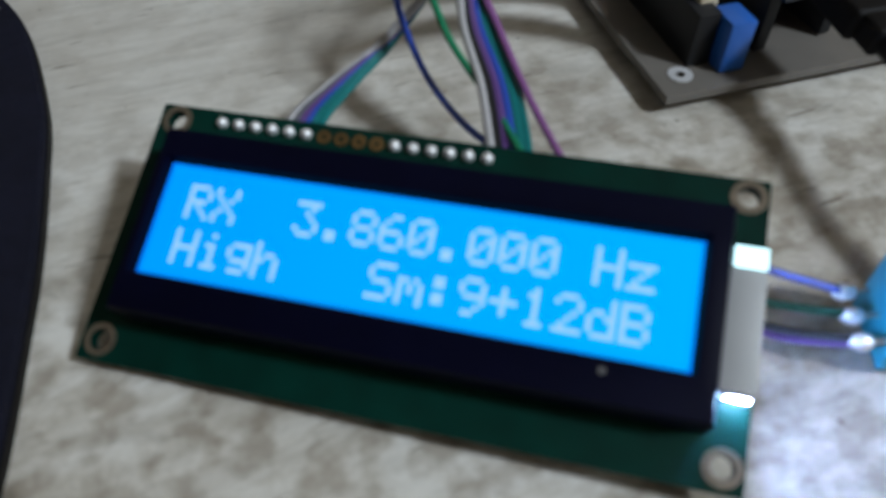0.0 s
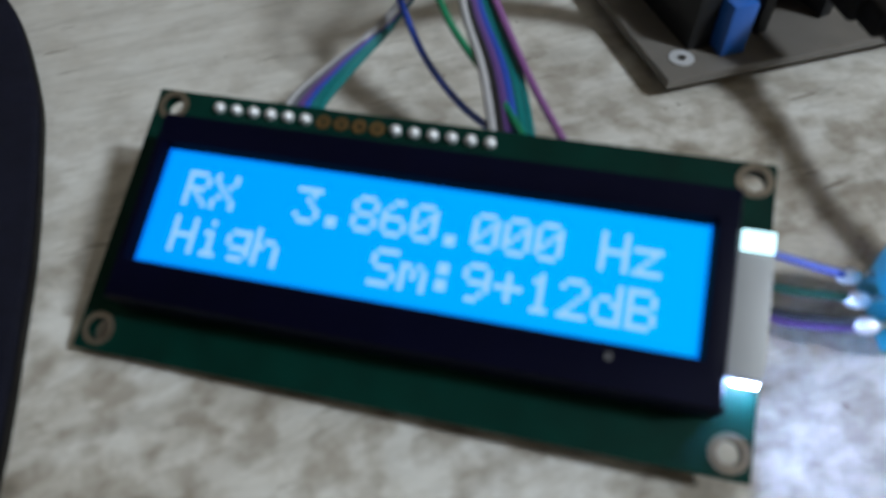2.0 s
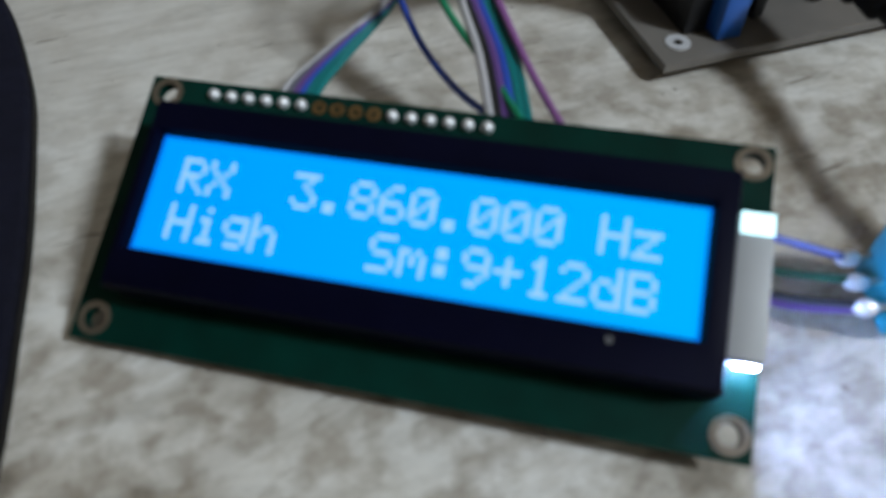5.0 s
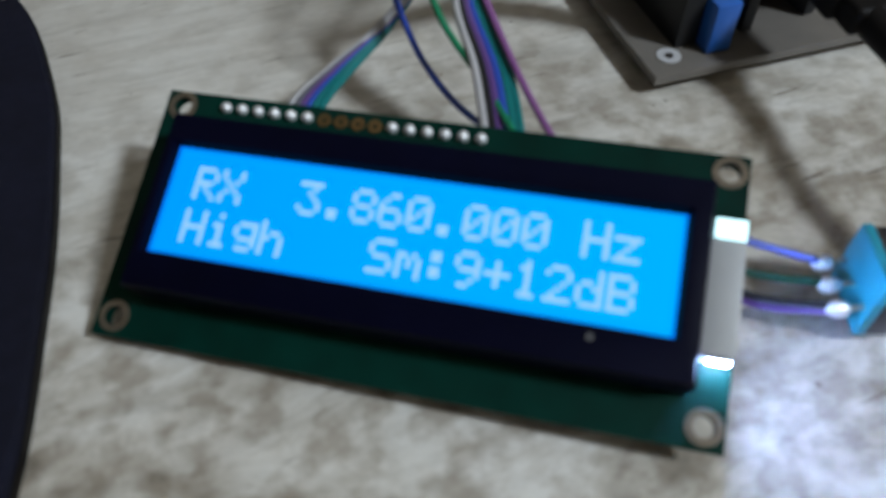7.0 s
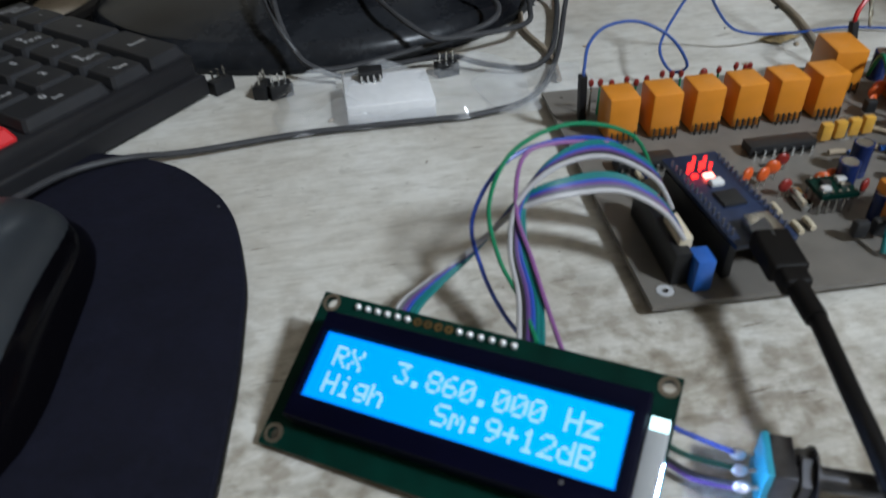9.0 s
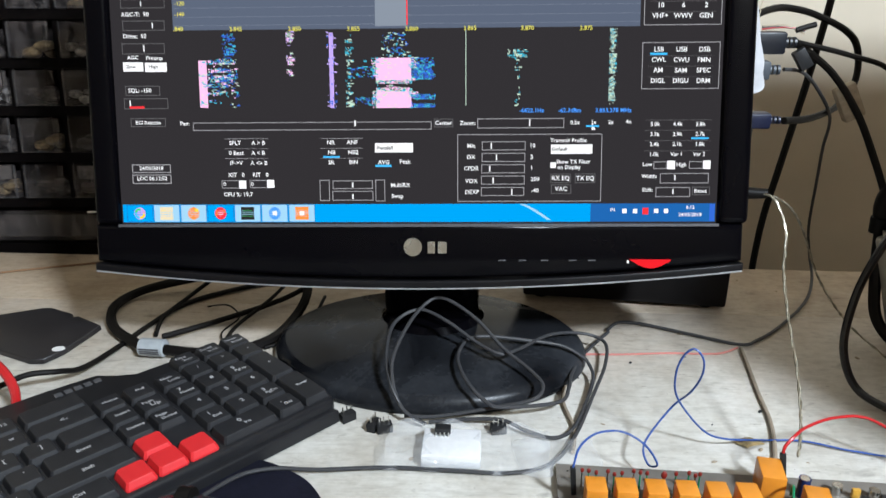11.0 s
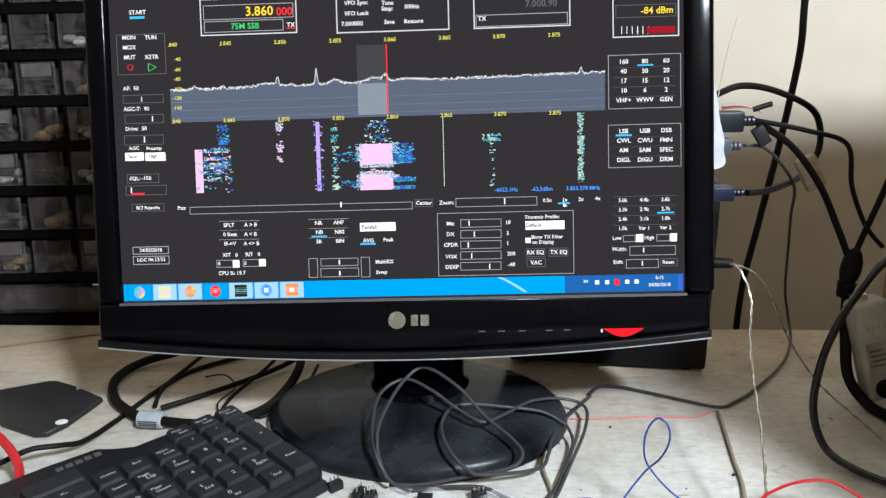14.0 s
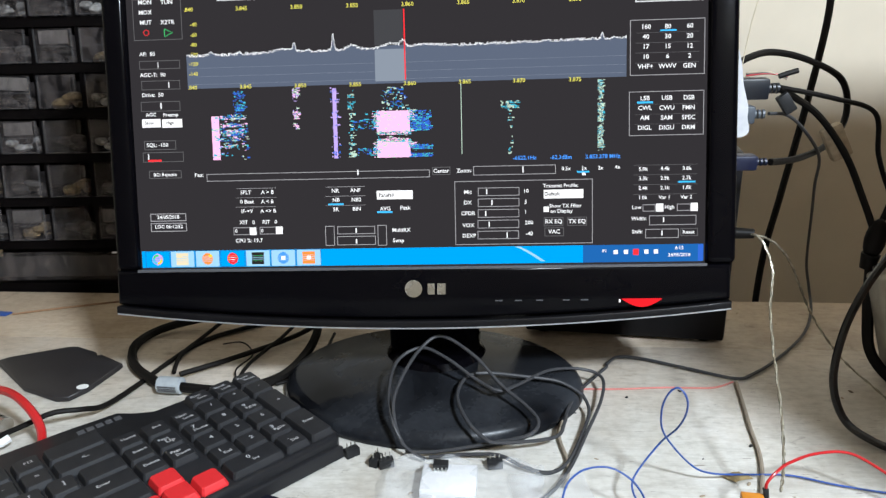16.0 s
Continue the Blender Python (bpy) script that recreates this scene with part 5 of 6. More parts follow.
for i in range(6):
    relay(0.1035 + 0.0157 * i, -0.1685 - 0.0006 * i, 0.0110, 0.0125, 0.0172, -3)
relay(0.1995, -0.1555, 0.0125, 0.0185, 0.017, -10)
relay(0.2145, -0.179, 0.0125, 0.0185, 0.017, -12)
relay(0.171, -0.2385, 0.0265, 0.0100, 0.0135, -4)


def disc(x, y, r, material, z=None, turn=0.0):
    p = loc(x, y)
    z = BT + r + 0.002 if z is None else z
    bm = ball_bm((0, 0, 0), r, (1, 0.42, 1), 14, 8)
    o = part("ceramic_capacitor", bm, material, brd)
    o.matrix_basis = pose(p.x, p.y, z, 0, 0, turn)
    part("lead", cyl_bm((-r * 0.5, 0, BT - z), (-r * 0.5, 0, -r * 0.6), 0.0003, sides=6), M_METAL, o)
    part("lead", cyl_bm((r * 0.5, 0, BT - z), (r * 0.5, 0, -r * 0.6), 0.0003, sides=6), M_METAL, o)


def can(x, y, r, h, material=None):
    p = loc(x, y)
    o = part("electrolytic_capacitor", cyl_bm((0, 0, 0), (0, 0, h), r, r, 20), material or M_NAVY, brd)
    o.matrix_basis = pose(p.x, p.y, BT)
    part("top_cap", cyl_bm((0, 0, h - 0.0001), (0, 0, h + 0.0002), r * 0.84, r * 0.8, 20), M_METAL, o)


def dip(x, y, w, n, turn=0.0):
    p = loc(x, y)
    o = part("chip", box_bm(-w / 2, -0.0032, 0.001, w / 2, 0.0032, 0.0045, 0.0004), M_CHIP, brd)
    o.matrix_basis = pose(p.x, p.y, BT, 0, 0, turn - BR)
    legs = [box_bm(-w / 2 + w * (k + 0.5) / n - 0.0004, s * 0.0038 - 0.0003, 0, -w / 2 + w * (k + 0.5) / n + 0.0004, s * 0.0038 + 0.0003, 0.003) for k in range(n) for s in (-1, 1)]
    part("leg_row", join_bm(*legs), M_METAL, o)


dip(0.153, -0.1875, 0.024, 7, -3)
dip(0.104, -0.186, 0.020, 8, -3)
for x, y in ((0.131, -0.205), (0.136, -0.206), (0.141, -0.203), (0.152, -0.213), (0.156, -0.212), (0.205, -0.166), (0.199, -0.172), (0.209, -0.163)):
    disc(x, y, 0.0027, M_CERAM, turn=random.uniform(-40, 40))
for x, y in ((0.147, -0.199), (0.1395, -0.213), (0.163, -0.219), (0.187, -0.205), (0.202, -0.208), (0.206, -0.209), (0.172, -0.202), (0.176, -0.226)):
    disc(x, y, 0.0024, M_MAROON, turn=random.uniform(-40, 40))
for k in range(4):
    p = loc(0.171 + 0.0056 * k, -0.1865 + 0.0003 * k)
    part("film_capacitor", box_bm(p.x - 0.002, p.y - 0.0014, BT + 0.001, p.x + 0.002, p.y + 0.0014, BT + 0.0075, 0.0006), M_TANT, brd)
for x, y, h in ((0.159, -0.2145, 0.011), (0.169, -0.207, 0.012), (0.160, -0.231, 0.010), (0.193, -0.203, 0.012), (0.1985, -0.218, 0.012), (0.1885, -0.230, 0.011), (0.206, -0.232, 0.012), (0.216, -0.215, 0.012)):
    can(x, y, 0.0032, h)
# row of diodes and small parts behind the relays
for i, x in enumerate((0.099, 0.1025, 0.1065, 0.113, 0.1165, 0.1205, 0.127, 0.1305, 0.134, 0.1435, 0.150, 0.157, 0.160, 0.163)):
    y = -0.1475 + random.uniform(-0.001, 0.001)
    p = loc(x, y)
    part("small_capacitor", ball_bm((p.x, p.y, BT + 0.0125 + random.uniform(-0.001, 0.001)), 0.0011 if i != 9 else 0.0017, (1, 0.7, 1.5), 8, 6), M_MAROON, brd)
    part("green_lead", cyl_bm((p.x, p.y, BT), (p.x, p.y, BT + 0.0112), 0.0007, 0.0004, 8), W_GREEN if i % 3 else M_METAL, brd)
# plug-in controller module on its sockets
nano = part("controller_module", box_bm(-0.009, -0.0225, 0.0, 0.009, 0.0225, 0.0016, 0.0002), M_NANO, brd, "small blue controller module with glowing red lights")
pn = loc(0.1105, -0.2250)
nano.matrix_basis = pose(pn.x, pn.y, BT + 0.0125, 0, 0, 1 - BR)
PIN = mesh_of("pin", box_bm(-0.0003, -0.0003, 0, 0.0003, 0.0003, 0.0020), mat("tarnished_pin", (0.16, 0.16, 0.19), 0.4, metal=0.7, var=0.1, scale=300))
for s in (-1, 1):
    part("socket_strip", box_bm(s * 0.0078 - 0.0013, -0.0195, -0.0120, s * 0.0078 + 0.0013, 0.0195, -0.0005, 0.0002), M_BLACK, nano)
    for k in range(15):
        share("pin", PIN, nano, pose(s * 0.0078, -0.0177 + 0.00254 * k, 0.0016))
part("main_chip", box_bm(-0.0035, -0.006, 0.0016, 0.0035, 0.001, 0.0026, 0.0002), M_CHIP, nano)
part("reset_button", box_bm(-0.002, 0.004, 0.0016, 0.002, 0.007, 0.0032, 0.0003), M_WHITE, nano)
part("usb_socket", box_bm(-0.0038, -0.0235, 0.0016, 0.0038, -0.0145, 0.0055, 0.0004), M_METAL, nano)
part("red_light", box_bm(-0.0016, 0.0085, 0.0017, 0.0012, 0.0105, 0.0026), E_REDHOT, nano, "brightly glowing red indicator light")
part("red_light", box_bm(-0.0052, 0.0095, 0.0017, -0.0036, 0.0108, 0.0026), E_REDGLOW, nano)
# glowing bars stand for pins that catch the indicator's red light
for x, y, z in ((-0.0052, 0.0128, 0.0052), (-0.0034, 0.0138, 0.0066), (-0.0012, 0.0132, 0.0048), (0.0006, 0.0142, 0.0058), (0.0022, 0.0132, 0.0040)):
    part("red_light", box_bm(x - 0.0003, y - 0.0004, 0.0017, x + 0.0003, y + 0.0004, z), E_REDGLOW, nano)
pt = loc(0.0945, -0.2445)
part("trimmer", box_bm(pt.x - 0.0026, pt.y - 0.0035, BT, pt.x + 0.0026, pt.y + 0.0035, BT + 0.0105, 0.0004), M_TRIM, brd, "bright blue contrast trimmer")
ph = loc(0.0905, -0.228)
part("wire_header", box_bm(ph.x - 0.0022, ph.y - 0.016, BT, ph.x + 0.0025, ph.y + 0.018, BT + 0.011, 0.0004), M_BLACK, brd)
pc = loc(0.0915, -0.2385)
part("cream_plug", box_bm(pc.x - 0.002, pc.y - 0.002, BT + 0.008, pc.x + 0.002, pc.y + 0.010, BT + 0.0135, 0.0006), M_CREAM, brd)
# small green synthesiser module
ps = loc(0.150, -0.2205)
part("small_module", box_bm(ps.x - 0.006, ps.y - 0.005, BT + 0.006, ps.x + 0.006, ps.y + 0.005, BT + 0.0075), M_GREEN, brd, "small green plug-in module")
for k in range(5):
    for s in (-1, 1):
        part("module_pin", cyl_bm((ps.x - 0.005 + 0.0025 * k, ps.y + s * 0.004, BT), (ps.x - 0.005 + 0.0025 * k, ps.y + s * 0.004, BT + 0.0083), 0.0005, sides=6), M_METAL, brd)
for dx, dy, c in ((-0.002, 0.001, M_CHIP), (0.003, -0.001, M_METAL), (0.0035, 0.002, M_SOLDER), (-0.0035, -0.002, M_SOLDER)):
    part("module_chip", box_bm(ps.x + dx - 0.0015, ps.y + dy - 0.0011, BT + 0.0074, ps.x + dx + 0.0015, ps.y + dy + 0.0011, BT + 0.0088, 0.0003), c, brd)
part("crystal", box_bm(loc(0.1425, -0.2175).x - 0.0018, loc(0.1425, -0.2175).y - 0.005, BT, loc(0.1425, -0.2175).x + 0.0018, loc(0.1425, -0.2175).y + 0.005, BT + 0.0035, 0.0012), M_METAL, brd)
for x, y in ((0.1475, -0.2385), (0.1535, -0.239), (0.159, -0.2395)):
    p = loc(x, y)
    part("transistor", box_bm(p.x - 0.0022, p.y - 0.0016, BT + 0.002, p.x + 0.0022, p.y + 0.0016, BT + 0.0075, 0.0009), M_CHIP, brd)
for x, y, w in ((0.205, -0.187, 0.010), (0.222, -0.193, 0.006), (0.228, -0.193, 0.005)):
    p = loc(x, y)
    part("regulator", box_bm(p.x - w / 2, p.y - 0.002, BT + 0.001, p.x + w / 2, p.y + 0.002, BT + 0.009, 0.0006), M_CHIP, brd)
for k in range(5):
    p = loc(0.170 + 0.006 * k, -0.1955 - 0.002 * (k % 2))
    part("resistor", tube_bm([(p.x - 0.0028, p.y, BT + 0.0015), (p.x, p.y, BT + 0.0017), (p.x + 0.0028, p.y, BT + 0.0015)], 0.0010, 8, 4), M_TRIM if k % 2 else M_TAPE, brd)
p = loc(0.1605, -0.1825)
part("resistor", tube_bm([(p.x - 0.003, p.y, BT + 0.0015), (p.x + 0.003, p.y, BT + 0.0015)], 0.0012, 8, 2), mat("pale_blue_resistor", (0.1, 0.4, 0.6), 0.4, var=0.05, scale=300), brd)

# crowded right half: capacitors, resistors, transistors, coils
rp = random.Random(21)
TAKEN = [(0.171, -0.234, 0.017), (0.2145, -0.170, 0.012), (0.1995, -0.147, 0.011)]
for k in range(90):
    x, y = rp.uniform(0.176, 0.300), rp.uniform(-0.252, -0.140)
    p = loc(x, y)
    if not (0.004 < p.x < 0.231 and 0.004 < p.y < 0.123) or any((x - a) ** 2 + (y - c) ** 2 < (q + 0.002) ** 2 for a, c, q in TAKEN):
        continue
    TAKEN.append((x, y, 0.0026))
    kind = rp.choice("ccrrtebg")
    if kind == "c":
        disc(x, y, rp.uniform(0.0018, 0.0027), rp.choice((M_CERAM, M_CERAM, M_MAROON)), turn=rp.uniform(0, 180))
    elif kind == "r":
        a = rp.uniform(0, math.pi)
        v = Vector((math.cos(a), math.sin(a), 0)) * 0.0032
        part("resistor", tube_bm([Vector((p.x, p.y, BT + 0.0012)) - v, Vector((p.x, p.y, BT + 0.0014)), Vector((p.x, p.y, BT + 0.0012)) + v], 0.0010, 8, 4), rp.choice((M_TAPE, M_TRIM, M_CREAM)), brd)
    elif kind == "t":
        part("transistor", box_bm(p.x - 0.0021, p.y - 0.0015, BT + 0.002, p.x + 0.0021, p.y + 0.0015, BT + 0.0072, 0.0008), M_CHIP, brd)
    elif kind == "e":
        can(x, y, rp.uniform(0.0024, 0.0034), rp.uniform(0.008, 0.012))
    elif kind == "b":
        part("film_capacitor", box_bm(p.x - 0.0022, p.y - 0.0013, BT + 0.0005, p.x + 0.0022, p.y + 0.0013, BT + 0.0065, 0.0006), rp.choice((M_TANT, M_TRIM)), brd)
    else:
        part("coil", cyl_bm((p.x, p.y, BT), (p.x, p.y, BT + 0.006), 0.0028, sides=16), M_METAL, brd)
part("jumper_wire", tube_bm([loc(0.1500, -0.2470, 0.006), loc(0.1535, -0.2425, 0.013), loc(0.162, -0.2400, 0.0165), loc(0.178, -0.2400, 0.0172), loc(0.20, -0.2405, 0.0165), loc(0.215, -0.243, 0.008)], 0.0009, 8, 8), W_TEAL, brd, "teal hook-up wire")
part("jumper_wire", tube_bm([loc(0.205, -0.180, 0.007), loc(0.203, -0.172, 0.018), loc(0.206, -0.162, 0.022), loc(0.210, -0.154, 0.010)], 0.0008, 8, 8), W_GREEN, brd, "green hook-up wire")
pg = loc(0.1555, -0.2500)
part("terminal", box_bm(pg.x - 0.002, pg.y - 0.002, BT, pg.x + 0.002, pg.y + 0.002, BT + 0.006, 0.0004), W_GREEN, brd, "small green terminal")
for x in (0.167, 0.179):
    pq = loc(x, -0.2515)
    part("trimmer_can", box_bm(pq.x - 0.0045, pq.y - 0.004, BT, pq.x + 0.0045, pq.y + 0.004, BT + 0.009, 0.0008), M_CHIP, brd)
    part("print_patch", box_bm(pq.x - 0.003, pq.y - 0.001, BT + 0.009, pq.x + 0.003, pq.y + 0.0012, BT + 0.0092), M_WHITE, brd)
for x, y in ((0.100, -0.1925), (0.1235, -0.2005), (0.122, -0.2135), (0.1245, -0.2300), (0.128, -0.2370), (0.134, -0.2300), (0.1330, -0.2200), (0.1385, -0.2290)):
    p = loc(x, y)
    part("resistor", tube_bm([(p.x, p.y - 0.0026, BT + 0.0013), (p.x, p.y, BT + 0.0015), (p.x, p.y + 0.0026, BT + 0.0013)], 0.0010, 8, 4), M_CREAM, brd)

# ---- rotary encoder beside the display ----
M_DARKMETAL = mat("dull_dark_metal", (0.10, 0.10, 0.11), 0.28, metal=0.9, var=0.15, scale=300)
enc = thing("rotary_encoder", "metal rotary encoder with blue body lying beside the display", "encoder", pose(0.0800, -0.3060, 0.0085, 0, 0, -24) @ Matrix.Diagonal((0.82, 0.82, 0.82, 1)))
part("body", box_bm(-0.0015, -0.0066, -0.0072, 0.0042, 0.0066, 0.0068, 0.0006), M_DARKMETAL, enc)
part("back_plate", box_bm(-0.0034, -0.0068, -0.0070, -0.0015, 0.0068, 0.0072, 0.0004), mat("cyan_board_edge", (0.02, 0.30, 0.42), 0.4, var=0.1, scale=200), enc, "cyan phenolic back plate")
part("bushing", join_bm(*[cyl_bm((0.0042 + 0.0008 * k, 0, 0), (0.0048 + 0.0008 * k, 0, 0), 0.0040 if k % 2 else 0.0036, sides=20) for k in range(9)]), M_DARKMETAL, enc)
part("nut", cyl_bm((0.0056, 0, 0), (0.0080, 0, 0), 0.0068, sides=6), M_DARKMETAL, enc)
part("washer", cyl_bm((0.0088, 0, 0), (0.0094, 0, 0), 0.0078, sides=24), M_DARKMETAL, enc)
part("shaft", cyl_bm((0.0112, 0, 0), (0.034, 0, 0), 0.0031, sides=24), M_DARKMETAL, enc)
for k in range(3):
    part("pin", cyl_bm((-0.0034, -0.005 + 0.005 * k, -0.001), (-0.0088, -0.0052 + 0.005 * k, -0.002), 0.0006, sides=8), M_METAL, enc)
    part("solder_joint", ball_bm((-0.0074, -0.0051 + 0.005 * k, -0.0016), 0.0016, (1.4, 1, 1), 10, 6), M_SOLDER, enc)
for lab, c, dy, z, end in (("blue", W_BLUE, 0.004, 0.011, (0.0758, -0.3000, 0.0076)), ("dark green", mat("dark_green_wire", (0.002, 0.055, 0.035), 0.4, var=0.05, scale=300), 0.0, 0.007, (0.0742, -0.3035, 0.0076)), ("black", W_BLACK, -0.004, 0.005, (0.0725, -0.3073, 0.0078)), ("dark purple", W_PURPLE, -0.005, 0.004, (0.0722, -0.3073, 0.0068))):
    cable("thin %s wire from under the display to the encoder" % lab, [(0.0500, -0.2870 + dy * 0.3, 0.006), (0.0600, -0.2915 + dy * 0.6, z), (0.0660, -0.2970 + dy * 0.8, z - 0.001), end], 0.0006, c, "wire", group="wires of the encoder")

# ---- USB lead into the controller module ----
usb = thing("usb_lead", "thick black usb lead plugged into the controller module", "usb cable")
d = Vector((-0.0022, -0.0160, -0.0012)).normalized()
q = Vector((0.1092, -0.2485, 0.0215))
part("plug_tip", cyl_bm(q - d * 0.004, q + d * 0.003, 0.0032, sides=4), M_METAL, usb)
flat = Matrix.Translation(q) @ d.to_track_quat("Z", "X").to_matrix().to_4x4()
plug = join_bm(box_bm(-0.0030, -0.0048, 0.0, 0.0030, 0.0048, 0.0145, 0.0012, 3), box_bm(-0.0027, -0.0036, 0.0135, 0.0027, 0.0036, 0.0195, 0.0012, 3))
bmesh.ops.transform(plug, matrix=flat, verts=plug.verts)
part("plug", plug, M_RUBBER, usb, "flat moulded black plug")
part("strain_relief", tube_bm([q + d * 0.018, q + d * 0.022, (0.1052, -0.2775, 0.0196)], 0.0028, 10, 5), M_RUBBER, usb)
part("lead", tube_bm([q + d * 0.021, (0.1052, -0.2785, 0.0196), (0.1005, -0.2965, 0.0190), (0.0982, -0.3100, 0.0165), (0.0955, -0.328, 0.0115), (0.092, -0.350, 0.0060), (0.087, -0.380, 0.0026), (0.082, -0.42, 0.0023)], 0.0022, 10, 8), M_RUBBER, usb)

# ---- mouse lead and the coil of it on the stand ----
cable("long dark grey mouse lead coiled over the monitor stand",
      [(-0.105, -0.166, 0.012), (-0.092, -0.142, 0.007), (-0.074, -0.133, 0.005), (-0.05, -0.131, 0.003), (-0.009, -0.127, 0.0022), (0.03, -0.129, 0.0022), (0.062, -0.130, 0.0022), (0.086, -0.121, 0.0025),
       (0.104, -0.093, 0.003), (0.121, -0.053, 0.006), (0.136, -0.014, 0.008), (0.14, 0.014, 0.010), (0.124, 0.020, 0.014), (0.098, 0.006, 0.020), (0.073, -0.023, 0.024),
       (0.059, -0.034, 0.026), (0.042, -0.024, 0.030), (0.022, -0.013, 0.040), (0.002, -0.005, 0.045), (-0.015, -0.017, 0.040), (-0.018, -0.045, 0.032), (-0.013, -0.070, 0.023), (-0.004, -0.080, 0.009)], 0.00128, M_GREYCAB, "mouse_lead")
cable("dark grey lead coiled over the monitor stand",
      [(-0.004, -0.080, 0.006), (0.015, -0.079, 0.005), (0.049, -0.074, 0.008), (0.078, -0.072, 0.014), (0.086, -0.062, 0.018), (0.079, -0.049, 0.022), (0.061, -0.033, 0.030), (0.042, -0.018, 0.045),
       (0.018, -0.006, 0.055), (0.003, -0.015, 0.050), (-0.009, -0.041, 0.040), (-0.013, -0.063, 0.030), (-0.006, -0.079, 0.012), (0.01, -0.086, 0.004)], 0.00128, M_GREYCAB)
cable("dark grey lead coiled beside the monitor stand",
      [(0.149, 0.044, 0.003), (0.122, 0.001, 0.006), (0.109, -0.033, 0.010), (0.105, -0.050, 0.010), (0.096, -0.068, 0.010), (0.06, -0.078, 0.012), (0.049, -0.077, 0.015), (0.037, -0.066, 0.022), (0.030, -0.040, 0.025),
       (0.036, -0.017, 0.027), (0.051, -0.009, 0.026), (0.077, -0.008, 0.023), (0.105, -0.007, 0.018), (0.122, -0.014, 0.011)], 0.00128, M_GREYCAB)
cable("dark grey lead end lying in front of the stand",
      [(0.122, -0.014, 0.011), (0.125, -0.029, 0.006), (0.115, -0.060, 0.004), (0.103, -0.087, 0.003), (0.090, -0.097, 0.003), (0.074, -0.092, 0.004), (0.058, -0.083, 0.006), (0.035, -0.080, 0.004), (0.012, -0.082, 0.003)], 0.00128, M_GREYCAB)
cable("dusty grey lead beside the stand", [(0.106, -0.030, 0.003), (0.101, -0.055, 0.002), (0.104, -0.085, 0.002), (0.100, -0.110, 0.002)], 0.0013, M_LGREYCAB)

# ---- blue and red test wires ----
cable("long thin blue wire looping above the table",
      [(0.0924, -0.1544, 0.0240), (0.0930, -0.1535, 0.0275), (0.097, -0.146, 0.033), (0.107, -0.137, 0.035), (0.122, -0.132, 0.033), (0.135, -0.134, 0.026), (0.1425, -0.1365, 0.015), (0.1395, -0.131, 0.010), (0.138, -0.122, 0.014), (0.144, -0.112, 0.018),
       (0.158, -0.103, 0.031), (0.1655, -0.109, 0.045), (0.1685, -0.114, 0.059), (0.1668, -0.1175, 0.071), (0.162, -0.1155, 0.0765), (0.1570, -0.1135, 0.071), (0.1548, -0.111, 0.058), (0.1585, -0.108, 0.040), (0.177, -0.102, 0.015),
       (0.191, -0.102, 0.008), (0.218, -0.096, 0.003), (0.243, -0.095, 0.002), (0.268, -0.104, 0.002), (0.30, -0.112, 0.002), (0.345, -0.12, 0.002)], 0.00062, W_LBLUE, "wire", group="test wires")
cable("thin red wire arching to the back of the board", [(0.2096, -0.1390, 0.0235), (0.2100, -0.1384, 0.0290), (0.216, -0.135, 0.034), (0.227, -0.125, 0.033), (0.247, -0.113, 0.031), (0.268, -0.109, 0.029), (0.283, -0.118, 0.024), (0.30, -0.13, 0.015), (0.33, -0.15, 0.003)], 0.0009, W_RED, "wire", group="test wires")
cable("thin salmon-red line lying flat on the table", [(0.112, 0.012, 0.0009), (0.15, 0.012, 0.0008), (0.19, 0.015, 0.0008), (0.225, 0.015, 0.0008), (0.244, 0.024, 0.0012)], 0.0008, mat("salmon_line", (0.56, 0.20, 0.17), 0.4, var=0.1, scale=120), "wire", group="test wires")
for x, y, a, c in ((0.0945, -0.1515, 8, "blue"), (0.2115, -0.1420, -8, "red")):
    th = thing("jumper_plug", "black single jumper plug standing on a pin with a %s wire" % c, "connector", pose(x, y, 0.0045, a, -6, 0), "jumper plugs")
    part("housing", box_bm(-0.0014, -0.0014, 0.002, 0.0014, 0.0014, 0.0215, 0.0003), M_BLACK, th)
    part("pin", box_bm(-0.0003, -0.0003, -0.001, 0.0003, 0.0003, 0.003), M_METAL, th)

# ---- leads at the side of the monitor ----
M_BRAID = mat("clear_braided_lead", (0.20, 0.17, 0.12), 0.3, metal=0.3, var=0.3, scale=900)


def twisted(label, pts, r=0.00056):
    path = smooth_path(pts, 14)
    t = thing("twisted_lead", label, "cable", group="twisted clear leads")
    for s in range(2):
        out = []
        for i, p in enumerate(path):
            a = i * 0.85 + math.pi * s
            out.append(p + Vector((math.cos(a), 0.4 * math.sin(a), 0.6 * math.sin(a))) * r)
        part("strand", tube_bm(out, r, 6, 1), M_BRAID if s else mat("pale_strand", (0.42, 0.39, 0.31), 0.25, metal=0.4, var=0.2, scale=900), t)


twisted("twisted clear and silver lead hanging from the monitor side", [(0.237, 0.010, 0.129), (0.243, 0.0, 0.127), (0.249, -0.010, 0.109), (0.243, -0.030, 0.088), (0.237, -0.060, 0.069), (0.229, -0.100, 0.052), (0.2235, -0.125, 0.034), (0.219, -0.137, 0.022)])
twisted("twisted clear and silver lead trailing onto the table", [(0.237, 0.010, 0.129), (0.259, 0.020, 0.119), (0.278, 0.030, 0.098), (0.299, 0.040, 0.060), (0.312, 0.035, 0.038), (0.325, 0.020, 0.021), (0.340, -0.01, 0.010), (0.350, -0.05, 0.004), (0.352, -0.08, 0.002)])
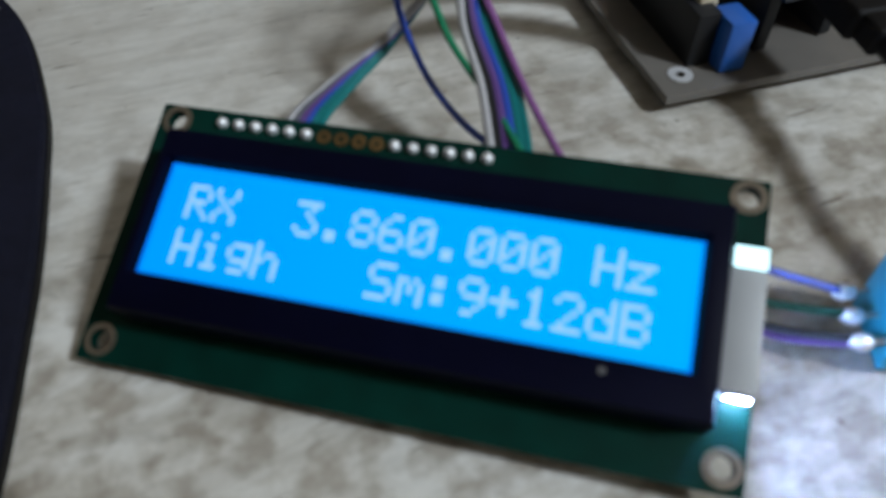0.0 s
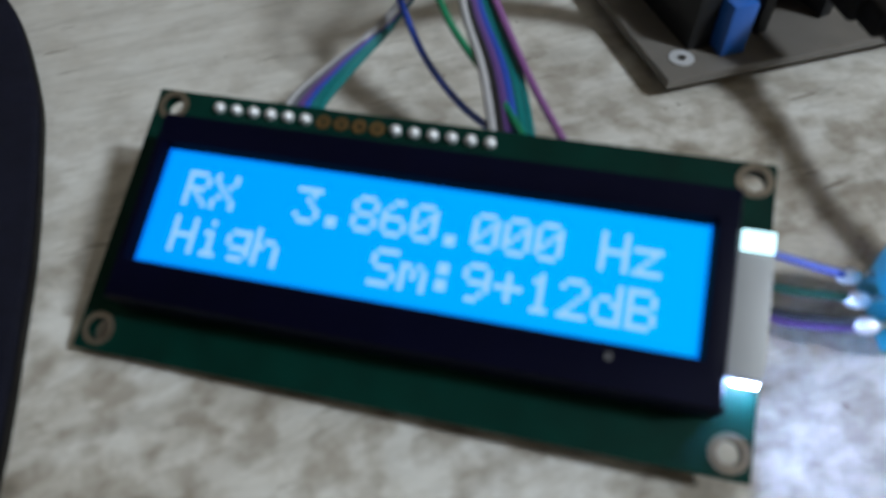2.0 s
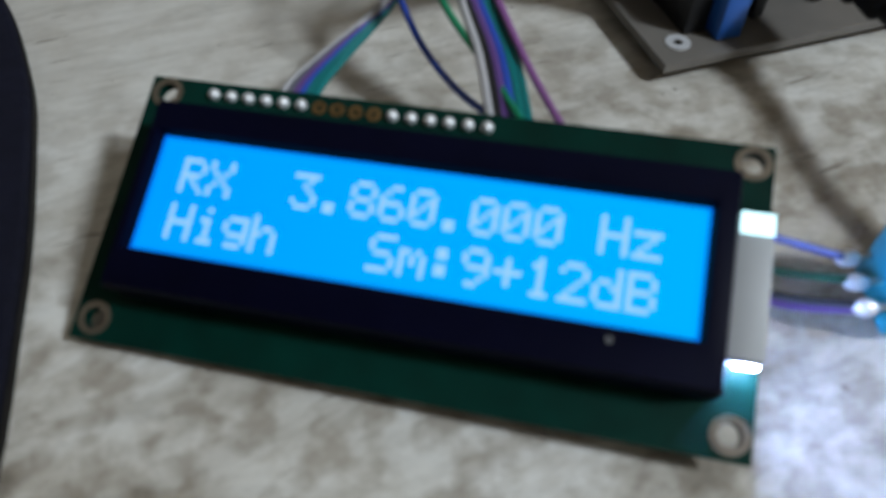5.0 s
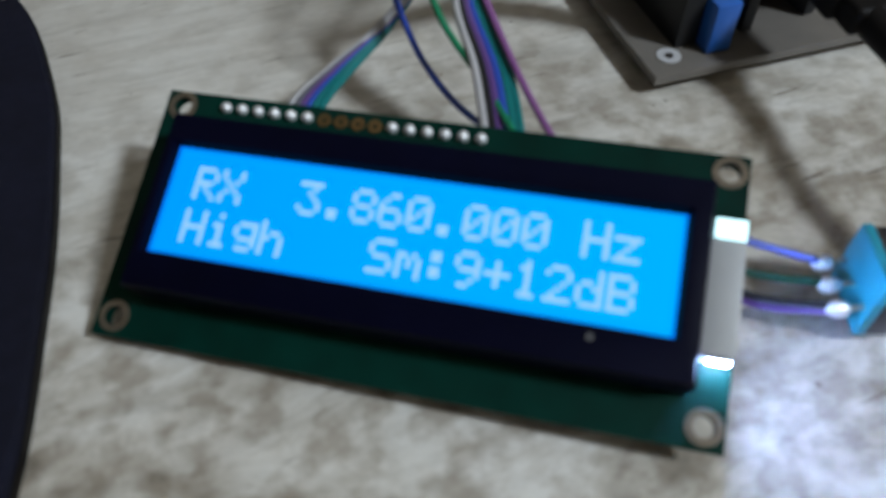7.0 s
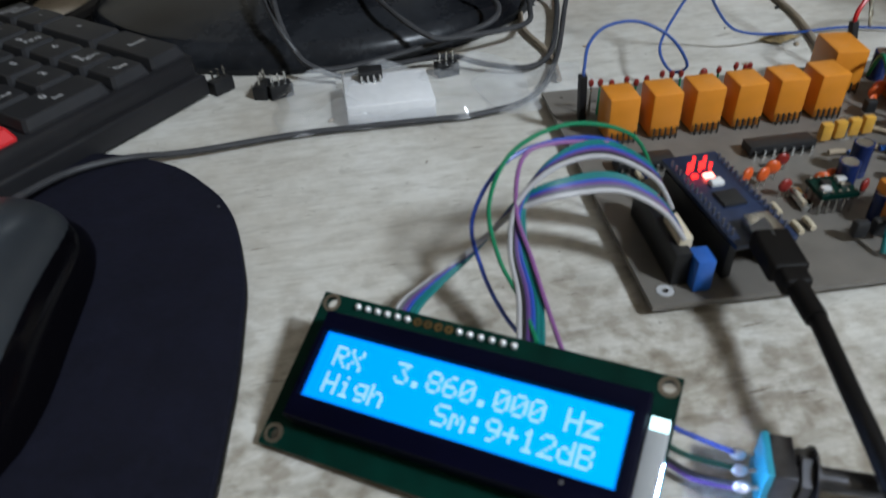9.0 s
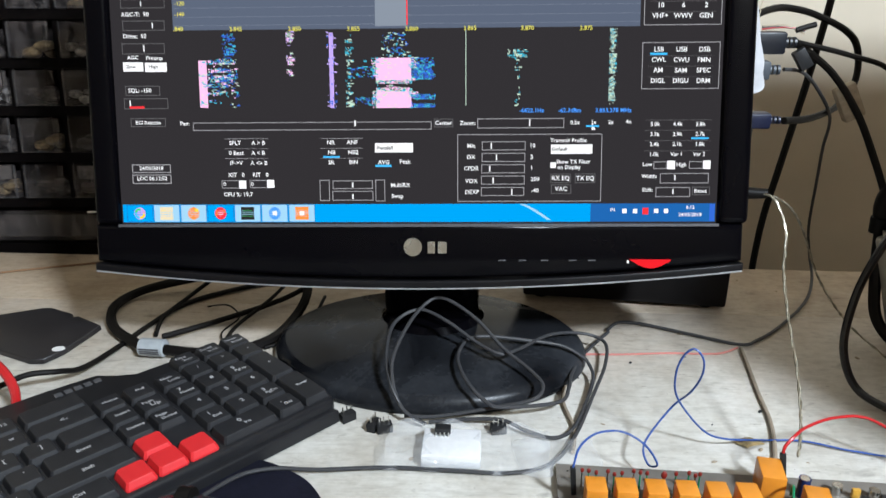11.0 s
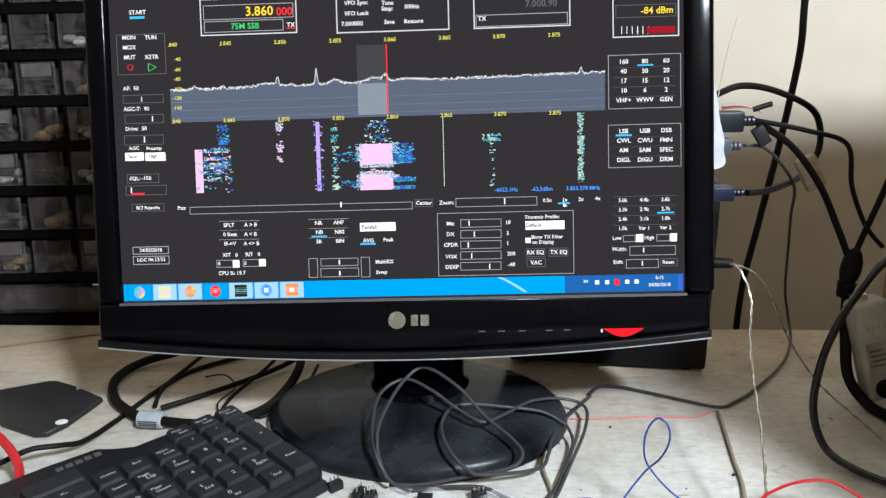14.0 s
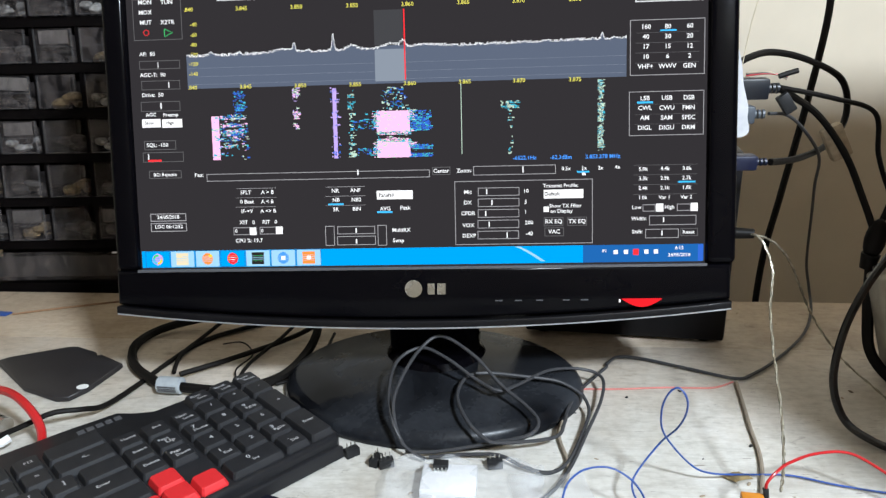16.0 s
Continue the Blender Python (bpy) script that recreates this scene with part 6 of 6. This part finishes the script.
jk = thing("audio_plug", "black audio plug in the monitor side", "connector", pose(0.228, 0.012, 0.1285, 0, 90, -8))
part("barrel", cyl_bm((0, 0, 0), (0, 0, 0.013), 0.0042, 0.0034), M_RUBBER, jk)
part("tip", cyl_bm((0, 0, -0.006), (0, 0, 0), 0.0017), M_METAL, jk)
cable("thick black power cable hanging behind the table", [(0.371, 0.25, 0.40), (0.373, 0.25, 0.311), (0.374, 0.25, 0.259), (0.365, 0.25, 0.177), (0.352, 0.25, 0.088), (0.342, 0.25, 0.012), (0.342, 0.25, -0.10), (0.36, 0.27, -0.4), (0.38, 0.30, -0.74)], 0.0036, M_RUBBER, "power_cable", group="leads behind the monitor")
cable("black video cable looping out from behind the monitor", [(0.235, 0.09, 0.232), (0.252, 0.1, 0.241), (0.278, 0.12, 0.244), (0.310, 0.13, 0.237), (0.345, 0.14, 0.219), (0.353, 0.14, 0.190), (0.333, 0.12, 0.170), (0.294, 0.08, 0.167), (0.262, 0.052, 0.1705)], 0.0027, M_RUBBER, "video_cable", group="leads behind the monitor")
cable("black adapter cable drooping to a junction", [(0.264, 0.058, 0.224), (0.303, 0.08, 0.201), (0.329, 0.08, 0.169), (0.340, 0.065, 0.138), (0.347, 0.058, 0.118)], 0.0027, M_RUBBER, "adapter_cable", group="leads behind the monitor")
cable("thin black cable running off to the shelf", [(0.264, 0.058, 0.2245), (0.310, 0.07, 0.214), (0.346, 0.08, 0.201), (0.354, 0.08, 0.168), (0.369, 0.08, 0.136), (0.384, 0.077, 0.118)], 0.0019, M_RUBBER, "lead", group="leads behind the monitor")
cable("thin black cable from the shelf down to the junction", [(0.384, 0.077, 0.19), (0.372, 0.07, 0.16), (0.358, 0.062, 0.13), (0.353, 0.06, 0.115)], 0.0024, M_RUBBER, "lead", group="leads behind the monitor")
cable("grey usb cable running down behind the table and across it",
      [(0.258, 0.056, 0.206), (0.275, 0.066, 0.203), (0.294, 0.08, 0.190), (0.318, 0.10, 0.164), (0.327, 0.12, 0.135), (0.337, 0.14, 0.104), (0.350, 0.165, 0.05), (0.357, 0.168, 0.022), (0.352, 0.145, 0.006), (0.329, 0.104, 0.003),
       (0.290, 0.059, 0.0022), (0.262, 0.034, 0.0022), (0.246, 0.027, 0.0025), (0.212, 0.044, 0.0022), (0.179, 0.060, 0.0022), (0.160, 0.062, 0.0022), (0.149, 0.047, 0.003)], 0.0013, M_GREYCAB, "usb_cable", group="leads behind the monitor")
cable("dusty grey lead lying across the table", [(0.246, 0.022, 0.0014), (0.241, -0.01, 0.0014), (0.236, -0.04, 0.0014), (0.231, -0.075, 0.0014), (0.222, -0.105, 0.0014), (0.215, -0.122, 0.0014)], 0.0015, M_LGREYCAB)
jn = thing("cable_junction", "black moulded cable junction hanging beside the monitor", "cable junction", pose(0.350, 0.056, 0.108, 0, 6, 0))
part("body", ball_bm((0, 0, 0), 0.0095, (0.85, 0.7, 1.75), 18, 12), M_RUBBER, jn)
part("neck", cyl_bm((0, 0, -0.024), (0, 0, -0.012), 0.0055, 0.007), M_RUBBER, jn)
cable("black cable hanging from the junction to the shelf foot", [(0.3495, 0.055, 0.088), (0.350, 0.048, 0.05), (0.353, 0.040, 0.020), (0.362, 0.02, 0.006), (0.376, -0.005, 0.0045), (0.382, -0.03, 0.0045)], 0.0044, M_RUBBER, "lead", group="leads behind the monitor")
cable("shiny thick black cable looping down to the table", [(0.372, 0.012, 0.150), (0.352, 0.004, 0.137), (0.338, 0.0, 0.126), (0.324, -0.006, 0.110), (0.312, -0.011, 0.092), (0.300, -0.018, 0.065), (0.294, -0.027, 0.032), (0.298, -0.042, 0.010), (0.310, -0.060, 0.0045), (0.330, -0.080, 0.0042), (0.360, -0.105, 0.0042), (0.380, -0.12, 0.0042)], 0.0027, mat("shiny_black_cable", (0.010, 0.010, 0.012), 0.16, var=0.1, scale=100), "power_cable", group="leads behind the monitor")


def side_plug(label, y, z, w, h, material, ribs=3):
    t = thing("cable_plug", label, "connector", pose(0.226, y, z), "plugs in the monitor")
    part("shell", box_bm(0.0, -0.006, -h / 2, w, 0.006, h / 2, 0.0015), material, t)
    part("strain_relief", join_bm(*[cyl_bm((w + 0.003 * k, 0, 0), (w + 0.0018 + 0.003 * k, 0, 0), h * 0.26, sides=14) for k in range(ribs)]), material, t)


side_plug("dark blue-black video plug in the monitor side", 0.054, 0.2245, 0.028, 0.015, mat("dark_slate_plug", (0.005, 0.007, 0.012), 0.4, var=0.1, scale=100))
side_plug("grey usb plug in the monitor side", 0.054, 0.2060, 0.020, 0.013, mat("grey_plug", (0.06, 0.07, 0.085), 0.45, var=0.1, scale=100))
side_plug("blue screw-fixed video plug in the monitor side", 0.049, 0.1715, 0.024, 0.011, mat("blue_plug", (0.004, 0.007, 0.028), 0.4, var=0.1, scale=100))
solid("black_clip", box_bm(-0.0045, -0.003, -0.0075, 0.0045, 0.003, 0.0075, 0.001), M_BLACK, "small black plastic clip on the cables", "clip", m=pose(0.270, 0.057, 0.213, 0, -35, 0))
for k, c in enumerate((W_RED, W_BLACK, M_TAPE)):
    cable("thin loose wire end above the video plug", [(0.240, 0.06, 0.233 + 0.001 * k), (0.255, 0.058, 0.2345 + 0.0005 * k), (0.268, 0.056, 0.2325 - 0.001 * k)], 0.0007, c, "wire", group="loose wire ends")
cable("short black sleeved wire end", [(0.262, 0.056, 0.2325), (0.268, 0.056, 0.2345), (0.275, 0.056, 0.2365)], 0.0020, M_RUBBER, "wire", group="loose wire ends")
pp = smooth_path([(-0.004, 0, 0.002), (0.008, 0, 0.0), (0.0155, 0, 0.004), (0.0140, 0, 0.014), (0.0142, 0, 0.022), (0.0105, 0, 0.036), (0.0085, 0, 0.050), (0.0045, 0, 0.064), (-0.004, 0, 0.066)], 4)
solid("paper_slip", upright(slab_bm([(p.x, p.z) for p in pp], 0, 0.0006)), mat("grubby_white_paper", (0.50, 0.50, 0.52), 0.85, var=0.12, scale=120), "torn slip of white paper stuck behind the monitor edge", "paper", m=pose(0.2235, 0.038, 0.192, -10, 0, 0))
cable("thin pale wire standing up behind the monitor", [(0.236, 0.06, 0.235), (0.240, 0.06, 0.27), (0.246, 0.06, 0.30)], 0.0004, M_CREAM, "wire", group="loose wire ends")
solid("paper_tape", box_bm(-0.008, -0.0045, -0.014, 0.008, 0.0045, 0.014, 0.002), M_TAPE, "brown paper tape wrapped round two cables", "tape", m=pose(0.3235, 0.087, 0.178, 0, -28, 0))

# ---- white adapter by the shelf ----
ad = thing("usb_dongle", "dirty white plastic adapter with a sticker standing by the shelf", "adapter", pose(0.3720, 0.030, 0.010, -8, -14, 0))
part("case", box_bm(-0.010, -0.011, 0.0, 0.016, 0.011, 0.080, 0.004, 4), mat("dirty_white_plastic", (0.40, 0.37, 0.31), 0.5, var=0.22, scale=60), ad)
part("round_port", cyl_bm((0.002, -0.0095, 0.010), (0.002, -0.0125, 0.010), 0.0075, sides=24), M_RUBBER, ad)
part("sticker", box_bm(-0.007, -0.0114, 0.026, 0.013, -0.0110, 0.048), mat("grey_sticker", (0.34, 0.32, 0.28), 0.6, var=0.2, scale=200), ad)
for k in range(4):
    part("sticker_print", box_bm(-0.005, -0.0117, 0.029 + 0.004 * k, 0.004 + 0.002 * (k % 3), -0.0114, 0.0302 + 0.004 * k), M_GREYPRINT, ad)
part("case_print", join_bm(*[box_bm(-0.004 + 0.004 * k, -0.0113, 0.058, -0.0020 + 0.004 * k, -0.0110, 0.0615) for k in range(4)]), M_TAPE, ad)
part("metal_tab", box_bm(-0.006, -0.004, 0.079, 0.004, 0.004, 0.085), M_METAL, ad)

# ---- drawer cabinet behind the left of the table ----
CAB_PITCH, ROW_PITCH = 0.0485, 0.0462
cab = thing("drawer_cabinet", "black cabinet of small clear plastic parts drawers leaning on the wall", "drawer cabinet", pose(-0.3905, 0.2150, -0.05, -9, 0, 1.5))
NC, NR = 5, 10
CW = NC * CAB_PITCH + 0.006
cabf = [box_bm(-CW / 2, 0.060, -0.05, CW / 2, 0.065, NR * ROW_PITCH + 0.11)]
for c in range(NC + 1):
    cabf.append(box_bm(-CW / 2 + c * CAB_PITCH, 0.0, 0.098, -CW / 2 + c * CAB_PITCH + 0.006, 0.06, NR * ROW_PITCH + 0.10))
for r in range(NR + 1):
    cabf.append(box_bm(-CW / 2, -0.002, 0.094 + r * ROW_PITCH, CW / 2, 0.06, 0.1035 + r * ROW_PITCH))
cabf.append(box_bm(-CW / 2, -0.003, -0.05, CW / 2, 0.06, 0.056))
part("frame", join_bm(*cabf), M_DRAWFRAME, cab)
M_DPAPER = mat("dark_label_paper", (0.085, 0.075, 0.071), 0.8, var=0.5, scale=110, rand=0.5)
# shade inside the wide drawer is put into this dark colour
M_SHADED = mat("shaded_drawer_contents", (0.022, 0.019, 0.018), 0.8, var=0.4, scale=90)
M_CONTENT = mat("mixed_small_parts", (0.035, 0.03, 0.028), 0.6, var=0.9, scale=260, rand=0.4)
M_CONTENT2 = mat("tan_small_parts", (0.16, 0.11, 0.055), 0.6, var=0.6, scale=260, rand=0.4)
M_CONTENT3 = mat("pale_bagged_parts", (0.30, 0.29, 0.28), 0.4, var=0.5, scale=200, rand=0.4)
dw, dh = CAB_PITCH - 0.0085, ROW_PITCH - 0.0125
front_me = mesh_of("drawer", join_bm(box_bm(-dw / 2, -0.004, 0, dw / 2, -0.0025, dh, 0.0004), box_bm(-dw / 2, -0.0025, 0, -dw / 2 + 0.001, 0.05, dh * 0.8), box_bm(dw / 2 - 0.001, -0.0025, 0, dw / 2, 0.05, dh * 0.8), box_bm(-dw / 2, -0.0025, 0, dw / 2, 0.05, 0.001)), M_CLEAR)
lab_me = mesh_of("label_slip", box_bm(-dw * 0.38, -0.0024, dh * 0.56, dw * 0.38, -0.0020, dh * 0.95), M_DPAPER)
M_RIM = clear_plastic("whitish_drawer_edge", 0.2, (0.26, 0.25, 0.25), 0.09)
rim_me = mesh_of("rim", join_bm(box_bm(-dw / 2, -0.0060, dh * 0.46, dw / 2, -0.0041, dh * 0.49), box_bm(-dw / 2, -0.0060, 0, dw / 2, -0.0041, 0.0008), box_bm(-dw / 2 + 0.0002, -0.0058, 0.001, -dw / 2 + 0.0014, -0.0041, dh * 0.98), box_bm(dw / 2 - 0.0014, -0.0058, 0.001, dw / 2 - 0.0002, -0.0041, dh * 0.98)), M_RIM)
heaps = []
for k in range(4):
    rr = random.Random(40 + k)
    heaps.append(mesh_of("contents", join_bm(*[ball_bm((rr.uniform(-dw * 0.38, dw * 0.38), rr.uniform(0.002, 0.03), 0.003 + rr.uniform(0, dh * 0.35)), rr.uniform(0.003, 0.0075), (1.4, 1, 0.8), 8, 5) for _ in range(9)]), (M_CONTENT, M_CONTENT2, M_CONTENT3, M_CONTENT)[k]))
rd = random.Random(7)
for r in range(NR):
    for c in range(NC):
        x = -CW / 2 + 0.003 + CAB_PITCH * (c + 0.5)
        o = share("drawer", front_me, cab, pose(x, rd.uniform(-0.004, 0.001), 0.1045 + r * ROW_PITCH, rd.uniform(-1, 2), 0, rd.uniform(-1.5, 1.5)))
        share("contents", rd.choice(heaps), o, pose(0, 0, 0))
        share("rim", rim_me, o, pose(0, 0, 0))
        if rd.random() < 0.4:
            share("label_slip", lab_me, o, pose(0, 0, 0, 0, rd.uniform(-4, 4), 0))
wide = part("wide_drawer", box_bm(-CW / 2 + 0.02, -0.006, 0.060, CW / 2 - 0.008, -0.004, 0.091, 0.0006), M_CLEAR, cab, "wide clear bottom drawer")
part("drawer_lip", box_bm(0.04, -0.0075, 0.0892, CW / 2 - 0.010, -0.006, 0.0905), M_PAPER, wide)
part("shaded_contents", box_bm(-CW / 2 + 0.03, -0.0038, 0.064, CW / 2 - 0.02, -0.0030, 0.086), M_SHADED, wide)

# ---- small things to the left ----
fb = thing("plastic_cover", "flat dark grey plastic cover with a pale oval hole", "plastic cover", pose(0, 0, 0.0005))
out = [(-0.372, 0.046), (-0.366, 0.053), (-0.322, 0.0735), (-0.314, 0.0735), (-0.292, 0.063), (-0.289, 0.056), (-0.285, 0.059), (-0.259, 0.043), (-0.260, 0.036), (-0.268, 0.002), (-0.276, -0.012), (-0.286, -0.013), (-0.322, 0.003)]
part("plate", slab_bm(out, 0, 0.0042, 0.0012), mat("dark_grey_plastic", (0.018, 0.016, 0.0175), 0.42, var=0.15, scale=90), fb)
part("oval_hole", cyl_bm((0, 0, 0.0042), (0, 0, 0.0045), 0.0048, sides=24), M_WHITE, fb).matrix_basis = Matrix.Translation((-0.2725, 0.003, 0)) @ Matrix.Diagonal((1, 0.8, 1, 1))
cable("black keyboard lead running back under the monitor", [(-0.30, -0.075, 0.006), (-0.279, -0.064, 0.012), (-0.262, -0.054, 0.0165), (-0.246, -0.043, 0.013), (-0.239, -0.026, 0.006), (-0.231, 0.01, 0.0025), (-0.222, 0.047, 0.0022), (-0.207, 0.088, 0.0022), (-0.174, 0.118, 0.0022), (-0.12, 0.15, 0.0022)], 0.0021, M_RUBBER, "keyboard_lead", group="leads under the monitor")
cable("thick black monitor cable looping under the screen", [(-0.10, 0.10, 0.03), (-0.098, 0.077, 0.016), (-0.105, 0.055, 0.0055), (-0.115, 0.022, 0.005), (-0.139, 0.002, 0.005), (-0.165, -0.002, 0.0055), (-0.195, 0.0, 0.008), (-0.217, 0.012, 0.0055), (-0.247, 0.040, 0.005), (-0.262, 0.075, 0.005), (-0.252, 0.105, 0.006), (-0.215, 0.118, 0.012), (-0.17, 0.12, 0.02), (-0.13, 0.115, 0.04)], 0.0040, M_RUBBER, "monitor_cable", group="leads under the monitor")
for i, pts in enumerate(([(-0.209, 0.030, 0.003), (-0.215, 0.062, 0.003), (-0.205, 0.095, 0.006), (-0.18, 0.125, 0.02)], [(-0.150, 0.010, 0.003), (-0.150, 0.045, 0.003), (-0.130, 0.085, 0.01), (-0.115, 0.115, 0.02)], [(-0.200, 0.022, 0.006), (-0.165, 0.055, 0.004), (-0.12, 0.095, 0.006), (-0.08, 0.125, 0.02)],
                         [(-0.145, 0.006, 0.004), (-0.158, 0.035, 0.003), (-0.152, 0.062, 0.003), (-0.168, 0.085, 0.003), (-0.185, 0.082, 0.003)], [(-0.118, 0.012, 0.003), (-0.095, 0.030, 0.003), (-0.090, 0.06, 0.003), (-0.085, 0.09, 0.01)])):
    cable("thin black lead under the monitor", pts, (0.0018, 0.0016, 0.0024, 0.0007, 0.0014)[i], M_RUBBER, "lead", group="leads under the monitor")
ft = thing("ferrite_clip", "grey clip-on ferrite round the monitor cable", "ferrite clip", pose(-0.199, 0.0015, 0.0078, 0, 0, -6) @ Matrix.Diagonal((0.85, 0.85, 0.85, 1)))
part("barrel", join_bm(cyl_bm((-0.011, 0, 0), (0.011, 0, 0), 0.0080, sides=12), cyl_bm((-0.012, 0, 0), (-0.011, 0, 0), 0.0065, 0.0080, 12), cyl_bm((0.011, 0, 0), (0.012, 0, 0), 0.0080, 0.0065, 12)), mat("blue_grey_plastic", (0.36, 0.39, 0.41), 0.5, var=0.15, scale=120), ft)
for s in (-1, 0, 1):
    part("rib", box_bm(-0.009, -0.0085 + 0.0, 0.002 * s - 0.0004, 0.009, -0.0072, 0.002 * s + 0.0004), M_GREYPRINT, ft)
cable("thick red wire arching beside the keyboard", [(-0.345, -0.035, 0.012), (-0.325, -0.040, 0.022), (-0.304, -0.047, 0.031), (-0.282, -0.060, 0.034), (-0.264, -0.072, 0.029), (-0.256, -0.078, 0.020), (-0.255, -0.082, 0.010), (-0.258, -0.085, 0.003)], 0.0030, W_RED, "wire", group="loose leads on the left")
pl = thing("coaxial_plug", "nickel coaxial plug with a brass sleeve lying on the table", "connector", pose(-0.318, -0.047, 0.0068, 0, 90, -25))
part("sleeve", cyl_bm((0, 0, 0), (0, 0, 0.022), 0.0062, sides=20), M_METAL, pl)
part("brass_ring", cyl_bm((0, 0, -0.006), (0, 0, 0.0), 0.0066, sides=20), mat("brass", (0.55, 0.40, 0.12), 0.25, metal=1.0, var=0.1, scale=200), pl)
part("white_body", cyl_bm((0, 0, -0.03), (0, 0, -0.006), 0.0055, sides=20), M_WHITE, pl)
cable("white lead with metal tip beside the keyboard", [(-0.35, -0.10, 0.003), (-0.315, -0.092, 0.003), (-0.292, -0.082, 0.006), (-0.283, -0.074, 0.009)], 0.0030, M_WHITE, "lead", group="loose leads on the left")

# ---- clear bag, foam and small parts in front of the stand ----
rb = random.Random(3)


def film(nx, ny, w, h, lift, seed):
    bm = bmesh.new()
    noise_off = Vector((seed * 3.1, seed * 1.7, 0))
    grid = [[None] * (ny + 1) for _ in range(nx + 1)]
    for i in range(nx + 1):
        for j in range(ny + 1):
            x, y = (i / nx - 0.5) * w, (j / ny - 0.5) * h
            e = min(i, nx - i, j, ny - j) / 3
            z = 0.0012 + lift * min(1, e) * (0.45 + 0.55 * noise.noise(Vector((x * 60, y * 60, 0)) + noise_off)) + 0.0012 * abs(noise.noise(Vector((x * 230, y * 230, 1)) + noise_off))
            grid[i][j] = bm.verts.new((x + 0.004 * noise.noise(Vector((y * 80, seed, 2))), y + 0.003 * noise.noise(Vector((x * 80, seed, 5))), max(0.0006, z)))
    for i in range(nx):
        for j in range(ny):
            bm.faces.new((grid[i][j], grid[i + 1][j], grid[i + 1][j + 1], grid[i][j + 1]))
    return bm


solid("foam_pad", box_bm(-0.0175, -0.014, 0.0, 0.0175, 0.014, 0.0085, 0.0012), M_FOAM, "white foam pad in a clear bag", "foam", m=pose(0.027, -0.112, 0.0012, 0, 0, -2))
ic = thing("chip", "small black eight-pin chip stuck in white foam", "chip", pose(0.0215, -0.103, 0.0097, 0, 0, -3))
part("body", box_bm(-0.0048, -0.0031, 0.001, 0.0048, 0.0031, 0.0046, 0.0004), M_CHIP, ic)
for k in range(4):
    for s in (-1, 1):
        part("leg", box_bm(-0.0042 + 0.0025 * k, s * 0.0036 - 0.0003, 0, -0.0034 + 0.0025 * k, s * 0.0036 + 0.0003, 0.003), M_METAL, ic)
solid("plastic_bag", film(44, 22, 0.105, 0.044, 0.014, 2), M_BAG, "crumpled clear plastic bag round the foam pad", "plastic bag", m=pose(0.034, -0.108, 0.0004, 0, 0, -3))
solid("plastic_bag", film(30, 16, 0.05, 0.03, 0.008, 5), M_BAG, "crumpled clear plastic bag scrap on the table", "plastic bag", m=pose(0.090, -0.112, 0.0004, 0, 0, 6))
for i, (x, y, a) in enumerate(((-0.0410, -0.0770, 40), (-0.016, -0.0885, 20), (0.056, -0.0880, 10), (-0.023, -0.0860, 70))):
    t = thing("pin_header", "small black plastic pin header lying on the table", "connector", pose(x, y, 0, 0, 0, a), "loose pin headers")
    part("strip", box_bm(-0.005, -0.003, 0, 0.005, 0.003, 0.006, 0.0005), M_BLACK, t)
    for k in range(3):
        part("pin", box_bm(-0.0035 + 0.003 * k, -0.0004, 0.006, -0.0028 + 0.003 * k, 0.0004, 0.0105), M_METAL, t)
solid("dry_leaf_scrap", film(14, 10, 0.013, 0.009, 0.003, 9), mat("dry_yellow_leaf", (0.33, 0.24, 0.11), 0.8, var=0.4, scale=200, bump=0.3), "curled dry yellowish scrap lying on the table", "scrap", m=pose(0.209, -0.096, 0.0, 0, 0, 20))
for i in range(26):
    x, y = rb.uniform(-0.02, 0.33), rb.uniform(-0.12, 0.16)
    s = rb.uniform(0.0006, 0.0018)
    solid("crumb", ball_bm((0, 0, s * 0.3), s, (rb.uniform(0.8, 2.2), 0.8, 0.35), 6, 4), M_TAPE if i % 3 else M_CHIP, "tiny dark crumb on the table", "crumb", "crumbs on the table", m=pose(x, y, 0, 0, 0, rb.uniform(0, 180)))

cable("thin dark stick lying at the back of the table", [(-0.425, 0.150, 0.0008), (-0.38, 0.166, 0.0008), (-0.325, 0.183, 0.0008)], 0.0010, M_BROWN, "stick", group="odds and ends at the back")
solid("plastic_scrap", slab_bm([(-0.012, -0.004), (0.010, -0.005), (0.012, 0.003), (-0.006, 0.005)], 0, 0.0012), W_LBLUE, "small blue plastic scrap on the table", "scrap", "odds and ends at the back", m=pose(-0.440, 0.152, 0))
